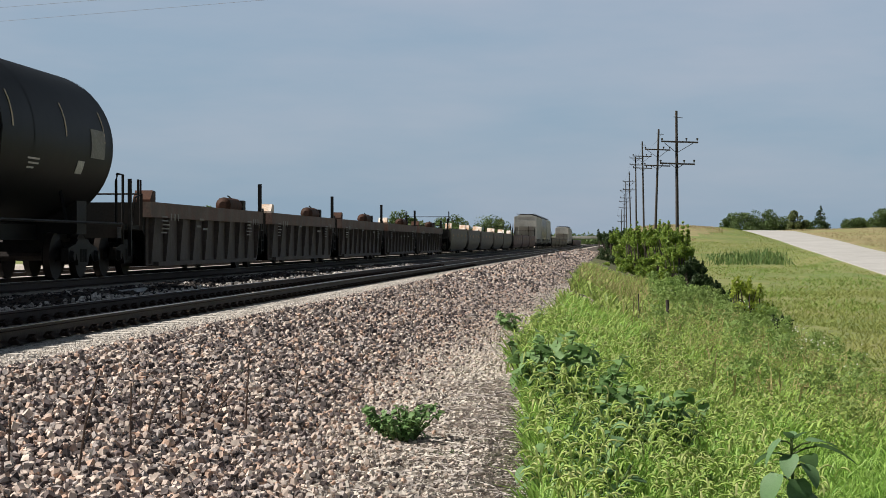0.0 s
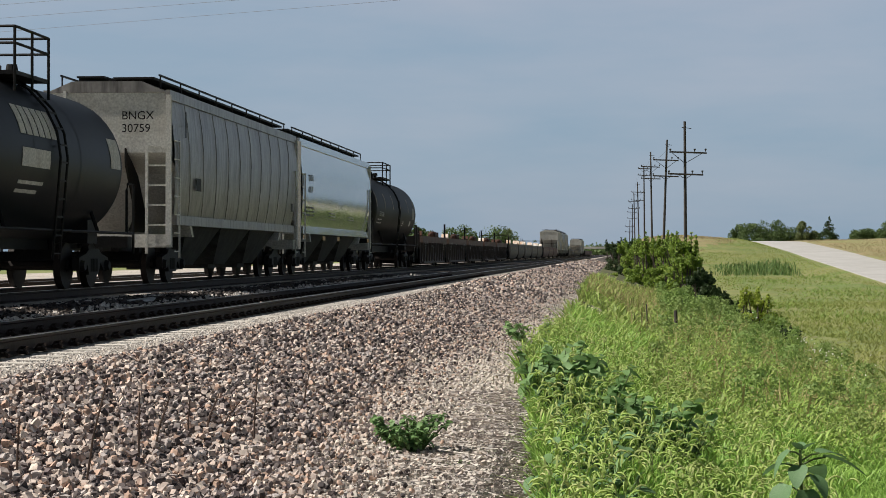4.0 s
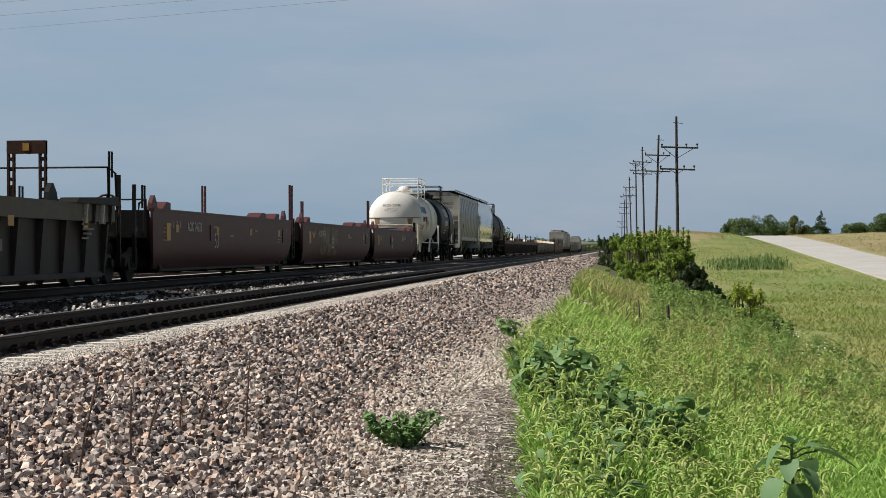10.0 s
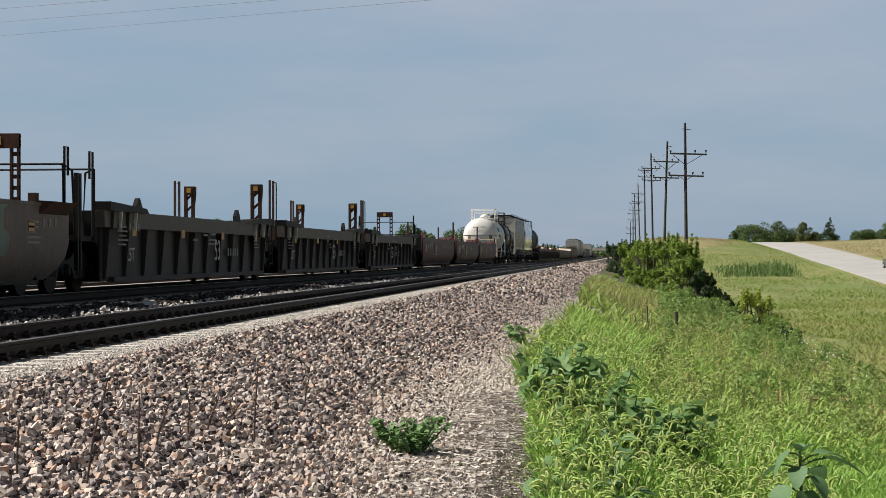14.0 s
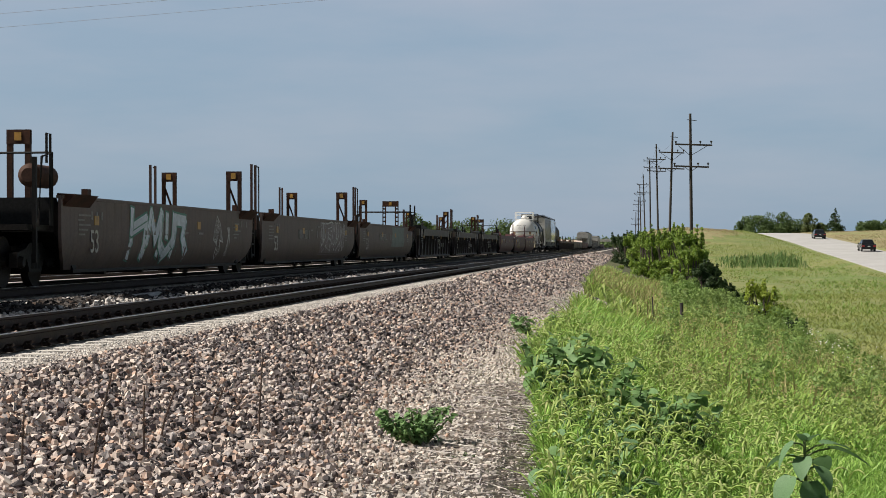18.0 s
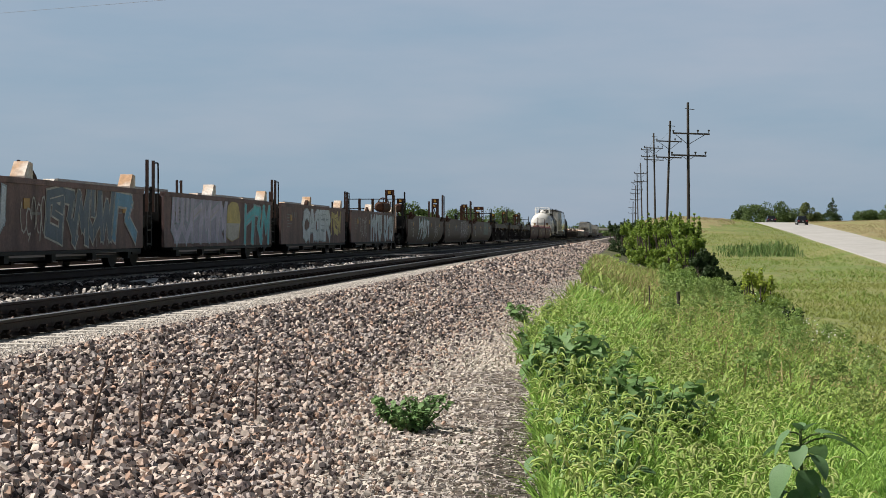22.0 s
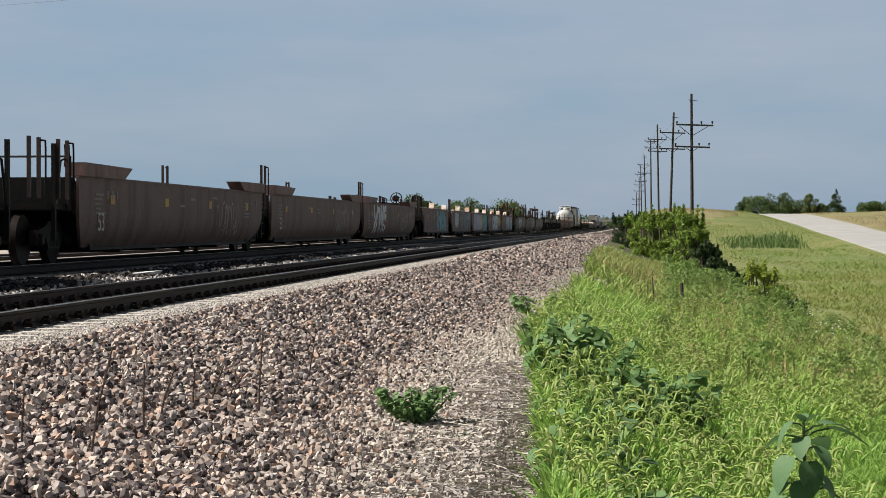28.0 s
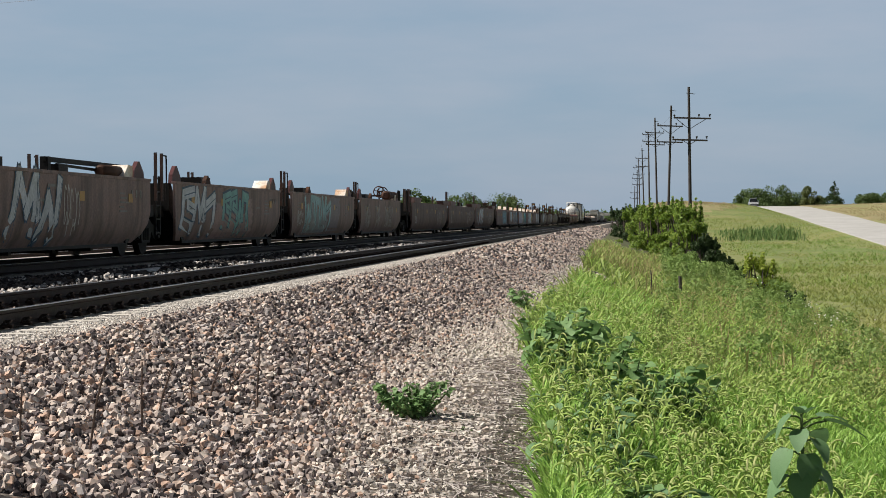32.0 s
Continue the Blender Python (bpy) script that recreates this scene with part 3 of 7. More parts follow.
WHEELSET.materials.append(WHEEL)
SIDEFRAME.materials.append(DARK_STEEL)


def truck(car, y):
    """A two-axle bogie under a vehicle."""
    b = part("bogie", Shape().box(-1.1, 1.1, -0.16, 0.16, 0.42, 0.74).box(-0.4, 0.4, -0.35, 0.35, 0.70, 0.92), DARK_STEEL, car, at=Matrix.Translation((0, y, 0)))
    for dy in (-0.89, 0.89):
        part("wheelset", WHEELSET, None, b, at=Matrix.Translation((0, dy, 0)))
    part("sideframe", SIDEFRAME, None, b)
    part("sideframe", SIDEFRAME, None, b, at=pose(0, 0, 0, 0, 0, 180))


def lettering(car, y, z, x, text, size, material=None):
    """Painted writing that can be read, on the side that faces the eye; it runs towards the rear."""
    cu = bpy.data.curves.new("lettering", "FONT")
    cu.body, cu.size, cu.extrude = text, size, 0.002
    tmp = new("lettering", cu)
    me = bpy.data.meshes.new_from_object(tmp.evaluated_get(bpy.context.evaluated_depsgraph_get()))
    bpy.data.objects.remove(tmp)
    me.name = "lettering"
    me.materials.clear()
    return part("lettering", me, material or PALE, car, at=pose(x, y, z, 90, 0, 90))


def cap_depth(x, z, r, zc):
    """How far the rounded tank end lies behind its pole at (x, z)."""
    return lerp(math.hypot(x, z - zc) / r, (0.02, 0.42, 0.72, 0.91, 0.99), (0.0, 0.05, 0.2, 0.42, 0.7))


def cap_lettering(car, a, r, zc, x0, z0, text, size, material):
    """Writing laid onto the rounded rear end of a tank."""
    o = lettering(car, 0, 0, 0, text, size, material)
    o.matrix_basis = Matrix.Identity(4)
    for v in o.data.vertices:
        u, w, e = v.co
        v.co = (x0 + u, a + cap_depth(x0 + u, z0 + w, r, zc) - 0.003 - e, z0 + w)
    return o


def marks(car, x, rows, material, name="marking"):
    """Small painted blocks: rows of (y, z, length, height)."""
    s = Shape()
    for y, z, a, h in rows:
        s.box(x, x + 0.006, y, y + a, z, z + h)
    return tagged(part(name, s, material, car), kind="stuff")


def shell_patch(car, r, zc, rows, material, name="stencil_block", label=""):
    """Painted blocks that hug a round tank: rows of (y, z, length, height)."""
    s = Shape()
    for y, z, ln, h in rows:
        t0, t1 = math.asin((z - zc) / r), math.asin(min(0.98, (z + h - zc) / r))
        n = max(1, round(h / 0.15))
        v, f = [], []
        for i in range(n + 1):
            t = t0 + (t1 - t0) * i / n
            for q in (0.004, 0.010):
                for yy in (y, y + ln):
                    v.append(((r + q) * math.cos(t), yy, zc + (r + q) * math.sin(t)))
        for i in range(n):
            k = 4 * i
            f += [(k + 2, k + 3, k + 7, k + 6), (k, k + 2, k + 6, k + 4), (k + 3, k + 1, k + 5, k + 7)]
        s.add(v, f + [(0, 1, 3, 2), (4 * n, 4 * n + 2, 4 * n + 3, 4 * n + 1)])
    return part(name, s, material, car, label)


def post_pair(car, y, top, low=1.2, x=1.42, gap=0.55, material=None, loops=True):
    """Upright grab posts beside the coupling, one pair on each flank."""
    for s in (1, -1):
        for k in (-0.5, 0.5):
            part("grab_post", Shape().bar((s * x, y + k * gap, low), (s * x, y + k * gap, top), 0.062), material or POST_PAINT, car)
        if loops:
            part("handrail", Shape().tube([(s * (x + 0.05), y + gap * 0.5, top - 0.05), (s * (x + 0.05), y + gap * 0.5 + 0.22, top - 0.05), (s * (x + 0.05), y + gap * 0.5 + 0.24, top - 0.2), (s * (x + 0.05), y + gap * 0.5 + 0.24, low)], 0.018, 6), DARK_STEEL, car)


def coupling(car, y0, y1, kind):
    """What fills the dark gap between two wells: the deck over the bogie, ladder and struts."""
    m = (y0 + y1) / 2
    s = Shape().box(-1.2, 1.2, y0 - 0.2, y1 + 0.2, 0.86, 1.12).box(-0.5, 0.5, y0 - 0.9, y1 + 0.9, 0.66, 0.92)
    part("end_deck", s, DARK_STEEL, car)
    for sx in (1, -1):
        lad = Shape()
        for k in (-0.2, 0.2):
            lad.bar((sx * 1.38, m + k, 0.45), (sx * 1.38, m + k, 1.75), 0.05)
        for z in (0.5, 0.8, 1.1, 1.4, 1.7):
            lad.bar((sx * 1.38, m - 0.2, z), (sx * 1.38, m + 0.2, z), 0.035)
        part("ladder", lad, DARK_STEEL, car)
    truck(car, m)


def brake_wheel(car, y, z, r=0.30, x=0.6):
    s = Shape()
    n = 16
    pts = [(x + r * math.cos(2 * math.pi * i / n), y, z + r * math.sin(2 * math.pi * i / n)) for i in range(n + 1)]
    s.tube(pts, 0.025, 6, False)
    for i in range(5):
        a = 2 * math.pi * i / 5 + 0.3
        s.bar((x, y, z), (x + r * math.cos(a), y, z + r * math.sin(a)), 0.03)
    s.tube([(x, y - 0.05, z), (x, y + 0.05, z)], 0.06, 8)
    s.bar((x, y + 0.06, z - r - 0.4), (x, y + 0.06, z), 0.06)
    part("brake_wheel", s, RUST, car, "rusty spoked hand brake wheel")


def air_tank(car, y, z, length=1.3, r=0.27, x=0.75):
    part("air_reservoir", Shape().tube([(x, y, z), (x, y + 0.08, z), (x, y + length - 0.08, z), (x, y + length, z)], [r * 0.6, r, r, r * 0.6], 16), RUST, car, "rust-brown air tank", smooth=True)


def cone_box(car, y, z=1.62, x=1.25, w=0.5, h=0.4, material=None, name="corner_guide", d=0.2):
    """A sloping container guide on the top edge."""
    part(name, Shape().prism([(y, z), (y, z + h * 0.25), (y + w * 0.5, z + h), (y + w, z + h * 0.92), (y + w, z)], x - d, x + d), material or RUSTWHITE, car)


def guide_horn(car, y, z=1.62, x=1.36, w=0.62, h=0.34, material=None):
    """A pointed steel guide lump on the top edge."""
    part("guide_horn", Shape().prism([(y, z), (y + w * 0.06, z + h * 0.5), (y + w * 0.42, z + h), (y + w * 0.55, z + h), (y + w * 0.92, z + h * 0.45), (y + w, z)], x - 0.03, x + 0.06), material or RUST, car)


def stand(car, y, top=2.85, x=1.25, w=0.22, sides=(1, -1)):
    """Perforated steel stand with an orange reflector and a diagonal brace, on each flank."""
    for s in sides:
        b = Shape()
        for sx in (-0.5, 0.5):
            b.box(s * x + sx * w - 0.05, s * x + sx * w + 0.05, y - 0.05, y + 0.05, 1.55, top)
        for z in (1.7, 2.05, 2.4):
            b.bar((s * x - w / 2, y, z), (s * x + w / 2, y, z + 0.22), 0.06)
        b.box(s * x - w * 0.62, s * x + w * 0.62, y - 0.08, y + 0.34, top - 0.25, top)
        b.bar((s * x + w / 2, y + 0.3, top - 0.25), (s * x + w / 2, y + 0.02, top - 0.85), 0.05)
        part("step_stand", b, RUST, car)
        part("reflector", Shape().box(s * x - 0.07, s * x + 0.06, y - 0.09, y - 0.081, top - 0.19, top - 0.05), YELLOW, car, "orange reflector plate")


def flare(car, y, d, length=1.8, material=None, out=0.22):
    """The top edge of a well bent outwards near its end, to guide a container in; d points into the well."""
    for s in (1, -1):
        v = []
        for x, z, e in ((1.525, 1.46, length), (1.525 + out, 1.68, length - 0.15), (1.40, 1.70, length), (1.44, 1.50, length)):
            v += [(s * x, y + d * 0.12, z), (s * x, y + d * e, z)]
        part("guide_flare", Shape().add(v, [(0, 1, 3, 2), (2, 3, 5, 4), (4, 5, 7, 6), (6, 7, 1, 0), (0, 2, 4, 6), (1, 7, 5, 3)]), material or RUST, car)


def outline(car, pts, colour, x=1.535, w=0.05, y=0.0, z=0.0, ky=1.0, kz=1.0):
    """One sprayed line through scaled points."""
    s = Shape()
    ribbon(s, [(y + a * ky, z + b * kz) for a, b in pts], w, x)
    return part("sprayed_line", s, colour, car)


def portal(car, y, top=2.75, half=0.155, x=1.1, brace=True, leg=0.10, sides=(1, -1), base=1.5):
    """An open steel frame standing across the car end."""
    for s in sides:
        b = Shape()
        for k in (-1, 1):
            c = s * x + k * half
            if leg < 0.12:
                b.box(c - leg / 2, c + leg / 2, y - 0.05, y + 0.05, base, top)
                continue
            # an open leg: two flanges and rungs between them
            for q in (-1, 1):
                b.box(c + q * (leg / 2 - 0.02) - 0.02, c + q * (leg / 2 - 0.02) + 0.02, y - 0.05, y + 0.05, base, top)
            for r in range(round((top - base) / 0.2)):
                b.box(c - leg / 2, c + leg / 2, y - 0.04, y + 0.04, base + 0.2 * r, base + 0.2 * r + 0.07)
        b.box(s * x - half - leg / 2, s * x + half + leg / 2, y - 0.06, y + 0.06, top - 0.26, top)
        if brace:
            b.bar((s * x - half, y, top - 0.35), (s * x + half, y, base + 0.1), 0.05)
        part("portal_frame", b, RUST, car, "rust-brown open steel frame")
        part("reflector", Shape().box(s * x - 0.07, s * x + 0.06, y - 0.068, y - 0.061, top - 0.20, top - 0.05), YELLOW, car, "orange reflector plate")


def end_platform(car, y, sign, tall=2.75, rail_z=2.42, loop=True, post=2.3):
    """Handrails and crossover deck at the outer end of a set; sign +1 at its front."""
    s = Shape().box(-1.3, 1.3, min(y, y + sign * 1.3), max(y, y + sign * 1.3), 1.02, 1.12)
    part("crossover_deck", s, DARK_STEEL, car)
    r = Shape()
    for sx in (1, -1):
        r.tube([(sx * 1.38, y + sign * 0.1, 1.1), (sx * 1.38, y + sign * 0.1, rail_z), (sx * 1.38, y + sign * 0.7, rail_z - 0.1), (sx * 1.38, y + sign * 0.9, 1.1)], 0.025, 6)
        if loop:
            r.tube([(sx * 1.38, y + sign * 0.2, 1.1), (sx * 1.38, y + sign * 0.2, tall), (sx * 1.38, y + sign * 0.42, tall), (sx * 1.38, y + sign * 0.42, rail_z - 0.2)], 0.025, 6)
    r.tube([(-1.38, y + sign * 0.1, rail_z), (1.38, y + sign * 0.1, rail_z)], 0.022, 6)
    part("handrail", r, DARK_STEEL, car)
    for sx in (1, -1):
        part("grab_post", Shape().bar((sx * 1.36, y + sign * 1.05, 0.45), (sx * 1.36, y + sign * 1.05, post), 0.075), DARK_STEEL, car)
    truck(car, y + sign * 0.25)
    part("coupler", Shape().box(-0.12, 0.12, min(y, y + sign * 2.4), max(y, y + sign * 2.4), 0.72, 0.98).box(-0.2, 0.2, y + sign * 2.0 - 0.2, y + sign * 2.0 + 0.2, 0.68, 1.02), DARK_STEEL, car)


def well_side(length, style):
    """One flank of a well as a mesh, outer face to +x; rear at y = 0."""
    a, s = length, Shape()
    if style == "ribbed":
        s.box(1.36, 1.40, 0.25, a - 0.25, 0.22, 1.30)
        s.box(1.36, 1.52, 0.9, a - 0.9, 0.20, 0.30)
    elif style == "boxy":
        s.box(1.44, 1.50, 0.0, a, 0.42, 1.62)
    else:
        # vertical above, tucked in below, with cut-back lower corners
        low, cut = 0.30, 0.85
        prof = [(1.52, 1.64), (1.52, 0.95), (1.49, 0.70), (1.42, 0.48), (1.30, low)]
        ins = [0.0, 0.0, 0.12, 0.42, cut]
        v, f = [], []
        for (x, z), c in zip(prof, ins):
            for y in (c, a * 0.25, a * 0.5, a * 0.75, a - c):
                v.append((x, y, z))
        for (x, z), c in zip(prof, ins):
            for y in (c, a * 0.25, a * 0.5, a * 0.75, a - c):
                v.append((x - 0.06, y, z))
        for i in range(4):
            for j in range(4):
                k = i * 5 + j
                f.append((k, k + 1, k + 6, k + 5))
                f.append((25 + k, 25 + k + 5, 25 + k + 6, 25 + k + 1))
        for i in range(4):
            f.append((i * 5, i * 5 + 5, 30 + i * 5, 25 + i * 5))
            f.append((i * 5 + 9, i * 5 + 4, 29 + i * 5, 34 + i * 5))
        for j in range(4):
            f.append((j, 25 + j, 26 + j, j + 1))
            f.append((20 + j, 21 + j, 46 + j, 45 + j))
        s.add(v, f)
    return s


def well(car, u0, u1, style, paint, chord=None, horns=None):
    """One well between u0 (rear) and u1 (front), in the set's own y."""
    length = u1 - u0
    me = well_side(length, style).mesh("side_wall", style == "smooth")
    me.materials.append(paint)
    at = Matrix.Translation((0, u0, 0))
    w = part("side_wall", me, None, car, at=at)
    part("side_wall", me, None, car, at=at @ pose(0, length, 0, 0, 0, 180))
    for s in (1, -1):
        if style == "ribbed":
            c = Shape()
            sx = lambda a, b: (min(s * a, s * b), max(s * a, s * b))
            c.box(*sx(1.36, 1.56), u0 + 0.02, u1 - 0.02, 1.29, 1.63)
            part("top_chord", c, chord or paint, car)
            n = max(6, round(length / 1.55))
            for i in range(n + 1):
                y = u0 + 0.5 + (length - 1.0) * i / n
                part("rib", Shape().prism_y([(s * 1.40, 0.26), (s * 1.46, 0.26), (s * 1.55, 1.29), (s * 1.40, 1.29)][::s], y - 0.05, y + 0.05), paint, car)
        elif style == "boxy":
            # added strip behind the sill, keeps sun from passing below the wall
            part("lower_web", Shape().box(*sorted((s * 1.30, s * 1.36)), u0 + 0.6, u1 - 0.6, 0.36, 0.52), DARK_STEEL, car)
            part("side_sill", Shape().box(*sorted((s * 1.36, s * 1.58)), u0 + 0.5, u1 - 0.5, 0.35, 0.41), DARK_STEEL, car)
            for i in range(5):
                y = u0 + 1.2 + (length - 2.4) * i / 4
                part("sill_bracket", Shape().box(*sorted((s * 1.40, s * 1.52)), y - 0.12, y + 0.12, 0.22, 0.36), DARK_STEEL, car)
            part("top_rail", Shape().box(*sorted((s * 1.40, s * 1.53)), u0, u1, 1.56, 1.66), paint, car)
        else:
            part("top_rail", Shape().box(*sorted((s * 1.42, s * 1.545)), u0 + 0.02, u1 - 0.02, 1.60, 1.66), paint, car)
    part("well_floor", Shape().box(-1.35, 1.35, u0 + 1.3, u1 - 1.3, 0.24, 0.30), DARK_STEEL, car)
    for y, d in ((u0, 1), (u1, -1)):
        part("bulkhead", Shape().prism([(y + d * 0.05, 1.62), (y + d * 0.25, 1.62), (y + d * 1.5, 0.32), (y + d * 1.3, 0.30), (y + d * 0.05, 1.0)], -1.36, 1.36), DARK_STEEL, car)
    for f in (0.25, 0.42, 0.6, 0.78):
        part("underframe_beam", Shape().box(-1.1, 1.1, u0 + length * f - 0.08, u0 + length * f + 0.08, 0.17, 0.26), DARK_STEEL, car)
    return w


def side_marks(car, u0, u1, rng, number=None, x=1.535, yellow=True):
    """Yellow patches along the flank, faded data blocks, a stencilled number."""
    n = 4
    if yellow:
        for i in range(n):
            y = u0 + (u1 - u0) * (0.12 + 0.25 * i)
            part("reflector", Shape().box(x, x + 0.006, y, y + 0.32, 1.14, 1.32), YELLOW, car, "yellow reflective patch")
    rows = []
    for base in (u0 + 0.9, u1 - 2.6):
        for i in range(5):
            rows.append((base + rng.uniform(0, 0.2), 1.30 - i * 0.09, rng.uniform(0.35, 0.8), 0.035))
        for i in range(3):
            rows.append((base + 1.0 + 0.35 * i, 1.24, 0.10, 0.16))
    for i in range(3):
        rows.append(((u0 + u1) / 2 + rng.uniform(-3, 3), rng.uniform(1.0, 1.4), 0.5, 0.05))
    marks(car, x, rows, STENCIL, "stencil_block")


GRAF = {}


def spray(name, col, var=0.2):
    if name not in GRAF:
        col = tuple(min(0.85, c * (1.2 if name.split("_")[0] in ("placard", "logo", "rust", "stencil") else 1.7)) for c in col)
        GRAF[name] = mat("spray_" + name, col, 0.6, var=var, second=tuple(c * 0.8 for c in col), dirt=tuple(c * 0.5 for c in col), dirt_scale=2.5)
    return GRAF[name]


GLYPHS = {
    "A": [[(0, 0), (0.42, 1), (0.6, 1), (1, 0)], [(0.2, 0.38), (0.85, 0.38)]],
    "C": [[(1, 0.85), (0.6, 1), (0.15, 0.85), (0, 0.5), (0.1, 0.15), (0.5, 0), (1, 0.12)]],
    "E": [[(1, 1), (0, 0.95), (0, 0.05), (1, 0)], [(0, 0.52), (0.8, 0.5)]],
    "G": [[(1, 0.85), (0.55, 1), (0.1, 0.8), (0, 0.4), (0.2, 0.05), (0.7, 0), (1, 0.2), (1, 0.5), (0.55, 0.5)]],
    "R": [[(0, 0), (0, 1), (0.7, 0.97), (0.9, 0.75), (0.65, 0.52), (0.1, 0.5)], [(0.4, 0.5), (1, 0)]],
    "K": [[(0, 0), (0.05, 1)], [(0.95, 1), (0.15, 0.5), (1, 0)]],
    "N": [[(0, 0), (0.1, 1), (0.85, 0), (1, 1)]],
    "O": [[(0.5, 1), (0.08, 0.8), (0, 0.4), (0.3, 0), (0.75, 0.02), (1, 0.45), (0.85, 0.9), (0.5, 1)]],
    "S": [[(1, 0.85), (0.5, 1), (0.05, 0.8), (0.2, 0.55), (0.8, 0.45), (0.95, 0.2), (0.5, 0), (0, 0.15)]],
    "U": [[(0, 1), (0.05, 0.25), (0.4, 0), (0.85, 0.1), (1, 1)]],
    "V": [[(0, 1), (0.45, 0), (0.6, 0), (1, 1)]],
    "W": [[(0, 1), (0.2, 0), (0.5, 0.7), (0.8, 0), (1, 1)]],
    "Z": [[(0, 0.95), (1, 1), (0, 0.03), (1, 0)]],
}


RUNES = (
    ([(0.1, 0), (0.2, 0.95), (0.75, 0.9)], [(0.75, 0.9), (0.6, 0.45), (0.95, 0.0)]),
    ([(0.15, 1), (0.1, 0.3), (0.45, 0), (0.8, 0.35), (0.85, 1)], [(0.45, 0.55), (0.45, 1)]),
    ([(0.9, 0.95), (0.2, 0.85), (0.15, 0.15), (0.9, 0)], [(0.5, 0.6), (0.9, 0.5)]),
    ([(0.1, 0), (0.35, 1), (0.6, 0.35), (0.9, 1)], [(0.9, 1), (0.85, 0.0)]),
    ([(0.1, 1), (0.3, 0), (0.55, 0.7), (0.8, 0)], [(0.8, 0), (0.95, 1)]),
    ([(0.15, 0), (0.15, 1)], [(0.15, 0.6), (0.85, 0.85), (0.8, 0)]),
)


def on_wall(x, z):
    """Where paint lies at height z: flush with flat walls, following the tucked-in foot of rounded ones."""
    return x if x < 1.52 else x - 1.52 + lerp(z, (0.30, 0.48, 0.70, 0.95), (1.30, 1.42, 1.49, 1.52))


def ribbon(s, pts, w, x):
    """A flat painted stroke of width w through (y, z) points, its ends and joints overlapping."""
    for (y0, z0), (y1, z1) in zip(pts, pts[1:]):
        d = math.hypot(y1 - y0, z1 - z0) or 1
        ty, tz = (y1 - y0) / d, (z1 - z0) / d
        e = w * 0.42
        a, b = (y0 - ty * e, z0 - tz * e), (y1 + ty * e, z1 + tz * e)
        ny, nz = -tz * w / 2, ty * w / 2
        n = 3 if abs(b[1] - a[1]) > 0.3 else 1
        for q in range(n):
            c = [p + (r - p) * q / n for p, r in zip(a, b)]
            e2 = [p + (r - p) * (q + 1) / n for p, r in zip(a, b)]
            s.add([(on_wall(x, v), u, v) for u, v in ((c[0] + ny, c[1] + nz), (c[0] - ny, c[1] - nz), (e2[0] - ny, e2[1] - nz), (e2[0] + ny, e2[1] + nz))], [(0, 1, 2, 3)])
        x += 0.00012


def bands(s, left, right, z0, z1, x, n=9):
    """A painted shape between two edges, in level strips."""
    zs = [z0 + (z1 - z0) * i / n for i in range(n + 1)]
    v = []
    for i, z in enumerate(zs):
        v += [(on_wall(x, z), left[i], z), (on_wall(x, z), right[i], z)]
    s.add(v, [(2 * i, 2 * i + 1, 2 * i + 3, 2 * i + 2) for i in range(n)])


def spray_field(car, y0, y1, z0, z1, colour, x=1.526, seed=0, rag=0.25, label=""):
    """A broad sprayed or rolled patch with ragged ends."""
    rng = random.Random(seed)
    n = 9
    s = Shape()
    bands(s, [y0 + rag * rng.random() for _ in range(n + 1)], [y1 - rag * rng.random() for _ in range(n + 1)], z0, z1, x, n)
    return part("graffiti_fill", s, colour, car, label)


def graffiti(car, y0, y1, z0, z1, letters, fill, edge, x=1.53, seed=0, rim=0.05, line=None):
    """Tall sprayed letters that overlap. Those that cannot be read are plain swollen shapes with slits."""
    rng = random.Random(seed)
    wild = isinstance(letters, int)
    z1 = min(z1, 1.55 if x < 1.52 else 1.59)
    count = letters if wild else len(letters)
    w, h = (y1 - y0) / count, z1 - z0
    lean = rng.uniform(0.05, 0.22)
    for i in range(count):
        x0 = x + 0.0009 * (i % 3)
        out, inner, slit = Shape(), Shape(), Shape()
        a = y0 + (i + 0.04) * w
        form = RUNES[rng.randrange(len(RUNES))] if wild else GLYPHS[letters[i]]
        drop, rise = rng.uniform(0.0, 0.10), rng.uniform(0.9, 1.0)
        foot, tall = (0.10 + drop, 0.80 * rise) if wild else (0.14, 0.74)
        strokes = [[(a + (u * (1.3 if wild else 0.9) + lean * 0.5 * (v - 0.5)) * w, z0 + foot * h + v * h * tall) for u, v in st] for st in form]
        thick = min(0.31 * w, 0.26) if wild else min(0.30 * w, 0.30)
        for k, st in enumerate(strokes):
            ribbon(out, st, thick + rim * 1.8, x0 + 0.0004 * k)
            ribbon(inner, st, thick, x0 + 0.003 + 0.0004 * k)
            ribbon(slit, [(p + thick * 0.30, q - 0.02) for p, q in st[:2]], 0.025, x0 + 0.006)
        for q in range(rng.choice((0, 1, 1, 2)) if wild else 0):
            d = a + rng.uniform(0.1, 0.85) * w
            ribbon(slit, [(d, z0 + 0.3 * h), (d + 0.01, z0 - 0.02)], 0.02, x0 + 0.007)
        letter = part("graffiti_letter", out, edge, car)
        part("letter_fill", inner, fill, letter)
        if slit.v:
            tagged(part("letter_line", slit, line or edge, letter), kind="stuff")


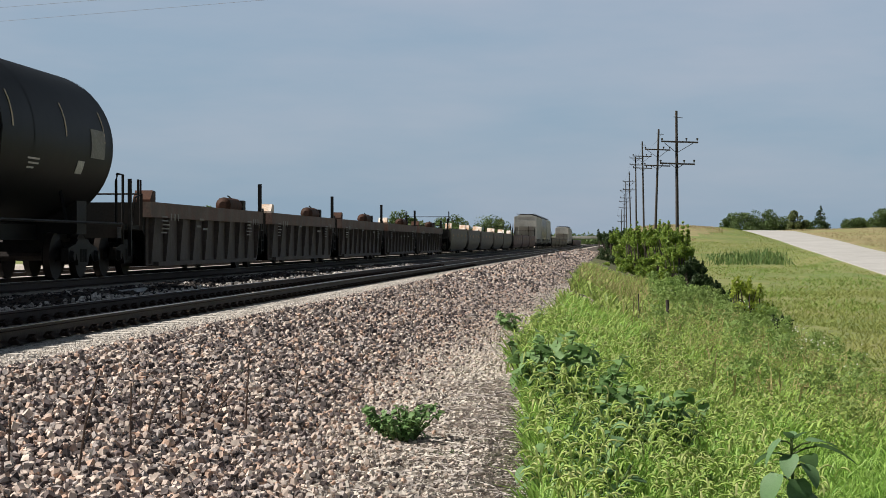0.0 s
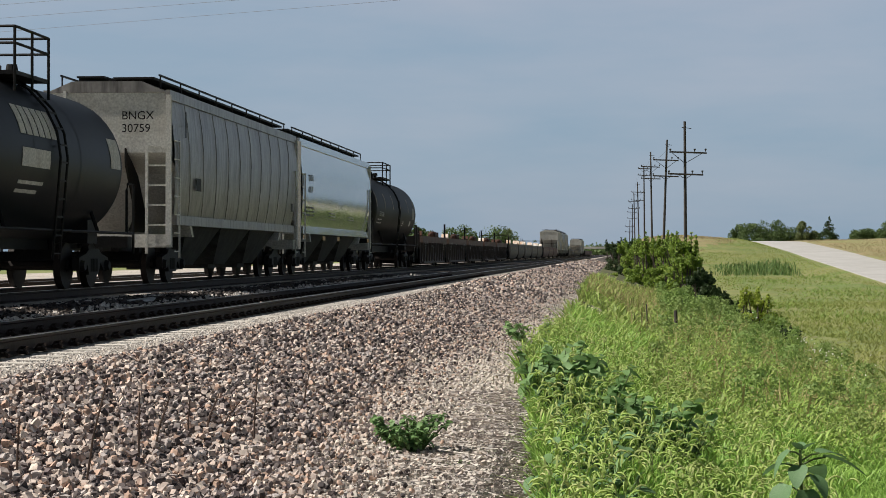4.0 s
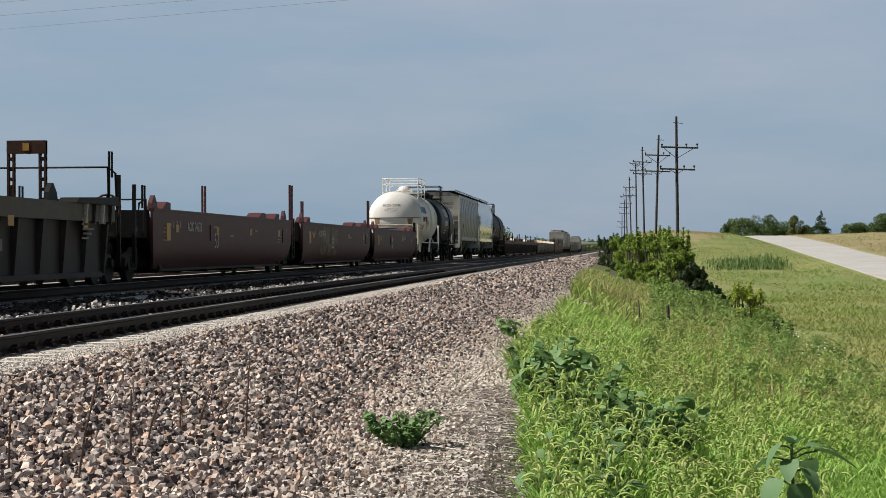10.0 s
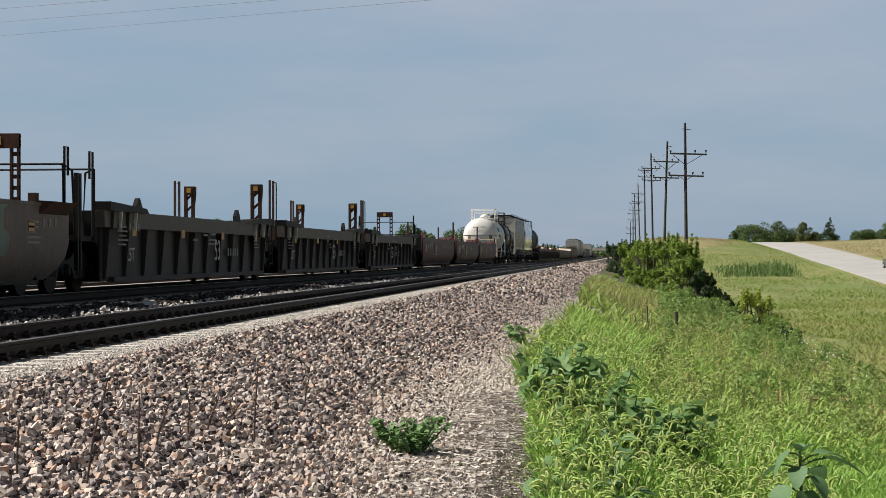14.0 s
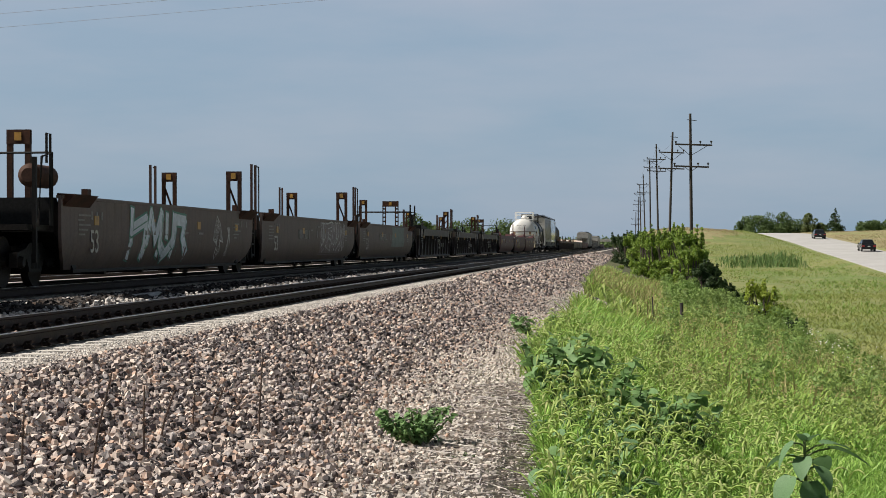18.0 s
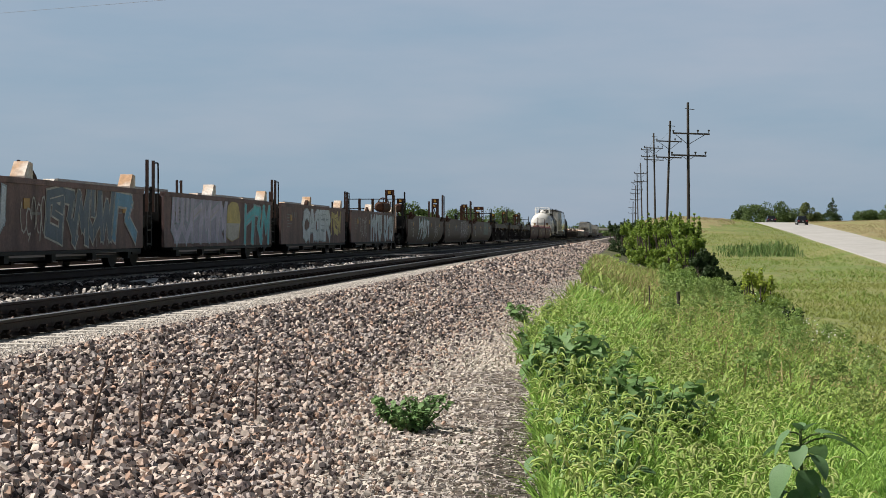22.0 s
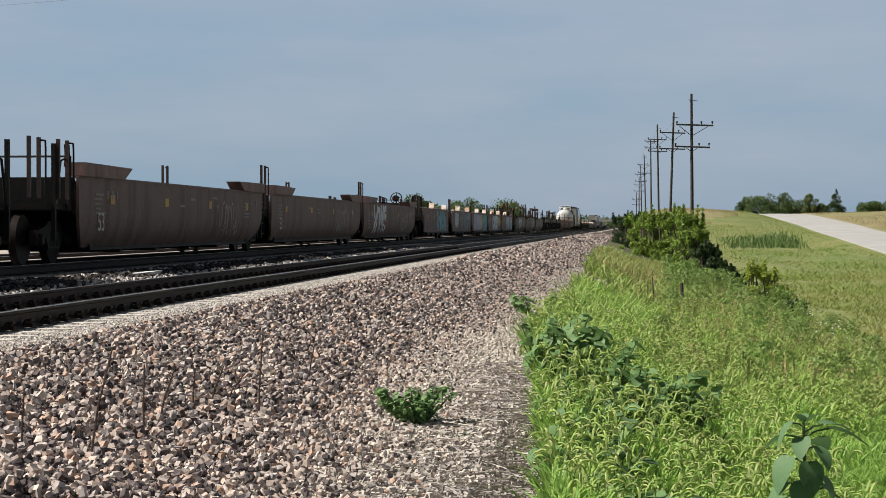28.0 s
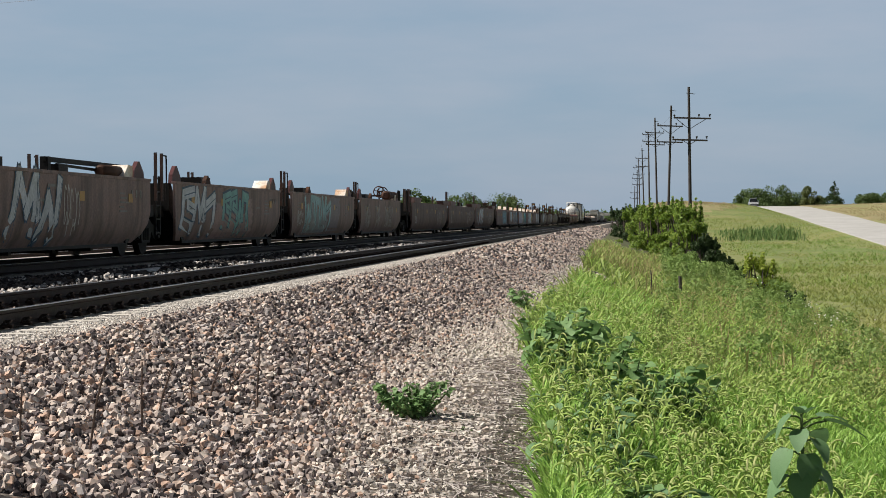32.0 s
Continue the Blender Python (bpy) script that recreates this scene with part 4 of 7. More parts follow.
def scrawl(car, y0, y1, z0, z1, colour, x=1.535, seed=0, strokes=5):
    """A thin sprayed tag."""
    rng = random.Random(seed)
    w = (y1 - y0) / strokes
    for i in range(strokes):
        s = Shape()
        c, zc = y0 + (i + 0.5) * w, z0 + (z1 - z0) * rng.uniform(0.4, 0.6)
        t, turn = rng.uniform(0, 6.28), rng.choice((-1, 1)) * rng.uniform(3.6, 5.8)
        ry, rz = w * rng.uniform(0.35, 0.6), (z1 - z0) * rng.uniform(0.28, 0.45)
        pts = [(c + ry * math.cos(t + turn * q / 6) + 0.1 * w * q / 6, zc + rz * math.sin(t + turn * q / 6)) for q in range(7)]
        if i % 2:
            pts.append((c + rng.uniform(-0.5, 0.5) * w, z0))
        ribbon(s, pts, 0.038, x + 0.0006 * (i % 3))
        part("graffiti_tag", s, colour, car)

# ---- the train's make-up, front to rear ----
def tank_car(u0, u1, r, zc, paint, frame_paint, label, dome, ends=0.55, rear_end=None):
    """Tank from u0 to u1; sill, saddles, ladder, walkway and handrails."""
    mid = (u0 + u1) / 2
    car = rolling("tank_car", label, "tank car", mid, "freight train")
    a, b = u0 - mid, u1 - mid
    prof = [(a, 0.02), (a + 0.05, 0.42), (a + 0.2, 0.72), (a + 0.42, 0.91), (a + 0.7, 0.99), (a + 0.9, 1.0), (a + (b - a) * 0.33, 1.0), (a + (b - a) * 0.335, 1.0), (mid - mid + (a + b) / 2, 1.0), (b - 0.9, 1.0), (b - 0.7, 0.99), (b - 0.42, 0.91), (b - 0.2, 0.72), (b - 0.05, 0.42), (b, 0.02)]
    part("tank_shell", Shape().tube([(0, y, zc) for y, _ in prof], [r * k for _, k in prof], 48), paint, car, smooth=True)
    for y in (a + 0.85, a + (b - a) * 0.36, a + (b - a) * 0.64, b - 0.85):
        part("weld_band", Shape().tube([(0, y - 0.03, zc), (0, y + 0.03, zc)], r + 0.006, 48, False), paint, car, smooth=True)
    tail = ends if rear_end is None else rear_end
    sill = Shape().box(-0.28, 0.28, a - tail, b + ends, 0.78, 1.08).box(-1.35, 1.35, a - tail, a - tail + 0.35, 0.82, 1.06).box(-1.35, 1.35, b + ends - 0.35, b + ends, 0.82, 1.06)
    part("centre_sill", sill, DARK_STEEL, car)
    for y in (a + 1.6, b - 1.6):
        part("saddle", Shape().box(-1.1, 1.1, y - 0.35, y + 0.35, 0.9, zc - r * 0.72), DARK_STEEL, car)
    for y in (a - tail + 2.1, b + ends - 2.1):
        truck(car, y)
    for s in (1, -1):
        part("side_rail", Shape().tube([(s * 1.42, a - tail + 0.2, 1.12), (s * 1.42, b + ends - 0.2, 1.12)], 0.03, 6), frame_paint, car)
        # ladder up the flank
        l = Shape()
        for k in (-0.22, 0.22):
            pts = [(s * 1.42, k, 0.6), (s * (r + 0.09), k, zc)] + [(s * (r + 0.09) * math.cos(t), k, zc + (r + 0.09) * math.sin(t)) for t in (0.3, 0.6, 0.9, 1.2)]
            l.tube(pts, 0.025, 6)
        for i in range(6):
            z = 0.7 + i * 0.33
            x = 1.42 + (r + 0.09 - 1.42) * min(1, (z - 0.6) / (zc - 0.6))
            l.bar((s * x, -0.22, z), (s * x, 0.22, z), 0.03)
        for t in (0.15, 0.35, 0.55, 0.75, 0.95, 1.15):
            x, z = (r + 0.09) * math.cos(t), zc + (r + 0.09) * math.sin(t)
            l.bar((s * x, -0.22, z), (s * x, 0.22, z), 0.03)
        part("ladder", l, frame_paint, car)
        for y, d in ((a - tail + 0.15, 1), (b + ends - 0.15, -1)):
            part("grab_iron", Shape().tube([(s * 1.42, y, 0.7), (s * 1.42, y, 2.15), (s * 1.42, y + d * 0.45, 2.15), (s * 1.42, y + d * 0.55, 2.0), (s * 1.42, y + d * 0.55, 1.1)], 0.03, 6), frame_paint, car)
        for y in (-(b - a) * 0.28, (b - a) * 0.28):
            part("sill_brace", Shape().bar((s * 1.40, y, 1.12), (s * r * 0.75, y + 0.4, zc - r * 0.55), 0.05), frame_paint, car)
    for y in (a - tail, b + ends):
        d = -1 if y < 0 else 1
        part("coupler", Shape().box(-0.12, 0.12, min(y, y + d * 0.75), max(y, y + d * 0.75), 0.76, 0.98), DARK_STEEL, car)
    # walkway and railing round the manway
    w0, w1, top = dome
    zt = zc + r
    manway = part("manway", Shape().tube([(0, -0.1, zt - 0.1), (0, -0.1, zt + 0.22), (0, -0.1, zt + 0.36), (0, -0.1, zt + 0.44)], [0.36, 0.36, 0.27, 0.08], 20), paint, car, smooth=True)
    part("manway_flange", Shape().tube([(0, -0.1, zt + 0.14), (0, -0.1, zt + 0.20)], 0.41, 20), frame_paint, manway)
    for k in range(8):
        q = math.pi * k / 4
        part("bolt", Shape().tube([(0.385 * math.cos(q), -0.1 + 0.385 * math.sin(q), zt + 0.10), (0.385 * math.cos(q), -0.1 + 0.385 * math.sin(q), zt + 0.25)], 0.022, 6), frame_paint, manway)
    part("relief_valve", Shape().tube([(0.35, 0.75, zt - 0.1), (0.35, 0.75, zt + 0.18), (0.35, 0.75, zt + 0.19), (0.35, 0.75, zt + 0.30)], [0.07, 0.07, 0.12, 0.10], 10).tube([(-0.3, 0.85, zt - 0.1), (-0.3, 0.85, zt + 0.22)], 0.06, 8), frame_paint, car)
    part("walkway", Shape().box(-1.0, 1.0, w0, w1, zt - 0.05, zt + 0.02), frame_paint, car)
    rl = Shape()
    for x in (-1.0, 1.0):
        for y in (w0, (w0 + w1) / 2, w1):
            rl.tube([(x, y, zt - 0.35), (x, y, top)], 0.028, 6)
        for z in (top, (top + zt) / 2 + 0.1):
            rl.tube([(x, w0, z), (x, w1, z)], 0.026, 6)
    for y in (w0, w1):
        for z in (top, (top + zt) / 2 + 0.1):
            rl.tube([(-1.0, y, z), (1.0, y, z)], 0.026, 6)
    part("safety_railing", rl, frame_paint, car)
    return car, a, b


def hopper(u0, u1, side_paint, end_paint, label, bulge=0.12, top=4.42, seams=9):
    mid = (u0 + u1) / 2
    car = rolling("covered_hopper", label, "hopper car", mid, "freight train")
    a, b = u0 - mid, u1 - mid
    prof = [(1.40, 1.55), (1.47, 1.95), (1.52, 2.5), (1.54, 3.1), (1.51, 3.7), (1.43, 4.22)]
    for s in (1, -1):
        n = seams * 2
        v, f = [], []
        for i in range(n + 1):
            for x, z in prof:
                cut = 0.65 * max(0.0, 1 - (z - 1.55) / 2.5) ** 1.3
                y = a + cut + (b - a - 2 * cut) * i / n
                dent = (0.022 if i % 2 else 0.0) * (1 if 1.5 < z < 4 else 0)
                v.append((s * (x - dent), y, z))
        m = len(prof)
        for i in range(n):
            for j in range(m - 1):
                k = i * m + j
                f.append((k, k + m, k + m + 1, k + 1)[::s])
        me = Shape().add(v, f).mesh("side_sheet", True)
        me.materials.append(side_paint)
        part("side_sheet", me, None, car)
        for i in range(1, 0 if side_paint is HOPPER_NEW else seams):
            q = [(x, z, 0.65 * max(0.0, 1 - (z - 1.55) / 2.5) ** 1.3) for x, z in prof]
            part("side_seam", Shape().tube([(s * (x + 0.002), a + c + (b - a - 2 * c) * i / seams, z) for x, z, c in q], 0.012, 5), side_paint, car)
        part("side_sill", Shape().box(*sorted((s * 1.22, s * 1.50)), a + 0.55, b - 0.55, 1.36, 1.58), side_paint, car)
        part("top_chord", Shape().box(*sorted((s * 1.36, s * 1.47)), a, b, 4.20, top), side_paint, car)
    part("roof", Shape().prism_y([(-1.42, top - 0.06), (1.42, top - 0.06), (0.8, top + 0.20), (-0.8, top + 0.20)], a, b), side_paint, car)
    rw = Shape().box(-0.75, -0.10, a + 0.2, b - 0.2, top + 0.30, top + 0.34).box(0.10, 1.05, a + 0.2, b - 0.2, top + 0.26, top + 0.31)
    for i in range(9):
        y = a + 0.4 + (b - a - 0.8) * i / 8
        rw.box(-0.75, 0.75, y - 0.04, y + 0.04, top + 0.15, top + 0.30)
        for s in (1, -1):
            rw.bar((s * 1.15, y, top + 0.05), (s * 1.15, y, top + 0.36), 0.03)
    for s in (1, -1):
        rw.bar((s * 1.15, a + 0.3, top + 0.36), (s * 1.15, b - 0.3, top + 0.36), 0.04)
    part("running_board", rw, DARK_STEEL, car, "dark grated roof walkway")
    for d, y in ((-1, a), (1, b)):
        # sloping end sheet, its web plates, corner posts with rungs
        z0, y0 = 2.05, y - d * 0.9
        part("end_sheet", Shape().prism([(y - d * 0.04, top - 0.02), (y - d * 0.10, 3.0), (y - d * 1.2, 2.55), (y - d * 2.6, 1.1), (y - d * 2.8, 1.1), (y - d * 1.35, 2.7), (y - d * 0.2, 3.2), (y - d * 0.14, top - 0.02)], -1.40, 1.40), end_paint, car)
        part("web_plate", Shape().prism([(y, 2.75), (y, 3.1), (y - d * 1.1, 2.5), (y - d * 2.2, 1.2), (y - d * 0.3, 1.2), (y - d * 0.9, 1.6)], 0.42, 0.46), DARK_STEEL, car)
        part("end_sill", Shape().box(-1.45, 1.45, *sorted((y, y - d * 0.35)), 0.84, 1.14), end_paint, car)
        for s in (1, -1):
            part("corner_post", Shape().box(*sorted((s * 1.40, s * 1.52)), *sorted((y, y + d * 0.12)), 0.9, 4.3), end_paint, car)
            l = Shape()
            l.bar((s * 0.95, y + d * 0.06, 0.7), (s * 0.95, y + d * 0.06, 3.2 if s > 0 else 4.4), 0.06)
            for i in range(6):
                l.bar((s * 0.95, y + d * 0.06, 0.9 + i * 0.45), (s * 1.46, y + d * 0.06, 0.9 + i * 0.45), 0.035)
            part("end_ladder", l, end_paint, car)
            side = Shape()
            for i in range(7):
                side.bar((s * 1.56, y - d * 0.1, 0.75 + i * 0.42), (s * 1.56, y - d * 0.55, 0.75 + i * 0.42), 0.03)
            side.bar((s * 1.56, y - d * 0.57, 0.6), (s * 1.56, y - d * 0.57, 3.3), 0.04)
            part("side_ladder", side, end_paint, car)
        truck(car, y - d * 1.75)
        part("coupler", Shape().box(-0.12, 0.12, *sorted((y - d * 0.2, y + d * 0.75)), 0.76, 0.98), DARK_STEEL, car)
    part("centre_sill", Shape().box(-0.3, 0.3, a, b, 0.75, 1.1), DARK_STEEL, car)
    n = 3
    for i in range(n):
        y0 = a + 2.6 + (b - a - 5.2) * i / n
        y1 = a + 2.6 + (b - a - 5.2) * (i + 1) / n
        c = (y0 + y1) / 2
        v = [(x, y, 1.4) for x, y in ((-1.28, y0), (1.28, y0), (1.28, y1), (-1.28, y1))] + [(x, y, 0.42) for x, y in ((-0.8, c - 0.75), (0.8, c - 0.75), (0.8, c + 0.75), (-0.8, c + 0.75))]
        part("hopper_bay", Shape().add(v, [(0, 3, 2, 1), (4, 5, 6, 7), (0, 1, 5, 4), (1, 2, 6, 5), (2, 3, 7, 6), (3, 0, 4, 7)]).box(-0.6, 0.6, c - 0.5, c + 0.5, 0.30, 0.44), BAY_SHADED, car)
    return car, a, b


def well_set(name, label, wells, style, paint, chord=None, post=True, post_top=2.82, extra=None, seed=0, yellow=True, front=True, rear=True, rails=(2.75, 2.42)):
    """wells: (rear, front) of each unit along the train, first the foremost."""
    mid = (wells[0][1] + wells[-1][0]) / 2
    car = rolling(name, label, "well car", mid, "freight train")
    rng = random.Random(seed)
    rel = [(a - mid, b - mid) for a, b in wells]
    for a, b in rel:
        well(car, a, b, style, paint, chord)
        side_marks(car, a, b, rng, x=1.565 if style == "ribbed" else 1.505 if style == "boxy" else 1.525, yellow=yellow)
    for (a, b), (c, d) in zip(rel, rel[1:]):
        coupling(car, d, a, style)
        if post:
            post_pair(car, (a + d) / 2 - (0.6 if paint is RED else 0.0), post_top, material=RED if paint is RED else None, loops=paint is not RED, gap=0.42 if paint is RED else 0.55)
    if front:
        end_platform(car, rel[0][1], 1, *rails, post=min(2.3, rails[0]))
    if rear:
        end_platform(car, rel[-1][0], -1, *rails, post=min(2.3, rails[0]))
    return car, rel, mid


RED_SET = [(-61.3, -43.6), (-80.6, -62.9), (-101.3, -83.0)]
RIB_SET = [(-123.2, -104.8), (-143.3, -125.4), (-163.2, -145.4)]
GREEN_SET = [(-184.2, -165.6), (-204.2, -185.7), (-223.3, -205.6)]
BOX_SET = [(-242.5, -228.5), (-257.6, -244.2), (-272.3, -259.2), (-287.1, -274.2), (-302.9, -289.9)]
TAUPE_SET = [(-325.6, -307.3), (-345.3, -326.7), (-364.7, -346.8)]
LAST_SET = [(-382.9, -369.5), (-398.5, -384.8), (-413.9, -400.6), (-430.3, -416.2)]
FRONT_RIB = [(100.6, 114.9), (86.0, 99.2), (71.0, 84.4), (56.0, 69.1), (40.9, 54.5)]
FRONT_GREY = [(180.5, 194.5), (165.8, 179.4), (149.2, 164.0), (136.0, 147.2), (121.0, 134.4)]
FRONT_RED = [(238.5, 255.6), (219.5, 236.8), (200.0, 218.0)]
FAR_GREY = [(420.5, 441), (397.5, 418), (374.5, 395), (351.5, 372), (328.0, 349)]
FAR_WELLS = [(620, 640), (598, 618), (576, 596), (554, 574), (532, 552), (510, 530)]

# far front
well_set("well_car_set", "brown articulated well car far ahead in the train", FAR_WELLS, "smooth", BROWN, post=False, seed=10)
for u in (485.6, 466.4):
    hopper(u - 17.6, u, HOPPER_END, HOPPER_END, "pale grey covered hopper car far ahead in the train")
well_set("well_car_set", "grey five-unit articulated well car, empty", FAR_GREY, "smooth", LIGHTGREY, post=False, seed=11)
for i, u in enumerate((318.6, 298.6, 277.4)):
    hopper(u - 18.8, u, HOPPER_OLD if i % 2 else HOPPER_END, HOPPER_END, "grey covered hopper car with pale end sheet")
well_set("well_car_set", "brown three-unit articulated well car, empty", FRONT_RED, "smooth", BROWN, post=False, seed=12)
car, rel, mid = well_set("well_car_set", "dusty pale grey five-unit articulated well car, empty", FRONT_GREY, "smooth", LIGHTGREY, post=False, seed=13)
for a, b in rel:
    cone_box(car, a + 0.6, w=0.7)
    cone_box(car, b - 1.4, w=0.7)
car, rel, mid = well_set("well_car_set", "rust-stained grey five-unit articulated well car with ribbed sides, empty", FRONT_RIB, "ribbed", RIBBROWN, CHORD_F, seed=14, yellow=False, post=False, rails=(2.1, 1.8))
for k, (a, b) in enumerate(rel):
    for s in (1,) if k else ():
        part("grab_post", Shape().bar((s * 1.40, b + 0.35, 1.1), (s * 1.40, b + 0.35, 2.45), 0.10), DARK_STEEL, car)
    part("air_reservoir", Shape().tube([(0.9, b - 2.6, 1.78), (0.9, b - 2.5, 1.78), (0.9, b - 0.9, 1.78), (0.9, b - 0.8, 1.78)], [0.1, 0.22, 0.22, 0.1], 12), RUST, car, "rust-red air tank", smooth=True)
    cone_box(car, a + 0.4, h=0.28, material=RUSTWHITE if k % 2 else RUST)
    part("valve_gear", Shape().box(0.6, 1.1, b - 0.7, b - 0.3, 1.6, 1.95).bar((0.9, b - 0.6, 1.9), (0.9, b - 1.9, 2.05), 0.03), DARK_STEEL, car)

# black tank car
car, a, b = tank_car(21.6, 38.45, 1.52, 2.65, BLACK, DARK_STEEL, "black tank car with faded stencils and reflective strips", (-1.7, 1.2, 4.85))
for y in (a + 0.7, a + 3.7, a + 6.6, a + 9.5, a + 12.7, a + 15.4):
    shell_patch(car, 1.52, 2.65, [(y, 2.70, 0.06, 0.62)], CREAM, "reflective_strip")
shell_patch(car, 1.52, 2.65, [(b - 2.4, 2.38, 1.0, 0.56)], STENCIL, "placard", "grey data placard")
lettering(car, a + 1.6, 2.32, 1.52, "ADMX 26486", 0.29)
shell_patch(car, 1.52, 2.65, [(a + 1.5, 2.16, 0.5, 0.05), (a + 2.1, 2.16, 0.7, 0.05), (a + 1.5, 2.02, 0.4, 0.05), (a + 2.0, 2.02, 0.3, 0.05), (a + 2.5, 2.02, 0.4, 0.05), (b - 6.3, 2.2, 0.7, 0.03), (b - 6.2, 2.12, 0.6, 0.03), (b - 6.2, 2.04, 0.4, 0.03), (b - 3.2, 2.05, 0.45, 0.24)], PALE)

# two covered hoppers
car, a, b = hopper(2.9, 20.2, HOPPER_NEW, HOPPER_END, "glossy pale grey covered hopper car mirroring the grass")
lettering(car, a + 1.6, 3.10, 1.541, "BNGX", 0.30, STENCIL)
lettering(car, a + 1.6, 2.72, 1.538, "40270", 0.30, STENCIL)
marks(car, 1.508, [(a + 1.3 + 0.5 * (i % 3), 2.2 - 0.13 * (i // 3), 0.36, 0.05) for i in range(9)] + [(a + 6.4 + 0.6 * (i % 2), 2.1 - 0.1 * (i // 2), 0.5, 0.035) for i in range(6)] + [(a + 11.2 + 0.6 * (i % 2), 2.05 - 0.1 * (i // 2), 0.5, 0.035) for i in range(4)], STENCIL, "stencil_block")
for y in (a + 0.5, a + 4.6, a + 8.0, b - 1.0):
    part("reflector", Shape().box(1.502, 1.508, y, y + 0.6, 1.16, 1.30), YELLOW, car, "yellow reflective strip")
car, a, b = hopper(-14.9, 2.2, HOPPER_OLD, HOPPER_END, "weathered grey covered hopper car with streaked curved sides", seams=11)
lettering(car, 0, 0, 0, "BNGX", 0.27, DARK_STEEL).matrix_basis = pose(0.35, a - 0.01, 3.75, 90, 0, 0)
lettering(car, 0, 0, 0, "30759", 0.27, DARK_STEEL).matrix_basis = pose(0.35, a - 0.01, 3.46, 90, 0, 0)
marks(car, 1.55, [(a + 1.2, 3.4, 0.1, 0.6), (a + 2.4, 2.2, 0.5, 0.3), (b - 1.4, 2.0, 0.3, 0.25)], DARK_STEEL, "stencil_block")

# blue-black tank car and the white one
car, a, b = tank_car(-28.7, -18.4, 1.48, 2.43, TANKBLUE, DARK_STEEL, "blue-black tank car with white block lettering", (-1.1, 0.9, 4.70))
shell_patch(car, 1.48, 2.43, [(a + 3.0 + i * 0.36, 2.75, 0.29, 0.5) for i in range(6)], PALE, "logo_block")
shell_patch(car, 1.48, 2.43, [(a + 3.0, 2.2, 1.6, 0.32), (a + 3.0, 1.9, 1.4, 0.06), (a + 3.0, 1.75, 1.2, 0.06)], PALE)
shell_patch(car, 1.48, 2.43, [(b - 1.6, 2.4, 0.7, 0.6)], PALE, "placard", "white data placard")
car, a, b = tank_car(-40.95, -30.3, 1.48, 2.43, WHITE, WHITE_RAIL, "white tank car with a railed walkway on top", (-1.85, 1.75, 4.70), ends=0.75, rear_end=1.1)
part("jacket_seam", Shape().tube([(1.5 * math.cos(t), a + 0.42 - 0.36 * math.cos(t * 2 - math.pi) * 0.5 - 0.18, 2.05) for t in [math.pi * k / 12 for k in range(13)]], 0.05, 6), WHITE_RAIL, car)
shell_patch(car, 1.48, 2.43, [(a + 1.55 + i * 0.36, 2.72, 0.29, 0.36) for i in range(6)], spray("logo_blue", (0.10, 0.17, 0.26)), "logo_block")
shell_patch(car, 1.48, 2.43, [(a + 0.95, 2.72, 0.10, 0.5), (a + 1.09, 2.72, 0.10, 0.42), (a + 1.23, 2.72, 0.10, 0.5)], spray("logo_blue", (0.10, 0.17, 0.26)), "logo_block", "dark blue emblem")
shell_patch(car, 1.48, 2.43, [(a + 1.5 + i * 0.24, 2.28, 0.15, 0.26) for i in range(9) if i != 4] + [(a + 1.5, 2.05, 1.0, 0.05), (a + 1.5, 1.95, 0.9, 0.05), (a + 1.6, 1.85, 0.7, 0.05)], DARK_STEEL)
shell_patch(car, 1.48, 2.43, [(b - 2.4, 2.3, 1.1, 0.6)], spray("placard_yellow", (0.62, 0.52, 0.16)), "placard", "yellow and blue product placard")
shell_patch(car, 1.48, 2.43, [(b - 1.7, 2.2, 0.75, 0.75)], spray("placard_blue", (0.30, 0.42, 0.55)), "placard", "pale blue placard")
RUSTY = spray("rust_orange", (0.45, 0.16, 0.07))
for k, pts in enumerate(([(0, 0), (0.3, 0.6), (0.5, 0.1), (0.8, 0.9), (0.9, 0.2)], [(0.1, 0.3), (0.9, 0.5)], [(0.7, -0.3), (1.2, -0.1), (1.5, 0.2), (1.2, 0.5)])):
    shell_patch(car, 1.48, 2.43, [(a + 3.2 + p * 0.9, 2.0 + q * 0.5, 0.10, 0.12) for (p0, q0), (p1, q1) in zip(pts, pts[1:]) for p, q in [(p0 + (p1 - p0) * i / 5, q0 + (q1 - q0) * i / 5) for i in range(6)]], RUSTY, "sprayed_scribble")
part("end_belt", Shape().tube([(1.44 * math.sin(t), a + cap_depth(1.44 * math.sin(t), 2.45, 1.48, 2.43) - 0.02, 2.45) for t in [-1.5 + 3.0 * k / 24 for k in range(25)]], 0.022, 6), RUST, car)
for x0, x1 in ((-1.05, -0.75), (0.75, 1.05)):
    part("rust_streak", Shape().add([(x, a + cap_depth(x, z, 1.48, 2.43) - 0.012, z) for x, z in ((x0, 2.42), (x1, 2.42), (x0 + 0.03, 2.2), (x1 - 0.03, 2.2), (x0 + 0.1, 1.95), (x1 - 0.1, 1.95))], [(0, 1, 3, 2), (2, 3, 5, 4)]), spray("rust_run", (0.24, 0.15, 0.08)), car)
part("end_handrail", Shape().tube([(-1.42, a - 0.55, 1.1), (-1.42, a - 0.55, 2.0), (-1.35, a - 0.55, 2.07), (1.35, a - 0.55, 2.07), (1.42, a - 0.55, 2.0), (1.42, a - 0.55, 1.1)], 0.028, 8), CREAM, car)
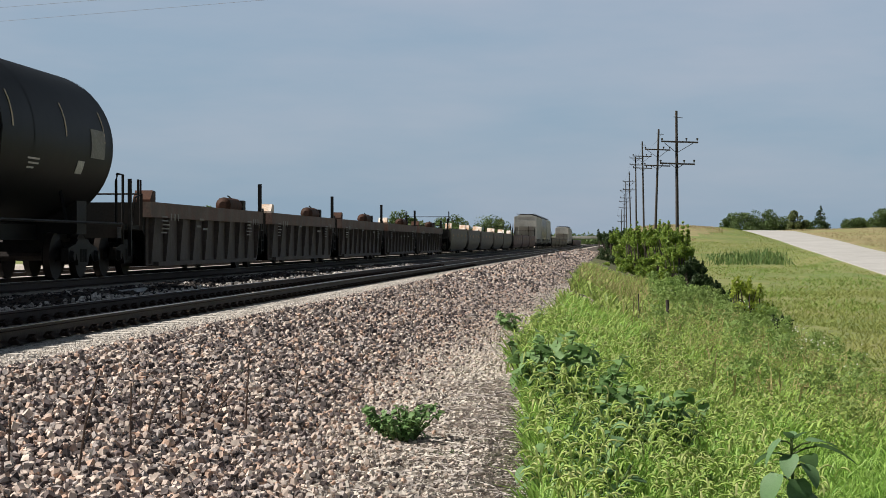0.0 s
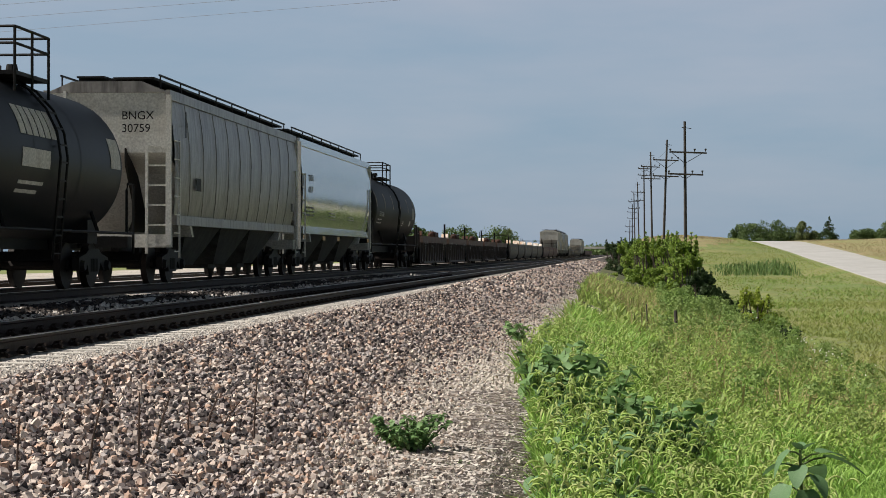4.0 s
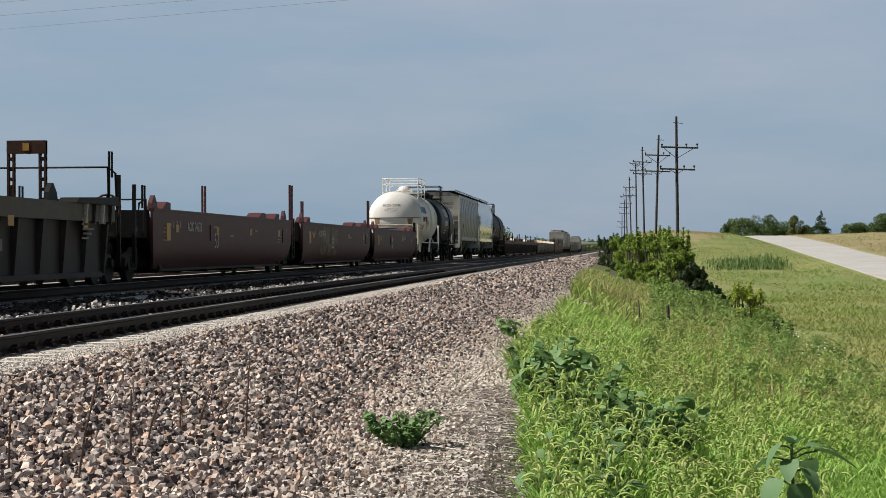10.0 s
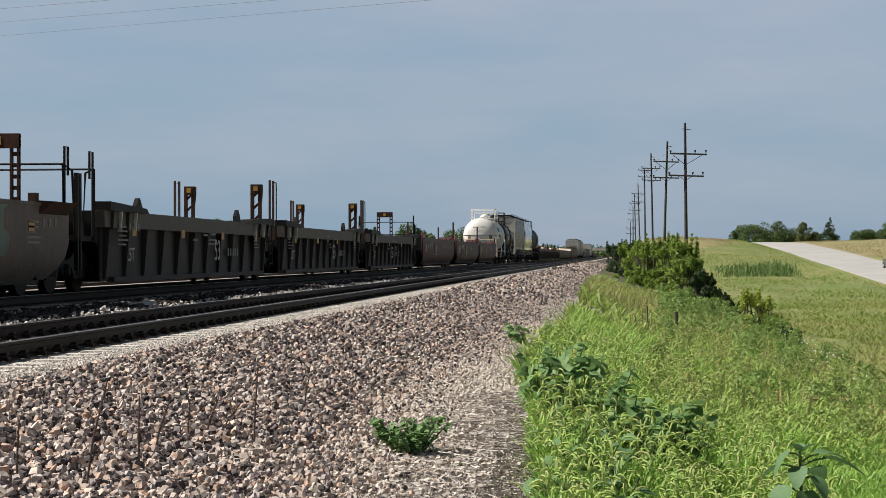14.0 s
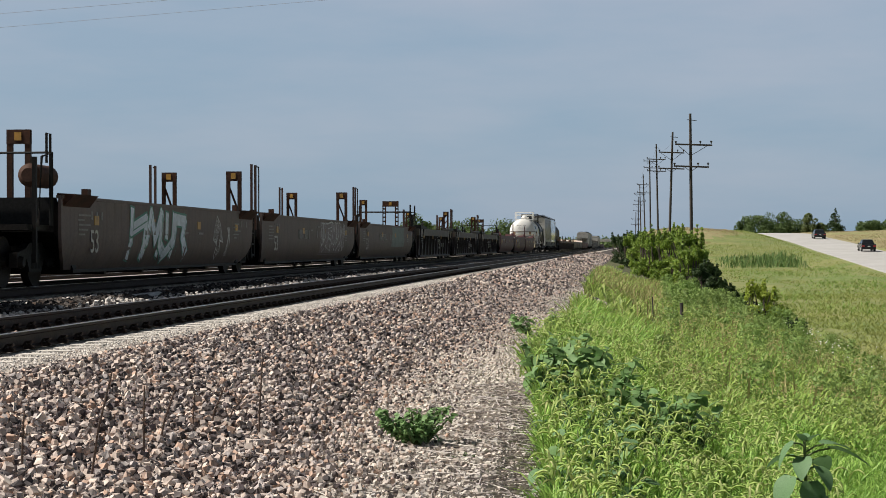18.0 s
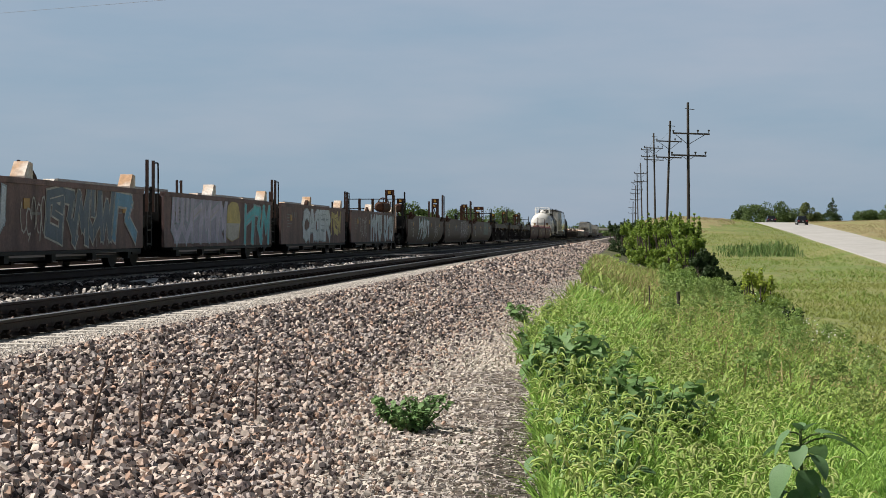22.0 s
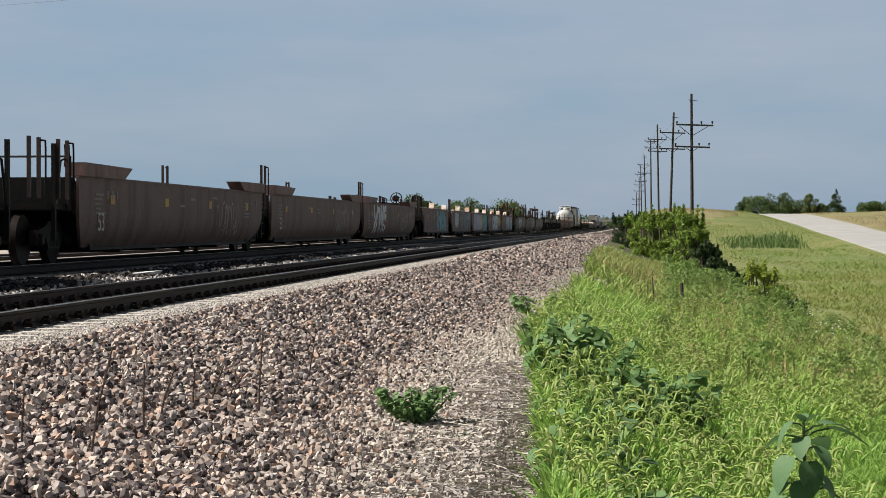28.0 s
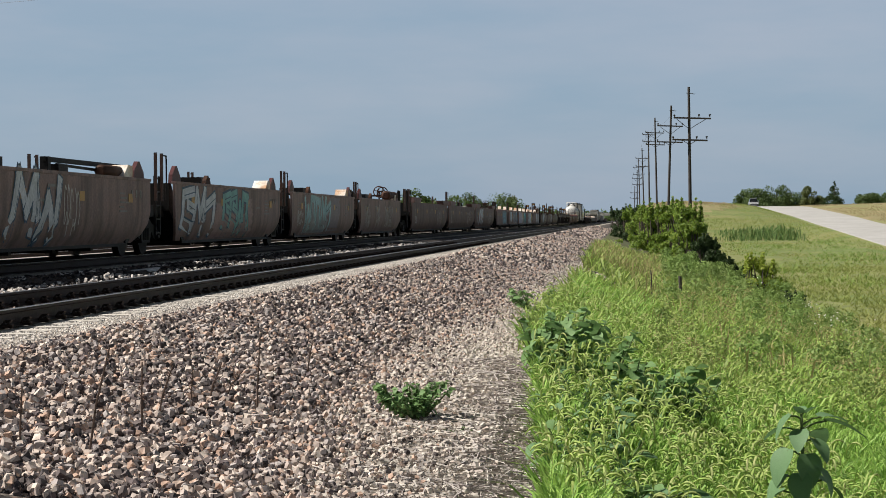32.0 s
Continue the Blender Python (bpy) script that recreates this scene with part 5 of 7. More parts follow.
for y in (a - 0.45, a + 0.05):
    part("grab_iron", Shape().tube([(1.46, y, 0.6), (1.46, y, 1.95), (1.46, y + 0.3, 1.95), (1.46, y + 0.36, 1.8), (1.46, y + 0.36, 0.9)], 0.034, 8), CREAM, car)
cap_lettering(car, a, 1.48, 2.43, -0.58, 3.06, "PROX 17475", 0.18, DARK_STEEL)
for i in range(5):
    row = Shape()
    for k in range(7):
        x = -0.48 + 0.13 * k
        y = a + cap_depth(x + 0.05, 2.96 - i * 0.06, 1.48, 2.43)
        if (i + k) % 4 and k < 6 - i % 2:
            row.box(x, x + 0.10, y - 0.003, y + 0.05, 2.95 - i * 0.06, 2.97 - i * 0.06)
    part("stencil_block", row, spray("stencil_grey", (0.30, 0.29, 0.28)), car)

# oxide-red wells
car, rel, mid = well_set("well_car_set", "oxide-red three-unit articulated well car with white stencils, empty", RED_SET, "smooth", RED, seed=1, post_top=2.8, rails=(2.15, 1.85))
for k, (a, b) in enumerate(rel):
    for y in (a + 0.25, b - 0.85):
        guide_horn(car, y, material=RED)
    cone_box(car, a + 1.2, material=RED, h=0.22, w=0.8)
    cone_box(car, b - 2.6, material=RED, h=0.22, w=0.9)
    cone_box(car, b - 5.2, material=RED, h=0.2, w=1.2)
    lettering(car, b - 6.8 if k == 0 else a + 3.4, 1.18, 1.535, "AOK 74678", 0.32)
    lettering(car, a + 6.5, 0.78, 1.535, "53", 0.55)
    for y in (a + 1.2, a + 6.0, b - 1.6):
        part("door_plate", Shape().box(1.525, 1.545, y, y + 0.4, 0.95, 1.35), YELLOW if y < a + 2 else RED, car)
a, b = rel[1]
graffiti(car, a + 3.9, a + 7.8, 0.45, 1.52, 6, spray("olive_yellow", (0.115, 0.085, 0.035)), RED, seed=70, rim=0.04)
end = rel[0][1]
brake_wheel(car, end + 0.5, 1.6, 0.28, 1.2)

# grey ribbed wells
car, rel, mid = well_set("well_car_set", "dark grey three-unit well car with ribbed sides and olive chord", RIB_SET, "ribbed", GREYRIB, CHORD, seed=2, post_top=2.95)
for k, (a, b) in enumerate(rel):
    for y, d in ((a, 1), (b, -1)):
        part("guide_flare", Shape().prism([(y + d * 0.1, 1.62), (y + d * 0.1, 1.80), (y + d * 3.0, 1.72), (y + d * 3.2, 1.62)], 1.30, 1.66), DARK_STEEL, car)
        for i in range(4):
            part("flare_rib", Shape().bar((1.60, y + d * (0.5 + 0.6 * i), 1.62), (1.57, y + d * (0.5 + 0.6 * i), 1.25), 0.07), PALE if i % 2 else GREYRIB, car)
        guide_horn(car, y + d * 3.3 - (0.3 if d > 0 else 0.9), h=0.34, material=DARK_STEEL)
    lettering(car, a + (10.5 if k else 8.2), 0.62, 1.50, "53", 0.72)
    lettering(car, a + 2.0, 0.62, 1.48, "25T", 0.40)
    marks(car, 1.48, [(a + (12.2 if k else 10.0) + 0.3 * i, 0.72, 0.16, 0.2) for i in range(5)] + [(a + 9.9, 1.1, 0.9, 0.05), (a + 9.9, 1.0, 1.1, 0.05)], STENCIL, "stencil_block")
for (a, b), (c, d) in zip(rel, rel[1:]):
    stand(car, (a + d) / 2 - 1.5, top=2.78, sides=(1,))
    stand(car, (a + d) / 2 + 0.9, top=2.82, sides=(-1,))
portal(car, rel[0][1] - 1.2, top=2.90, half=0.32, x=0.10, brace=False, leg=0.15, sides=(1,), base=1.1)
brake_wheel(car, rel[0][1] + 0.7, 1.6, 0.28, 1.2)

# grey-green smooth wells
car, rel, mid = well_set("well_car_set", "grey-green three-unit articulated well car with rounded sides and graffiti, empty", GREEN_SET, "smooth", GREYGREEN, seed=3, post_top=3.0)
for k, (a, b) in enumerate(rel):
    for y, d in ((a, 1), (b, -1)):
        flare(car, y, d)
        part("guide_stop", Shape().box(1.38, 1.50, *sorted((y + d * 1.75, y + d * 2.0)), 1.62, 1.82), RUST, car)
    lettering(car, a + 1.8, 0.62, 1.535, "53", 0.62)
    marks(car, 1.527, [(a + 6.0 + 0.24 * i, 0.98, 0.17, 0.28) for i in range(9) if i != 4] + [(a + 9.6, 1.0, 0.16, 0.26)], STENCIL, "stencil_block")
for (a, b), (c, d) in zip(rel, rel[1:]):
    portal(car, (a + d) / 2 - 1.1, top=2.77, sides=(1,))
    portal(car, (a + d) / 2 + 0.6, top=2.82, sides=(-1,))
portal(car, rel[0][1] - 1.2, top=2.90, half=0.30, x=0.6, brace=False, leg=0.17, sides=(1,), base=1.1)
portal(car, rel[0][1] - 2.0, top=2.95, half=0.13, x=-0.6, brace=False, sides=(1,), base=1.1)
portal(car, rel[-1][0] + 0.6, top=2.88, half=0.17, x=0.55, brace=False, leg=0.10, sides=(1,), base=1.1)
air_tank(car, rel[-1][0] - 0.6, 2.0, 1.2, 0.21, x=1.1)
a, b = rel[2]
graffiti(car, a + 4.6, a + 9.6, 0.42, 1.52, 4, spray("silver", (0.42, 0.46, 0.50)), spray("deep_green", (0.05, 0.16, 0.12)), seed=5)
CHALK = spray("chalk", (0.36, 0.36, 0.35))
drop = [(0.0, 0.45), (0.15, 0.75), (0.35, 1.0), (0.6, 0.85), (0.8, 0.5), (0.9, 0.4), (0.62, 0.42), (0.68, 0.2), (0.5, 0.0), (0.3, 0.08), (0.32, 0.42), (0.2, 0.38), (0.0, 0.45)]
for k, w in ((0, 0.03), (1, 0.02), (2, 0.02)):
    outline(car, drop, CHALK, y=b - 5.0 + 0.1 * k, z=0.42 + 0.10 * k, ky=1.3 - 0.25 * k, kz=1.06 - 0.2 * k, w=w, x=1.535 + 0.001 * k)
for k in range(5):
    outline(car, [(0, 0.1 * k), (0.5, 0.35 + 0.12 * k)], CHALK, y=b - 4.75, z=0.75, ky=0.7, kz=0.8, w=0.016, x=1.539)
for k in range(4):
    outline(car, [(0.1 * k, 0.0), (0.25, 0.5 + 0.1 * k), (0.45 - 0.1 * k, 0.9), (0.5, 0.3)], CHALK, y=b - 3.5, z=0.5, ky=0.9, kz=0.8, w=0.022, x=1.537 + 0.001 * k)
a, b = rel[1]
spray_field(car, b - 8.4, b - 2.8, 0.45, 1.56, spray("mauve", (0.115, 0.088, 0.088)), seed=3, rag=0.8, label="faded mauve sprayed ground")
graffiti(car, b - 8.0, b - 3.0, 0.62, 1.5, 5, spray("mauve", (0.115, 0.088, 0.088)), CHALK, seed=7, rim=0.05)
a, b = rel[0]
spray_field(car, b - 8.4, b - 3.4, 0.72, 1.58, spray("mint", (0.080, 0.100, 0.085)), seed=4, rag=0.4, label="faded mint green paint patch")

# brown five-unit set with boxy sides
car, rel, mid = well_set("well_car_set", "brown five-unit articulated well car with flat sides, covered in graffiti, empty", BOX_SET, "boxy", BROWN, seed=4, post_top=2.32, rails=(2.2, 1.9))
for k, (a, b) in enumerate(rel):
    for y in (0.9, 7.9):
        cone_box(car, b - y, h=0.34, w=0.46, x=1.32, d=0.13)
        cone_box(car, a + y - 0.6, h=0.34, w=0.46, x=-1.28, d=0.13)
    guide_horn(car, a + 5.2, h=0.22, material=RUST)
    part("far_guide_rail", Shape().box(-1.34, -1.28, a + 1.2, b - 1.2, 1.90, 1.99).bar((-1.31, a + 1.3, 1.6), (-1.31, a + 1.3, 1.95), 0.08).bar((-1.31, b - 1.3, 1.6), (-1.31, b - 1.3, 1.95), 0.08), PALE, car, "pale steel guide rail")
SIL, CYAN, OCH, LILAC, SLATE, NAVY = spray("silver", (0.42, 0.46, 0.50)), spray("cyan", (0.08, 0.36, 0.40)), spray("ochre", (0.38, 0.30, 0.10)), spray("lilac", (0.36, 0.33, 0.42)), spray("slate", (0.22, 0.27, 0.31)), spray("navy", (0.03, 0.06, 0.10))
a, b = rel[0]
graffiti(car, a + 5.6, a + 9.1, 0.42, 1.6, 4, SIL, SLATE, x=1.512, seed=21)
graffiti(car, a + 10.0, a + 13.2, 0.42, 1.6, 3, SIL, SLATE, x=1.512, seed=22)
scrawl(car, a + 2.4, a + 4.4, 0.6, 1.5, PALE, x=1.515, seed=23)
a, b = rel[1]
graffiti(car, b - 9.4, b - 3.7, 0.50, 1.60, "CAGER", SIL, SLATE, x=1.512, seed=24)
graffiti(car, b - 3.5, b - 1.4, 0.7, 1.5, 3, OCH, BROWN, x=1.512, seed=25)
a, b = rel[2]
spray_field(car, a + 0.7, a + 6.5, 0.5, 1.55, spray("lilac_ground", (0.27, 0.25, 0.33)), x=1.508, seed=9, rag=0.5, label="faded lilac sprayed ground")
graffiti(car, a + 0.6, a + 6.4, 0.44, 1.58, 6, LILAC, SLATE, x=1.512, seed=26, rim=0.04, line=PALE)
part("graffiti_fill", Shape().prism([(a + 6.7, 0.62), (a + 7.4, 0.52), (a + 8.3, 0.62), (a + 8.5, 1.1), (a + 8.2, 1.52), (a + 7.5, 1.6), (a + 6.9, 1.45), (a + 6.55, 1.0)], 1.503, 1.512), OCH, car, "yellow and white rounded sprayed shape")
part("graffiti_fill", Shape().prism([(a + 6.8, 0.62), (a + 7.4, 0.54), (a + 8.2, 0.62), (a + 8.4, 1.0), (a + 6.7, 1.0)], 1.503, 1.516), PALE, car)
graffiti(car, a + 8.9, a + 12.4, 0.42, 1.58, 3, CYAN, SLATE, x=1.512, seed=27)
a, b = rel[3]
graffiti(car, a + 1.6, a + 3.6, 0.6, 1.5, 3, SIL, SLATE, x=1.512, seed=28)
scrawl(car, a + 4.6, a + 6.0, 0.6, 1.4, PALE, x=1.515, seed=29)
graffiti(car, a + 5.9, a + 10.2, 0.50, 1.55, 5, spray("ink_blue", (0.075, 0.10, 0.13)), PALE, x=1.512, seed=30, rim=0.04)
graffiti(car, a + 10.3, a + 11.8, 0.50, 1.55, 1, spray("steel_blue", (0.10, 0.22, 0.33)), PALE, x=1.513, seed=31)
a, b = rel[4]
graffiti(car, b - 6.6, b - 1.8, 0.46, 1.55, 6, spray("sky", (0.13, 0.27, 0.34)), spray("sky_deep", (0.05, 0.09, 0.12)), x=1.512, seed=32, rim=0.03, line=spray("sky_pale", (0.24, 0.40, 0.47)))
end = rel[0][1]
brake_wheel(car, end - 1.6, 2.12, 0.23, 1.2)
air_tank(car, end - 3.5, 1.92, 2.6, 0.22, 1.25)
for k, (x, y, z) in enumerate(((1.42, 0.25, 2.15), (1.42, 0.6, 2.05), (1.2, 0.9, 2.2), (1.42, 1.3, 2.0), (0.9, 0.4, 1.95))):
    part("grab_post", Shape().tube([(x, end + y, 0.8), (x, end + y, z), (x, end + y + 0.12, z)], 0.035, 8), TANPIPE, car, "tan painted grab pipe")
for x in (-0.1, 0.5):
    part("grab_post", Shape().bar((x, end + 0.1, 1.1), (x, end + 0.1, 2.35), 0.11), RUST, car)

# taupe rounded wells
car, rel, mid = well_set("well_car_set", "grime-covered taupe three-unit articulated well car with rounded sides, empty", TAUPE_SET, "smooth", TAUPE, seed=5, post_top=2.44, rails=(2.2, 2.0))
for k, (a, b) in enumerate(rel):
    for y, d in ((a, 1), (b, -1)):
        part("guide_flare", Shape().prism([(y + d * 0.1, 1.64), (y + d * 0.1, 1.90), (y + d * 3.5, 1.88), (y + d * 2.9, 1.64)], 1.25, 1.62), BROWN, car)
    lettering(car, a + 1.2, 0.62, 1.535, "53", 0.5)
    scrawl(car, b - 6, b - 3.2, 0.5, 1.4, spray("chalk_dim", (0.24, 0.23, 0.21)), seed=40 + k, strokes=8)
a, b = rel[0]
spray_field(car, a + 2.2, a + 7.2, 0.85, 1.22, spray("tag_red", (0.17, 0.05, 0.04)), seed=43, rag=0.9, label="dull red sprayed burst")
graffiti(car, a + 2.8, a + 6.6, 0.36, 1.60, 4, SIL, spray("tag_red", (0.17, 0.05, 0.04)), seed=44)
brake_wheel(car, rel[0][1] - 5.4, 2.0, 0.26, 1.25)
part("brake_platform", Shape().box(0.9, 1.35, rel[0][1] - 10.3, rel[0][1] - 3.6, 1.70, 1.76), RUST, car)
part("brake_drum", Shape().tube([(1.2, rel[0][1] - 5.3, 2.0), (1.2, rel[0][1] - 5.0, 2.0)], 0.15, 14), RUST, car)
post_pair(car, rel[0][1] - 10.1, 2.04, 1.5, x=1.1, gap=0.4)
post_pair(car, rel[0][1] - 8.7, 2.0, 1.5, x=1.1, gap=0.4)
post_pair(car, rel[0][1] + 1.0, 2.28)
post_pair(car, rel[0][1] + 2.6, 2.26)
post_pair(car, rel[-1][0] - 0.7, 2.28)
post_pair(car, rel[-1][0] - 2.4, 2.26)

# last brown set
car, rel, mid = well_set("well_car_set", "brown articulated well car with rounded sides and large faded graffiti, empty", LAST_SET, "smooth", LAST_BROWN, seed=6, post_top=2.26, rear=False, rails=(2.15, 1.9))
for k, (a, b) in enumerate(rel):
    for y in (a + 0.1, b - 1.0):
        guide_horn(car, y, h=0.40, w=0.9, material=RED)
    cone_box(car, b - 1.9, h=0.30, w=0.7)
    guide_horn(car, a + 3.6, h=0.26)
    part("valve_gear", Shape().box(0.5, 1.1, a + 4.5, a + 5.6, 1.62, 1.86), DARK_STEEL, car)
a, b = rel[0]
brake_wheel(car, b - 2.9, 2.05, 0.24, 0.9)
brake_wheel(car, b - 0.9, 2.05, 0.24, 0.8)
air_tank(car, b - 3.4, 1.88, 3.1, 0.2, 1.25)
cone_box(car, b - 2.4, h=0.4, w=0.6, x=1.2)
for i, y in enumerate((a + 1.4, a + 4.6, a + 7.6, a + 9.0)):
    scrawl(car, y, y + 1.3, 0.5, 1.5, PALE, seed=50 + i, strokes=6)
a, b = rel[1]
spray_field(car, a + 2.3, a + 7.4, 0.36, 1.30, spray("faded_grey", (0.19, 0.19, 0.185)), seed=12, rag=0.7)
graffiti(car, a + 2.2, a + 7.5, 0.40, 1.62, 5, spray("teal", (0.20, 0.33, 0.345)), spray("faded_grey", (0.19, 0.19, 0.185)), seed=60, line=DARK_STEEL)
spray_field(car, a + 7.3, a + 10.2, 0.40, 1.56, spray("faded_lilac", (0.15, 0.125, 0.13)), seed=61, rag=0.6)
scrawl(car, a + 0.9, a + 2.0, 0.6, 1.1, PALE, seed=62)
a, b = rel[2]
graffiti(car, a + 0.4, a + 3.9, 0.34, 1.60, 3, spray("dull_silver", (0.36, 0.38, 0.40)), NAVY, seed=63)
spray_field(car, a + 3.9, a + 9.3, 0.34, 0.95, spray("salmon", (0.22, 0.145, 0.13)), seed=14, rag=0.5, label="pink sprayed ground")
spray_field(car, a + 4.2, a + 5.2, 0.9, 1.2, spray("salmon", (0.22, 0.145, 0.13)), x=1.5265, seed=15)
spray_field(car, a + 8.3, a + 9.1, 0.9, 1.35, spray("salmon", (0.22, 0.145, 0.13)), x=1.5265, seed=16)
graffiti(car, a + 5.0, a + 8.3, 0.36, 1.62, 4, spray("jade", (0.12, 0.27, 0.255)), NAVY, seed=65, rim=0.06)
a, b = rel[3]
graffiti(car, b - 9.6, b - 7.0, 0.36, 1.58, 2, spray("dull_silver", (0.50, 0.53, 0.56)), NAVY, seed=66)
scrawl(car, b - 13.0, b - 10.6, 0.5, 1.5, PALE, seed=67)
scrawl(car, b - 6.4, b - 5.4, 0.5, 1.5, PALE, seed=68)
part("machinery_rack", Shape().box(1.0, 1.08, b - 6.0, b + 0.3, 1.86, 1.95).bar((1.04, b - 5.9, 1.62), (1.04, b - 5.9, 1.95), 0.16).bar((1.04, b + 0.2, 1.3), (1.04, b + 0.2, 1.95), 0.16).bar((1.1, b - 5.4, 1.82), (1.1, b - 1.0, 1.76), 0.05).box(0.9, 1.2, b - 5.6, b - 5.0, 1.65, 1.82), DARK_STEEL, car, "dark steel rack of brake gear")
air_tank(car, b - 3.0, 1.76, 1.6, 0.13, 1.25)

# ---- stones, straw and plants ----
def leafy(name, tones, rough=0.55, glow=0.25, grain=30.0, steps=False, drift=None):
    """Leaf surface: tone varies from leaf to leaf, some light passes through. drift: (size, colour, amount) of patches of another growth."""
    m = bpy.data.materials.new(name)
    m.use_nodes = True
    nt = m.node_tree
    n, l = nt.nodes, nt.links
    b = n["Principled BSDF"]
    b.inputs["Roughness"].default_value = rough
    b.inputs["Specular IOR Level"].default_value = 0.3
    geo = n.new("ShaderNodeNewGeometry")
    ramp = n.new("ShaderNodeValToRGB")
    el = ramp.color_ramp.elements
    while len(el) < len(tones):
        el.new(0.5)
    for i, c in enumerate(tones):
        el[i].position, el[i].color = i / (len(tones) if steps else max(1, len(tones) - 1)), (*c, 1)
    ramp.color_ramp.interpolation = "CONSTANT" if steps else "LINEAR"
    l.new(geo.outputs["Random Per Island"], ramp.inputs["Fac"])
    tc = n.new("ShaderNodeTexCoord")
    nz = n.new("ShaderNodeTexNoise")
    nz.inputs["Scale"].default_value = grain
    l.new(tc.outputs["Object"], nz.inputs["Vector"])
    mr = n.new("ShaderNodeMapRange")
    for k, value in zip(("From Min", "From Max", "To Min", "To Max"), (0.3, 0.7, 0.8, 1.2)):
        mr.inputs[k].default_value = value
    l.new(nz.outputs["Fac"], mr.inputs["Value"])
    sc = n.new("ShaderNodeVectorMath")
    sc.operation = "SCALE"
    tone = ramp.outputs["Color"]
    if drift:
        size, other, amount = drift
        stretch = n.new("ShaderNodeMapping")
        stretch.inputs["Scale"].default_value = (1.0 / size, 0.35 / size, 0.0)
        wide = n.new("ShaderNodeTexNoise")
        wide.inputs["Scale"].default_value, wide.inputs["Detail"].default_value = 1.0, 4.0
        share = n.new("ShaderNodeMapRange")
        for k, value in zip(("From Min", "From Max", "To Min", "To Max"), (0.42, 0.62, 0.0, amount)):
            share.inputs[k].default_value = value
        blend = n.new("ShaderNodeMix")
        blend.data_type = "RGBA"
        blend.inputs["B"].default_value = (*other, 1)
        l.new(tc.outputs["Object"], stretch.inputs["Vector"])
        l.new(stretch.outputs["Vector"], wide.inputs["Vector"])
        l.new(wide.outputs["Fac"], share.inputs["Value"])
        l.new(share.outputs["Result"], blend.inputs["Factor"])
        l.new(tone, blend.inputs["A"])
        tone = blend.outputs["Result"]
    l.new(tone, sc.inputs[0])
    l.new(mr.outputs["Result"], sc.inputs["Scale"])
    l.new(sc.outputs["Vector"], b.inputs["Base Color"])
    if glow:
        tr = n.new("ShaderNodeBsdfTranslucent")
        mx = n.new("ShaderNodeMixShader")
        mx.inputs["Fac"].default_value = glow
        l.new(sc.outputs["Vector"], tr.inputs["Color"])
        l.new(b.outputs["BSDF"], mx.inputs[1])
        l.new(tr.outputs["BSDF"], mx.inputs[2])
        l.new(mx.outputs["Shader"], n["Material Output"].inputs["Surface"])
    return m


STONES = leafy("crushed_stone", STONE_TONES, 0.9, 0.0, 25.0, True)
DARK_STONES = leafy("dark_stone", [tuple(c * 0.16 for c in t) for t in STONE_TONES], 0.9, 0.0, 25.0, True)
PALE_STONES = leafy("pale_stone", [(0.66, 0.61, 0.56), (0.56, 0.51, 0.47), (0.72, 0.67, 0.62), (0.44, 0.40, 0.37)], 0.9, 0.0, 25.0, True)
PEBBLES = leafy("path_pebble", [(0.52, 0.465, 0.41), (0.60, 0.545, 0.48), (0.28, 0.25, 0.23), (0.66, 0.60, 0.53), (0.48, 0.40, 0.345), (0.38, 0.355, 0.34)], 0.9, 0.0, 25.0)
STRAW = leafy("dry_straw", [(0.48, 0.435, 0.40), (0.30, 0.265, 0.255), (0.64, 0.59, 0.53), (0.16, 0.135, 0.13), (0.40, 0.36, 0.335)], 0.8, 0.1)
FOXTAIL = leafy("foxtail_blade", [(0.27, 0.46, 0.085), (0.36, 0.55, 0.12), (0.18, 0.34, 0.065), (0.44, 0.60, 0.16)], 0.5, 0.3)
SEEDHEAD = leafy("foxtail_head", [(0.46, 0.56, 0.17), (0.38, 0.52, 0.14), (0.52, 0.55, 0.24)], 0.8, 0.35)
WEED = leafy("weed_blade", [(0.29, 0.42, 0.08), (0.38, 0.51, 0.12), (0.15, 0.25, 0.055), (0.44, 0.47, 0.16)], 0.6, 0.3, drift=(1.6, (0.40, 0.42, 0.16), 0.45))
TALLGRASS = leafy("meadow_blade", [(0.23, 0.30, 0.075), (0.27, 0.32, 0.09), (0.21, 0.29, 0.07)], 0.8, 0.3, drift=(7.0, (0.36, 0.33, 0.13), 0.45))
LUSH = leafy("lush_blade", [(0.20, 0.31, 0.07), (0.24, 0.36, 0.085), (0.16, 0.25, 0.06)], 0.7, 0.3)
CATTAIL = leafy("cattail_blade", [(0.11, 0.20, 0.06), (0.18, 0.27, 0.085), (0.07, 0.14, 0.045), (0.24, 0.28, 0.10)], 0.7, 0.25)
PINKGRASS = leafy("dry_hay", [(0.42, 0.35, 0.215), (0.37, 0.30, 0.175), (0.34, 0.315, 0.17)], 0.8, 0.3)
TANGRASS = leafy("ripe_grass", [(0.36, 0.33, 0.13), (0.42, 0.36, 0.17), (0.24, 0.28, 0.09)], 0.8, 0.25)
BROADLEAF = leafy("broad_leaf", [(0.15, 0.26, 0.09), (0.20, 0.33, 0.13), (0.09, 0.18, 0.065), (0.26, 0.38, 0.17)], 0.6, 0.3)
HERB = leafy("herb_leaf", [(0.20, 0.31, 0.08), (0.25, 0.36, 0.095), (0.15, 0.25, 0.065)], 0.6, 0.3, drift=(2.0, (0.24, 0.31, 0.10), 0.7))
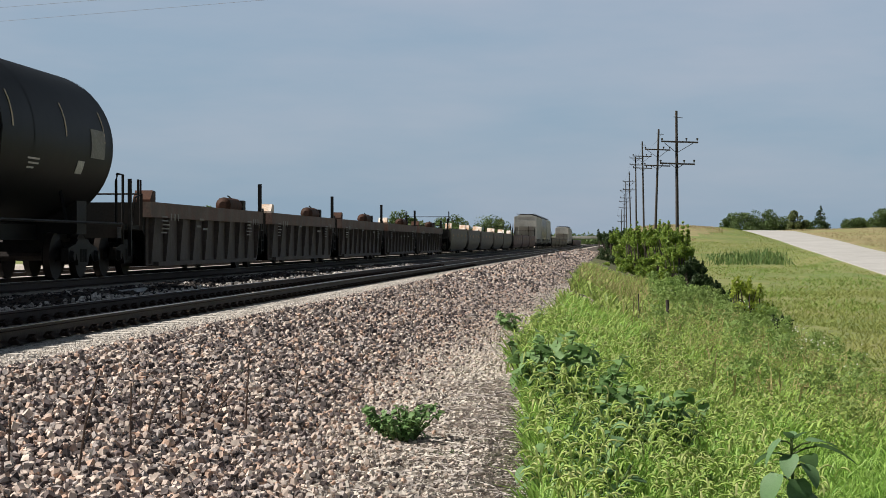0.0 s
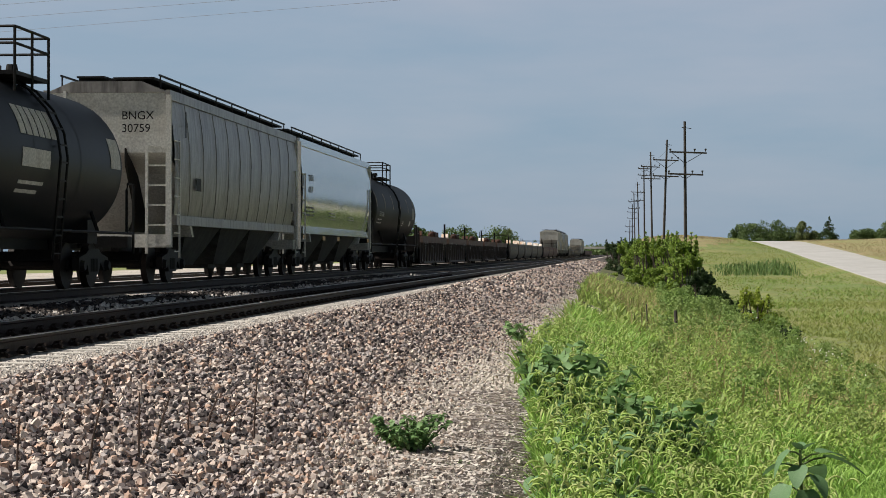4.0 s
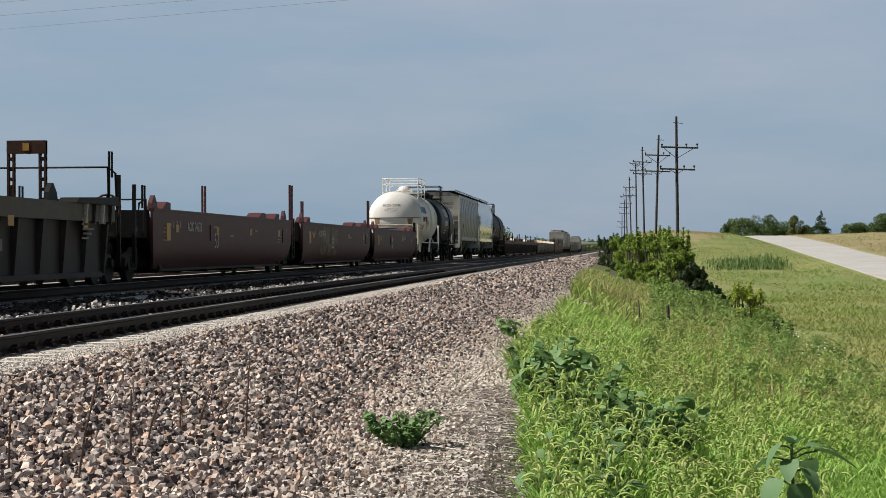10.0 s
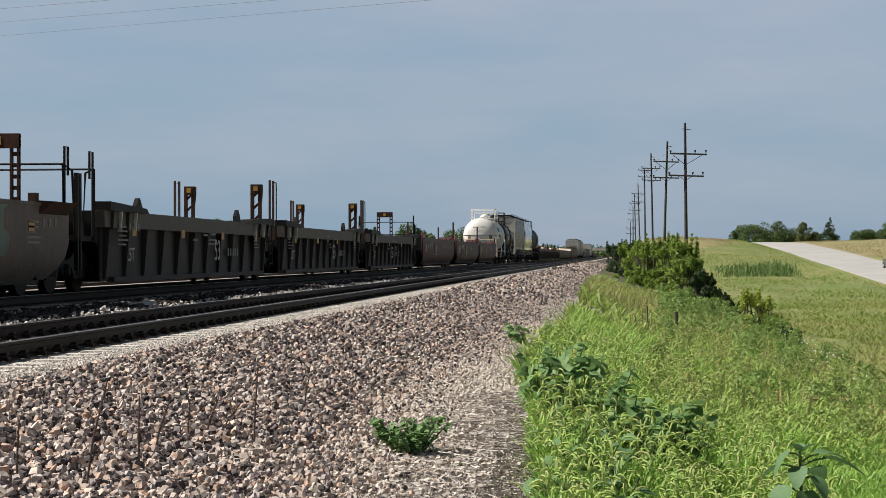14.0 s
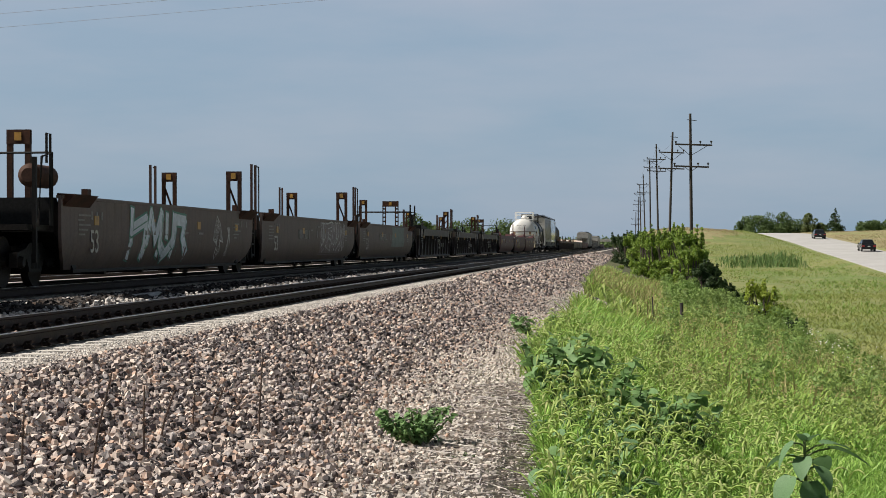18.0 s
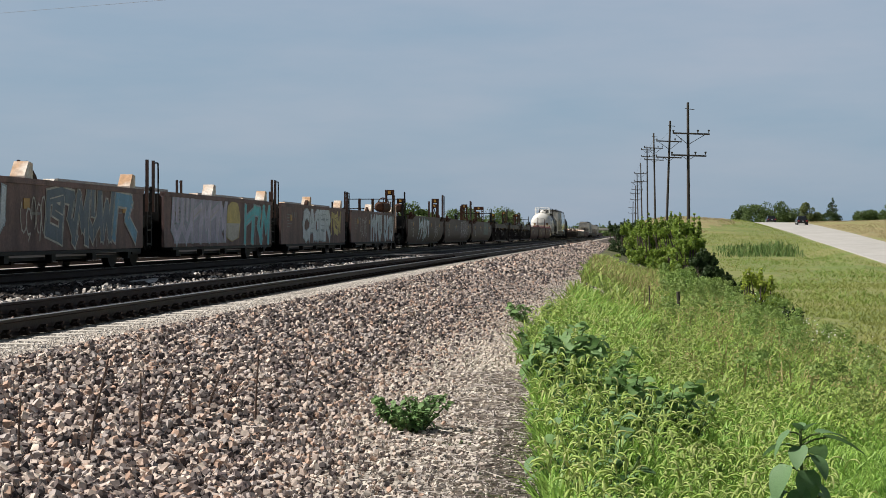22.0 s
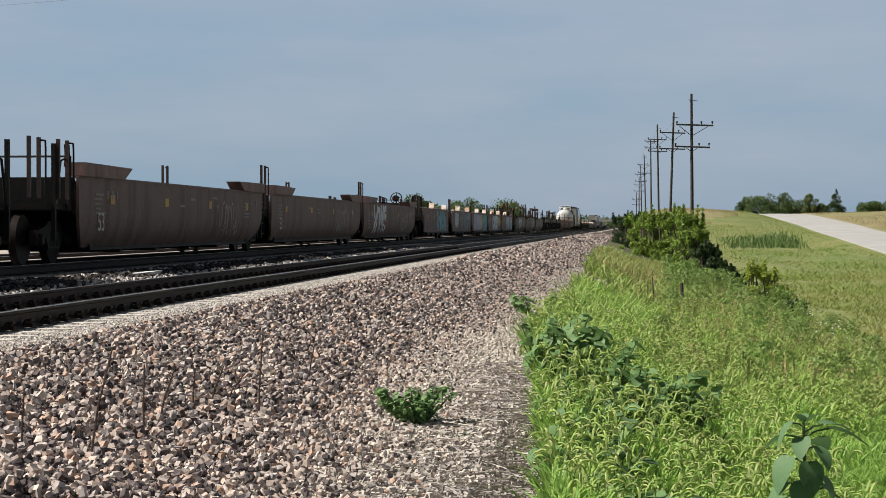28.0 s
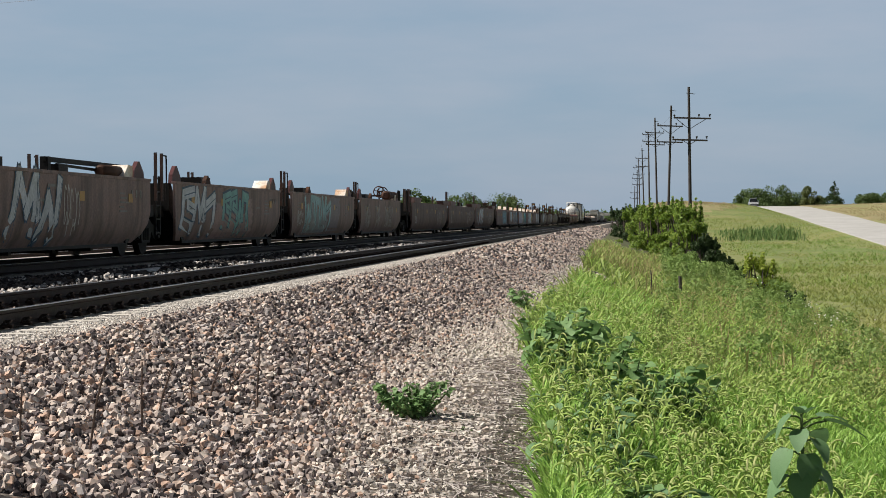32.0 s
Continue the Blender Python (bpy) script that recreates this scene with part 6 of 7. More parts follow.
BIGLEAF = leafy("sunflower_leaf", [(0.13, 0.235, 0.105), (0.17, 0.285, 0.135)], 0.6, 0.25)
BLOSSOM = mat("white_petals", (0.75, 0.74, 0.66), 0.8)
STEM = mat("plant_stem", (0.09, 0.13, 0.04), 0.7)
DRYSTEM = mat("dead_stem", (0.10, 0.065, 0.05), 0.9)
BUSHLEAF = leafy("bush_leaf", [(0.16, 0.26, 0.04), (0.27, 0.38, 0.06), (0.10, 0.17, 0.035), (0.38, 0.47, 0.09)], 0.5, 0.35)
DARKLEAF = leafy("dark_leaf", [(0.035, 0.065, 0.02), (0.055, 0.09, 0.03), (0.025, 0.05, 0.018)], 0.6, 0.2)
TREELEAF = leafy("tree_leaf", [(0.075, 0.12, 0.035), (0.11, 0.165, 0.05), (0.05, 0.085, 0.028)], 0.6, 0.2)
PALELEAF = leafy("pale_tree_leaf", [(0.11, 0.14, 0.05), (0.15, 0.18, 0.07), (0.07, 0.10, 0.035)], 0.6, 0.25)
SPRINGLEAF = leafy("yellow_leaf", [(0.36, 0.44, 0.06), (0.26, 0.35, 0.05), (0.44, 0.48, 0.09)], 0.5, 0.3)
BARK = mat("bark", (0.09, 0.07, 0.055), 0.95, second=(0.06, 0.05, 0.04))
RS = np.random.RandomState(7)


def heights(x, y):
    return np.array([ground_z(a, b) for a, b in zip(x, y)])


def stones(name, label, x, y, size, lift, material, fine=False):
    """Angular broken stones, each a skewed block."""
    n = len(x)
    z = heights(x, y)
    if fine:
        g = (1 + 5 ** 0.5) / 2
        solid = np.array([(-1, g, 0), (1, g, 0), (-1, -g, 0), (1, -g, 0), (0, -1, g), (0, 1, g), (0, -1, -g), (0, 1, -g), (g, 0, -1), (g, 0, 1), (-g, 0, -1), (-g, 0, 1)]) * 0.68
        q = np.array([(0, 11, 5), (0, 5, 1), (0, 1, 7), (0, 7, 10), (0, 10, 11), (1, 5, 9), (5, 11, 4), (11, 10, 2), (10, 7, 6), (7, 1, 8), (3, 9, 4), (3, 4, 2), (3, 2, 6), (3, 6, 8), (3, 8, 9), (4, 9, 5), (2, 4, 11), (6, 2, 10), (8, 6, 7), (9, 8, 1)])
        pts = solid[None] * (1.2 - 0.62 * RS.rand(n, 12, 1)) * (1.15 - 0.35 * RS.rand(n, 12, 3))
    else:
        solid = np.array([(i, j, k) for i in (-1, 1) for j in (-1, 1) for k in (-1, 1)], float)
        q = np.array([(0, 1, 3, 2), (4, 6, 7, 5), (0, 4, 5, 1), (2, 3, 7, 6), (0, 2, 6, 4), (1, 5, 7, 3)])
        pts = solid[None] * (1.03 - 0.53 * RS.rand(n, 8, 3))
    pts *= (size[:, None] * (0.6 + 0.5 * RS.rand(n, 3)))[:, None, :]
    a, b, c = RS.rand(3, n) * 6.28
    ca, sa, cb, sb = np.cos(a), np.sin(a), np.cos(b * 0.5), np.sin(b * 0.5)
    r = np.zeros((n, 3, 3))
    r[:, 0, 0], r[:, 0, 1], r[:, 0, 2] = ca * cb, -sa, ca * sb
    r[:, 1, 0], r[:, 1, 1], r[:, 1, 2] = sa * cb, ca, sa * sb
    r[:, 2, 0], r[:, 2, 2] = -sb, cb
    tip = np.zeros((n, 3, 3))
    tip[:, 0, 0] = 1
    tip[:, 1, 1], tip[:, 1, 2], tip[:, 2, 1], tip[:, 2, 2] = np.cos(c), -np.sin(c), np.sin(c), np.cos(c)
    pts = np.einsum("nij,nkj->nki", r @ tip, pts)
    pts += np.stack([x, y, z + lift * size], 1)[:, None, :]
    f = (q[None] + len(solid) * np.arange(n)[:, None, None]).reshape(-1, q.shape[1])
    return tagged(new(name, raw_mesh(name, pts.reshape(-1, 3), f, material)), label, "gravel" if "stone" in name or "pebble" in name else "flowers", kind="stuff")


def in_band(n, y0, y1, left, right, power=1.0):
    """Random places between two lines; more of them near the eye as power grows."""
    y = y0 + (y1 - y0) * RS.rand(n) ** power
    l, r = np.array([left(v) for v in y]), np.array([right(v) for v in y])
    return l + (r - l) * RS.rand(n), y


def view_left(y):
    return max(-5.28, -0.335 * y) + bend(y)


def heap(n, top):
    """How deep each stone lies in the bed, in its own sizes."""
    return np.where(RS.rand(n) < 0.42, -0.9 + 0.7 * RS.rand(n), 0.5 + top * RS.rand(n))


for count, y0, y1, left, right, power, small, more, top in (
        (42000, 10.0, 24, view_left, lambda v: edge_x(v) - 0.55 - 1.7 * RS.rand(), 1.15, 0.015, 0.017, 2.6),
        (30000, 24, 60, view_left, lambda v: edge_x(v) - 0.35 - 1.3 * RS.rand(), 1.3, 0.017, 0.017, 2.4),
        (15000, 60, 150, lambda v: -5.38 + bend(v), lambda v: edge_x(v) - 0.2 - 0.6 * RS.rand(), 1.2, 0.032, 0.03, 1.6),
        (5000, 150, 330, lambda v: -5.3 + bend(v), lambda v: edge_x(v) - 0.1, 1.2, 0.08, 0.06, 1.2)):
    for share, fine in ((0.6, False), (0.4, True)) if y0 < 20 else ((1.0, False),):
        n = round(count * share)
        x, y = in_band(n, y0, y1, left, right, power)
        lift = heap(n, top)
        by_ties = np.array([a - bend(b) for a, b in zip(x, y)]) < -5.05
        stones("ballast_stones", "loose angular pinkish-grey crushed stone ballast", x, y, (small + more * RS.rand(n)) * np.interp([edge_x(b) - a for a, b in zip(x, y)], (0.5, 1.2, 2.3), (0.5, 0.72, 1.0)), np.where(by_ties, np.minimum(lift, 0.5), lift), STONES, fine)
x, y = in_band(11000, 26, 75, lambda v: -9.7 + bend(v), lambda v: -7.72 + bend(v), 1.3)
stones("ballast_stones", "near-black crushed stone between the two tracks", x, y, 0.03 + 0.03 * RS.rand(len(x)), 0.4, DARK_STONES)
x, y = in_band(2600, 20, 80, lambda v: -8.34 + bend(v) + 0.12 * noise.noise((v * 0.5, 0, 3)), lambda v: -8.0 + bend(v), 1.3)
ridge = np.array([noise.noise((v * 0.35, 2, 6)) for v in y])
stones("ballast_stones", "pale crushed stone heaped beside the empty track", x, y, 0.018 + 0.018 * RS.rand(len(x)), (2.7 + 2.0 * ridge) * RS.rand(len(x)), PALE_STONES)
y = 26 + 50 * RS.rand(1500) ** 1.2
y = y[np.array([noise.noise((v * 0.55, 4, 1)) for v in y]) > 0.02]
x = np.array([-9.12 + bend(v) + 0.12 * noise.noise((v * 0.8, 7, 2)) for v in y]) + 0.12 * RS.randn(len(y)) * 0.6
stones("ballast_stones", "scattered pale crushed stone along the dark heap", x, y, 0.02 + 0.02 * RS.rand(len(x)), 1.2, PALE_STONES)
x, y = in_band(15000, 14, 60, lambda v: -5.96 + bend(v), lambda v: -5.30 + bend(v), 1.3)
stones("ballast_stones", "pale stone chips between the ends of the ties", x, y, 0.008 + 0.007 * RS.rand(len(x)), 0.3, PALE_STONES)
x, y = in_band(4000, 22, 90, lambda v: -7.5 + bend(v), lambda v: -6.1 + bend(v), 1.3)
stones("ballast_stones", "crushed stone between the rails of the empty track", x, y, 0.02 + 0.02 * RS.rand(len(x)), 0.2, STONES)
for count, y0, y1, small, more in ((17000, 10.0, 30, 0.011, 0.018), (5000, 30, 75, 0.014, 0.018)):
    x, y = in_band(count, y0, y1, lambda v: edge_x(v) - 2.0 + 0.6 * RS.rand(), lambda v: edge_x(v) + 0.15, 1.2)
    stones("path_pebbles", "small pale pebbles of the cinder path", x, y, small + more * RS.rand(len(x)), 0.2 + 0.9 * RS.rand(len(x)), PEBBLES)


x, y = in_band(900, 51.5, 62, lambda v: -1.3, lambda v: 0.35 - 0.10 * abs(v - 55))
stones("ballast_stones", "bare crushed stone between the weeds", x, y, 0.03 + 0.03 * RS.rand(len(x)), 0.4, STONES)


def blades(name, label, x, y, h, w, material, lean=0.35, category="grass", base=None, droop=0.5, head=None):
    """Curved grass blades, four joints each."""
    n = len(x)
    z = heights(x, y) if base is None else base
    a = RS.rand(n) * 6.28
    d = np.stack([np.cos(a), np.sin(a)], 1) * (lean * h * (0.4 + RS.rand(n)))[:, None]
    b = RS.rand(n) * 6.28
    s = np.stack([np.cos(b), np.sin(b)], 1) * (w / 2)[:, None]
    v = np.zeros((n, 7, 3))
    for k, (t, width) in enumerate(((0.0, 0.8), (0.45, 1.0), (0.8, 0.75))):
        cx = np.stack([x, y], 1) + d * (t ** 2)
        cz = z + h * (t - droop * 0.35 * t ** 3)
        v[:, 2 * k, :2], v[:, 2 * k, 2] = cx - s * width, cz
        v[:, 2 * k + 1, :2], v[:, 2 * k + 1, 2] = cx + s * width, cz
    v[:, 6, :2] = np.stack([x, y], 1) + d * 1.15
    v[:, 6, 2] = z + h * (1 - droop * 0.45)
    q = np.array([(0, 1, 3), (0, 3, 2), (2, 3, 5), (2, 5, 4), (4, 5, 6)])
    f = (q[None] + 7 * np.arange(n)[:, None, None]).reshape(-1, 3)
    return tagged(new(name, raw_mesh(name, v.reshape(-1, 3), f, material)), label, category, kind="stuff")


def foxtails(name, label, x, y, h):
    """Thin stalks whose bristly heads nod over."""
    n = len(x)
    z = heights(x, y)
    a = RS.rand(n) * 6.28
    d = np.stack([np.cos(a), np.sin(a)], 1)
    size = 0.045 + 0.055 * RS.rand(n)
    rings, sides = 7, 4
    v = np.zeros((n, rings, sides, 3))
    for k in range(rings):
        t = k / (rings - 1)
        ang = t * 2.5
        cx = np.stack([x, y], 1) + d * (size * (1 - np.cos(ang)) * 0.9)[:, None]
        cz = z + h + size * np.sin(ang) * 1.1
        rad = 0.0068 * (0.45, 1.0, 1.15, 1.1, 1.0, 0.75, 0.2)[k]
        for j in range(sides):
            q = 2 * math.pi * j / sides
            v[:, k, j, :2] = cx + np.stack([-d[:, 1], d[:, 0]], 1) * math.cos(q) * rad + d * math.sin(q) * rad * 0.6
            v[:, k, j, 2] = cz + math.sin(q) * rad
    f = []
    for k in range(rings - 1):
        for j in range(sides):
            p, q = k * sides + j, k * sides + (j + 1) % sides
            f.append((p, q, q + sides, p + sides))
    f = (np.array(f)[None] + rings * sides * np.arange(n)[:, None, None]).reshape(-1, 4)
    return tagged(new(name, raw_mesh(name, v.reshape(-1, 3), f, SEEDHEAD)), label, "grass", kind="stuff")


def view_right(y):
    return min(0.158 * y + 0.5, 6.5 + 0.5 * noise.noise((y * 0.3, 1, 4)))


def tufted(x, y, rarer):
    """Keeps more plants where the growth is thick, and leaves gaps."""
    d = np.array([noise.noise((a * 2.6, b * 2.0, 3.0)) + 0.6 * noise.noise((a * 7, b * 6, 9.0)) for a, b in zip(x, y)])
    k = RS.rand(len(x)) < np.clip(0.55 + 1.5 * d, rarer, 1)
    return x[k], y[k]


def sward(x, y):
    """How tall the grass stands from place to place."""
    return np.array([1.0 + 0.5 * noise.noise((a * 1.7, b * 1.2, 7.0)) for a, b in zip(x, y)])


x, y = tufted(*in_band(74000, 9.8, 24, lambda v: edge_x(v) + 0.02, view_right), 0.12)
blades("foxtail_grass", "bright green foxtail grass with arching blades", x, y, (0.20 + 0.34 * RS.rand(len(x))) * sward(x, y), 0.010 + 0.012 * RS.rand(len(x)), FOXTAIL, 0.5)
x, y = tufted(*in_band(4200, 9.8, 20, lambda v: edge_x(v) + 0.02, lambda v: min(view_right(v), edge_x(v) + 2.5)), 0.05)
foxtails("foxtail_heads", "nodding pale green foxtail seed heads", x, y, (0.40 + 0.22 * RS.rand(len(x))) * sward(x, y))
x, y = in_band(900, 20, 32, lambda v: edge_x(v) + 0.02, lambda v: edge_x(v) + 2.2)
foxtails("foxtail_heads", "nodding pale green foxtail seed heads", x, y, 0.45 + 0.22 * RS.rand(len(x)))
x, y = in_band(10000, 23, 48, lambda v: edge_x(v) - 0.15, view_right)
blades("weed_growth", "mixed green weeds on the bank", x, y, 0.25 + 0.45 * RS.rand(len(x)), 0.014 + 0.018 * RS.rand(len(x)), WEED, 0.6)
x, y = tufted(*in_band(34000, 22, 48, lambda v: edge_x(v) - 0.05, view_right), 0.15)
blades("weed_growth", "mixed green weeds and grass on the bank", x, y, 0.30 + 0.35 * RS.rand(len(x)), 0.018 + 0.018 * RS.rand(len(x)), FOXTAIL, 0.5)
x, y = tufted(*in_band(24000, 24, 70, lambda v: edge_x(v) + 1.0 + 0.02 * v, view_right), 0.08)
blades("weed_growth", "mixed olive weeds on the bank", x, y, 0.25 + 0.55 * RS.rand(len(x)) ** 2, 0.022 + 0.02 * RS.rand(len(x)), WEED, 0.45)
x, y = in_band(20000, 46, 120, lambda v: edge_x(v) - 0.1, view_right)
k = ~((y > 51.5) & (y < 62) & (x < 0.3 - 0.10 * np.abs(y - 55)))
x, y = x[k], y[k]
blades("weed_growth", "mixed green weeds and grass on the bank", x, y, 0.25 + 0.45 * RS.rand(len(x)) ** 2, 0.04 + 0.03 * RS.rand(len(x)), WEED, 0.6)
x, y = in_band(1700, 66, 112, lambda v: edge_x(v) + 0.1, lambda v: edge_x(v) + 0.5 + 0.035 * v)
blades("ripe_growth", "tan and reddish ripe grass before the shrubs", x, y, 0.4 + 0.5 * RS.rand(len(x)), 0.02 + 0.02 * RS.rand(len(x)), TANGRASS, 0.3)
x, y = tufted(*in_band(26000, 38, 130, lambda v: 5.2, lambda v: min(0.158 * v + 1.5, 25.3), 1.1), 0.3)
blades("meadow_growth", "short meadow grass, green with ripe patches", x, y, 0.10 + 0.22 * RS.rand(len(x)) ** 2, 0.03 + 0.03 * RS.rand(len(x)), TALLGRASS, 1.0)
x, y = in_band(13000, 120, 260, lambda v: 5.0, lambda v: min(0.158 * v + 1.5, 25.3), 1.1)
blades("meadow_growth", "meadow grass, green with ripe patches", x, y, 0.06 + 0.16 * RS.rand(len(x)) ** 2, 0.05 + 0.04 * RS.rand(len(x)), TALLGRASS, 1.3)
for px, py, sx, sy, count in ((21.5, 172, 1.6, 10, 1500), (18.5, 150, 2.2, 9, 900), (15.0, 180, 2.5, 10, 700), (21.8, 205, 1.0, 9, 500), (11.0, 120, 1.8, 9, 500), (14.0, 100, 1.5, 6, 400)):
    x, y = px + sx * RS.randn(count), py + sy * RS.randn(count)
    x, y = tufted(np.clip(x, 6, 25.2), y, 0.15)
    blades("meadow_growth", "lush green weeds in the meadow", x, y, 0.10 + 0.28 * RS.rand(len(x)) ** 2, 0.04 + 0.05 * RS.rand(len(x)), LUSH, 0.9)
x, y = in_band(4500, 230, 330, lambda v: 8.0 + 0.12 * (v - 230), lambda v: 25.0, 1.0)
blades("ripe_growth", "green and tan grass on the rise", x, y, 0.08 + 0.12 * RS.rand(len(x)), 0.04 + 0.04 * RS.rand(len(x)), TALLGRASS, 0.9)
x, y = in_band(8000, 244, 350, lambda v: 5.0, lambda v: min(19.0, 9 + (v - 244) / 5), 1.0)
blades("ripe_growth", "tan ripe grass on top of the rise", x, y, 0.1 + 0.2 * RS.rand(len(x)), 0.04 + 0.04 * RS.rand(len(x)), PINKGRASS, 0.8)
x, y = in_band(9000, 200, 420, lambda v: 35.2, lambda v: 0.16 * v + 4, 1.0)
blades("ripe_growth", "tan ripe grass beyond the road", x, y, 0.1 + 0.2 * RS.rand(len(x)), 0.05 + 0.05 * RS.rand(len(x)), PINKGRASS, 0.9)


def leaf_mounds(name, label, x, y, h, w, size, count, material):
    """Bushy low weeds: each a loose heap of small leaf blades round its stems."""
    n = len(x)
    z = heights(x, y)
    k = np.repeat(np.arange(n), count)
    m = len(k)
    up = RS.rand(m) ** 0.8
    a, rr = RS.rand(m) * 6.28, np.sqrt(RS.rand(m)) * (1.1 - 0.75 * up)
    pos = np.stack([x[k] + np.cos(a) * rr * w[k], y[k] + np.sin(a) * rr * w[k], z[k] + up * h[k]], 1)
    nrm = np.stack([np.cos(a), np.sin(a), 0.9 + 0 * a], 1) + 0.8 * RS.randn(m, 3)
    nrm /= np.linalg.norm(nrm, axis=1)[:, None]
    u = np.cross(nrm, RS.randn(m, 3))
    u /= np.linalg.norm(u, axis=1)[:, None]
    t = np.cross(nrm, u)
    s = (size * (0.5 + RS.rand(m)))[:, None]
    v = np.stack([pos - u * s, pos - t * s * 0.45, pos + u * s, pos + t * s * 0.45], 1)
    return tagged(new(name, raw_mesh(name, v.reshape(-1, 3), np.arange(4 * m).reshape(m, 4), material)), label, "weeds", kind="stuff")


for count, y0, y1, hi, size, leaves, m, label in (
        (420, 23, 45, 0.55, 0.03, 70, WEED, "bushy green weeds on the bank"), (230, 24, 50, 0.75, 0.026, 110, HERB, "bushy dark green weeds on the bank"),
        (480, 42, 110, 0.95, 0.045, 70, HERB, "bushy dark green weeds in the ditch"), (300, 30, 90, 0.9, 0.026, 60, WEED, "bushy yellow-green weeds on the bank"), (260, 26, 60, 0.8, 0.022, 60, TANGRASS, "seeding tan weeds on the bank")):
    x, y = in_band(count, y0, y1, lambda v: edge_x(v) + 0.9 + 0.025 * v, view_right)
    leaf_mounds("bank_weeds", label, x, y, hi * (0.35 + 0.65 * RS.rand(count)), 0.12 + 0.28 * RS.rand(count), size, leaves, m)
for count, y0, y1, hi, size, leaves, m, label in (
        (45, 25, 60, 1.0, 0.034, 420, HERB, "tall bushy dark green weed thickets"), (60, 22, 55, 0.8, 0.026, 380, WEED, "bushy yellow-green weed thickets"),
        (45, 25, 60, 0.9, 0.022, 260, TANGRASS, "seeding tan weed thickets"), (70, 55, 105, 1.2, 0.05, 300, HERB, "tall weed thickets in the ditch")):
    x, y = in_band(count, y0, y1, lambda v: edge_x(v) + 0.7 + 0.03 * v, view_right)
    leaf_mounds("weed_thickets", label, x, y, hi * (0.5 + 0.5 * RS.rand(count)), 0.30 + 0.35 * RS.rand(count), size, leaves, m)
x, y = in_band(1500, 23.5, 28.5, lambda v: edge_x(v) + 0.02, lambda v: edge_x(v) + 0.4)
blades("edge_grass", "dark green grass tuft at the edge of the path", x, y, 0.25 + 0.35 * RS.rand(len(x)), 0.010 + 0.008 * RS.rand(len(x)), HERB, 0.6)
x, y = in_band(900, 26, 75, lambda v: edge_x(v) + 1.5, view_right)
blades("dry_stalks", "straw-coloured seed stalks among the weeds", x, y, 0.5 + 0.5 * RS.rand(len(x)), 0.02 + 0.02 * RS.rand(len(x)), TANGRASS, 0.2)
x, y = in_band(420, 40, 95, lambda v: 3.5 + 0.03 * v, view_right)
stones("white_blossoms", "scattered small white wild flower heads", x, y, 0.012 + 0.012 * RS.rand(len(x)), 16 + 24 * RS.rand(len(x)), BLOSSOM)
x, y = tufted(*in_band(2600, 212, 230, lambda v: 11.5 + 3.5 * RS.rand(), lambda v: 21.8 - 2.5 * RS.rand()), 0.05)
blades("cattails", "stand of tall green cattails in the wet ditch", x, y, (0.35 + 1.15 * RS.rand(len(x)) ** 1.6) * np.interp(x, (12, 16, 20, 22), (0.5, 0.9, 1.1, 1.2)), 0.06 + 0.05 * RS.rand(len(x)), CATTAIL, 0.3, "cattails")
x, y = in_band(4800, 10.0, 22, lambda v: edge_x(v) - 0.15 - (1.5 - 0.05 * (v - 10)) * RS.rand() ** 1.5, lambda v: edge_x(v) + 0.15, 1.5)
n = len(x)
a = RS.rand(n) * 2.2 - 1.1 + np.where(RS.rand(n) < 0.75, 0.6, 2.0)
ln, wd = 0.06 + 0.22 * RS.rand(n) ** 2, 0.0022 + 0.003 * RS.rand(n)
dx, dy = np.cos(a) * ln, np.sin(a) * ln
z = heights(x, y) + 0.015 + 0.03 * RS.rand(n)
tilt = 0.03 * (RS.rand(n) - 0.4)
v = np.stack([np.stack([x - dx - dy * wd / ln, y - dy + dx * wd / ln, z], 1), np.stack([x - dx + dy * wd / ln, y - dy - dx * wd / ln, z + 0.004], 1), np.stack([x + dx + dy * wd / ln, y + dy - dx * wd / ln, z + tilt + 0.004], 1), np.stack([x + dx - dy * wd / ln, y + dy + dx * wd / ln, z + tilt], 1)], 1)
tagged(new("dry_straw", raw_mesh("dry_straw", v.reshape(-1, 3), np.arange(4 * n).reshape(n, 4), STRAW)), "flattened dry straw and stalks along the path", "straw", kind="stuff")


# ---- single plants ----
def leaf_mesh(name, length, width, material, heart=True, lobes=0, curl=0.25):
    """A pointed, slightly folded leaf, growing along +y from its stalk."""
    outline = [(0.0, 0.05), (0.30, -0.06), (0.48, 0.16), (0.50, 0.36), (0.40, 0.60), (0.22, 0.84), (0.0, 1.0)] if heart else [(0.0, 0.0), (0.22, 0.12), (0.36, 0.34), (0.34, 0.58), (0.18, 0.85), (0.0, 1.0)]
    s = Shape()
    n = len(outline)
    mid = [(0, t * length, -curl * length * t * t) for _, t in outline]
    v, f = list(mid), []
    for side in (1, -1):
        k = len(v)
        v += [(side * u * width, t * length, -curl * length * t * t + 0.18 * u * width) for u, t in outline]
        for i in range(n - 1):
            q = (i, i + 1, k + i + 1, k + i)
            f.append(q if side > 0 else q[::-1])
    s.add(v, f)
    me = s.mesh(name, True)
    me.materials.append(material)
    return me


